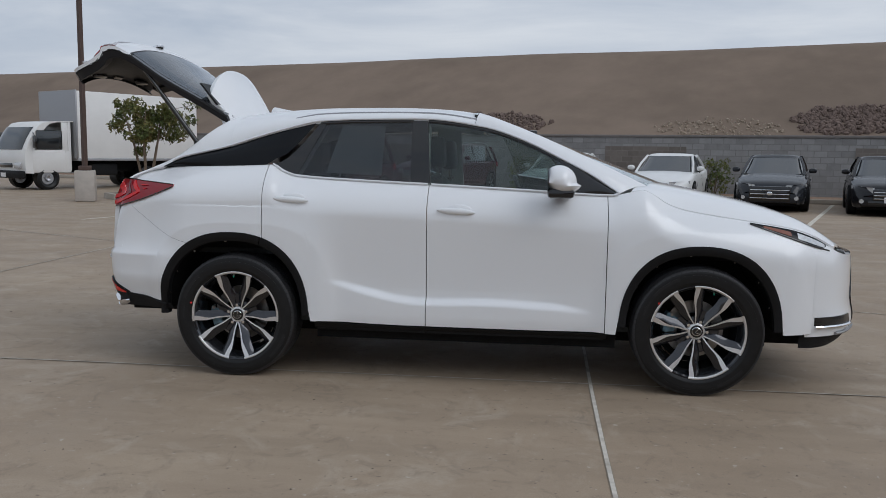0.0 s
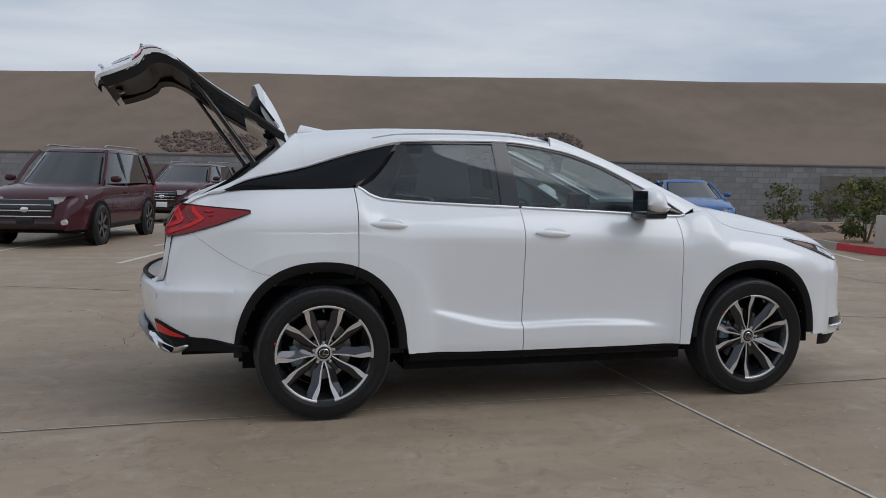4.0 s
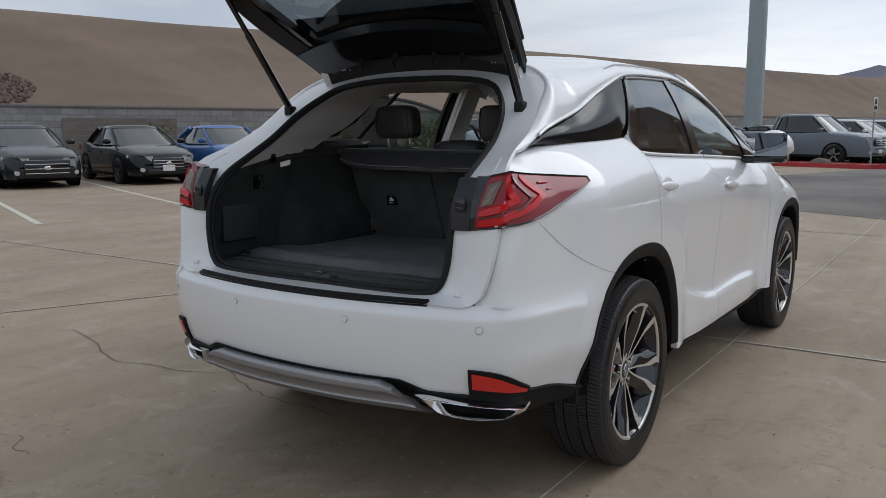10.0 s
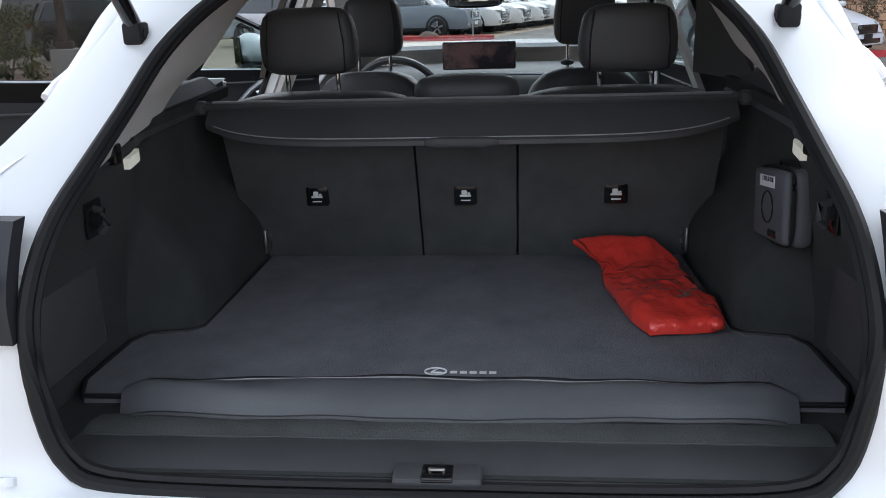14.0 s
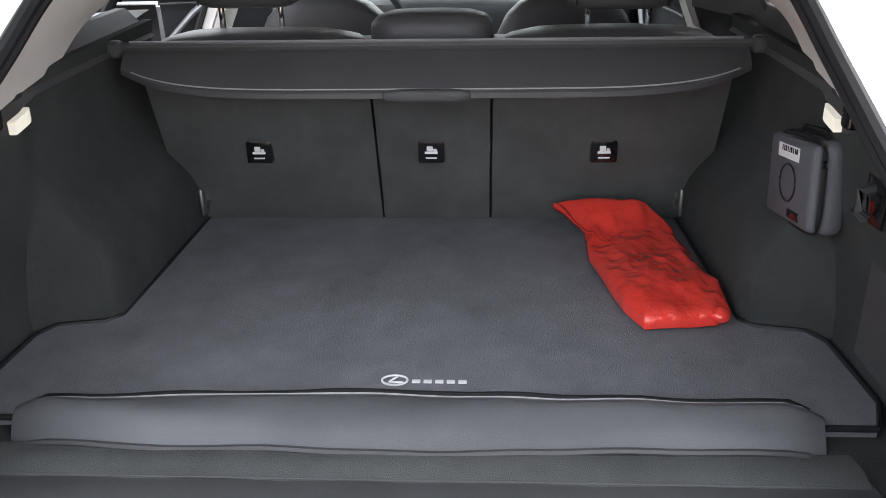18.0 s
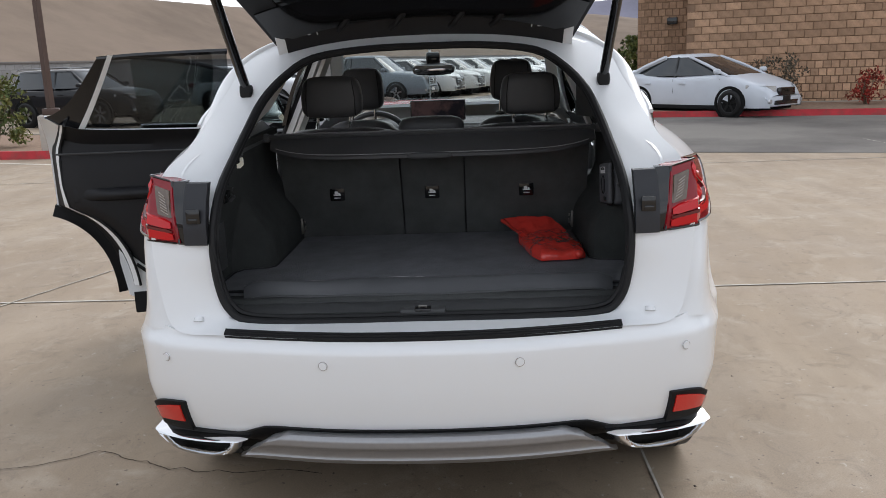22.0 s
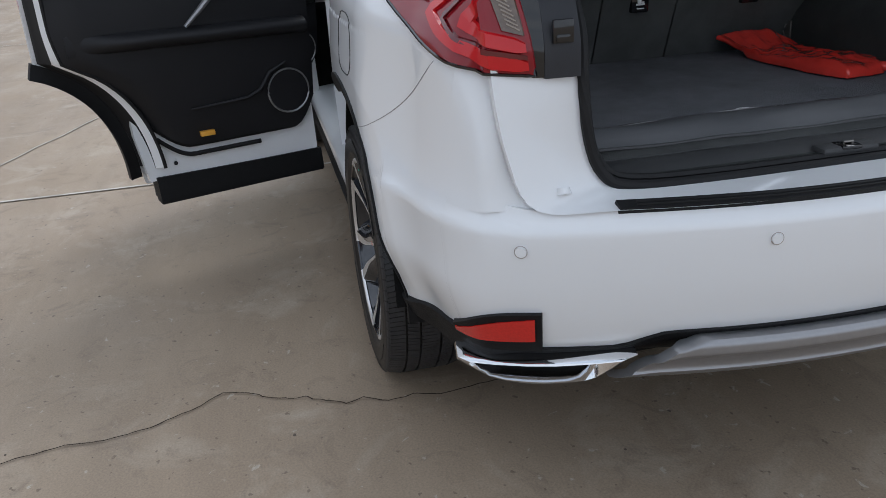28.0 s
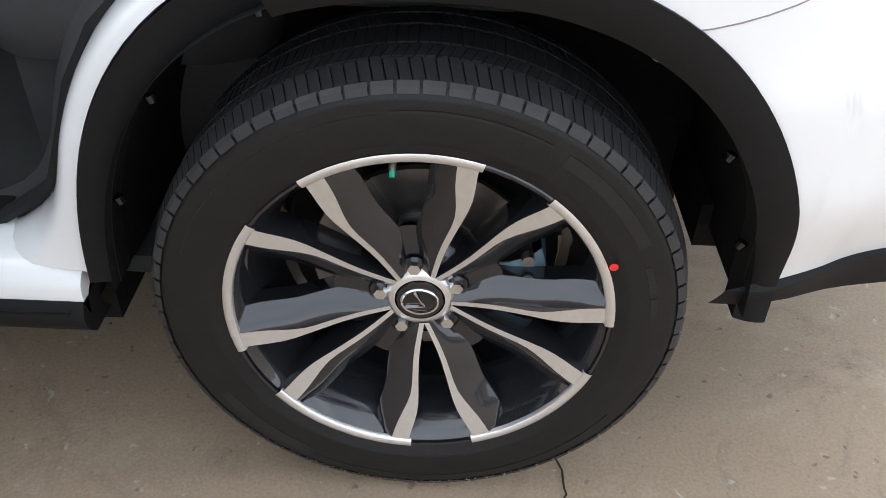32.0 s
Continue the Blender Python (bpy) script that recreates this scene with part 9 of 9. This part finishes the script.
part("cab", join_bm(sheet(cab_fn, 20, 16, (-0.25, 0, -0.02)), box_bm(0.30, 1.70, -0.975, 0.975, 0.55, 1.28, 0.05), box_bm(0.28, 0.42, -0.97, 0.97, 0.6, 2.22, 0.04)), M_TRUCK, tk)
part("windscreen", sheet(lambda u2, v2: Vector(cab_fn(0.06 + 0.88 * u2, 0.50 + 0.28 * v2)) + Vector((0.012, 0, 0.008)), 12, 4, (-0.01, 0, 0)), M_CARGLASS, tk)
for sy in (-1, 1):
    part("side_window", box_bm(0.62, 1.48, min(sy * 0.975, sy * 0.995), max(sy * 0.975, sy * 0.995), 1.32, 1.92, 0.03), M_CARGLASS, tk)
    part("door_panel", box_bm(0.50, 1.62, min(sy * 0.95, sy * 0.985), max(sy * 0.95, sy * 0.985), 0.62, 1.30, 0.03), M_TRUCK, tk)
    part("door_post", box_bm(0.42, 0.62, min(sy * 0.93, sy * 0.98), max(sy * 0.93, sy * 0.98), 1.26, 2.2, 0.02), M_TRUCK, tk)
    part("headlamp", box_bm(1.93, 2.0, sy * 0.72 - 0.20, sy * 0.72 + 0.20, 0.70, 0.88, 0.02), M_CLEAR, tk)
    part("mirror", box_bm(1.55, 1.62, sy * 1.12 - 0.10, sy * 1.12 + 0.10, 1.35, 1.75, 0.03), M_GLOSS, tk)
    part("mirror_arm", tube_bm([(1.55, sy * 0.95, 1.85), (1.6, sy * 1.12, 1.75)], 0.015, 6), M_GLOSS, tk)
    for wx, dual in ((1.10, 0), (-2.60, 1)):
        w = part("wheel", lathe([(0.0, 0.20), (0.06, 0.24), (0.08, 0.30), (0.05, 0.375), (-0.20 - 0.2 * dual, 0.38), (-0.24 - 0.2 * dual, 0.3)], 28), M_TYRE, tk)
        w.matrix_local = pose(wx, sy * 0.90, 0.38) @ Matrix.Diagonal((1, sy, 1, 1))
        part("hub", lathe([(0.02, 0.0), (0.05, 0.08), (0.0, 0.12), (0.0, 0.22)], 20), M_CARRIM, w)
part("grille", box_bm(1.93, 1.995, -0.40, 0.40, 0.72, 0.86, 0.02), M_GLOSS, tk)
part("front_bumper", box_bm(1.86, 2.08, -1.0, 1.0, 0.38, 0.62, 0.04), M_TRIM, tk)
part("plate", box_bm(2.08, 2.09, -0.16, 0.16, 0.42, 0.55), M_WHITE, tk, smooth=False)
part("cargo_body", box_bm(-4.60, 0.18, -1.15, 1.15, 1.02, 3.25, 0.03), M_TRUCK, tk)
part("corner_trim", box_bm(0.15, 0.215, -1.17, 1.17, 1.02, 3.28, 0.02), M_SATIN, tk)
part("cargo_rail", box_bm(-4.6, 0.18, -1.165, 1.165, 0.94, 1.03, 0.01), M_SATIN, tk)
part("chassis", box_bm(-4.5, 1.6, -0.42, 0.42, 0.55, 0.95, 0.02), M_LINER, tk)
part("fuel_tank", box_bm(-1.4, -0.4, 0.45, 0.95, 0.45, 0.85, 0.06), M_TRIM, tk)
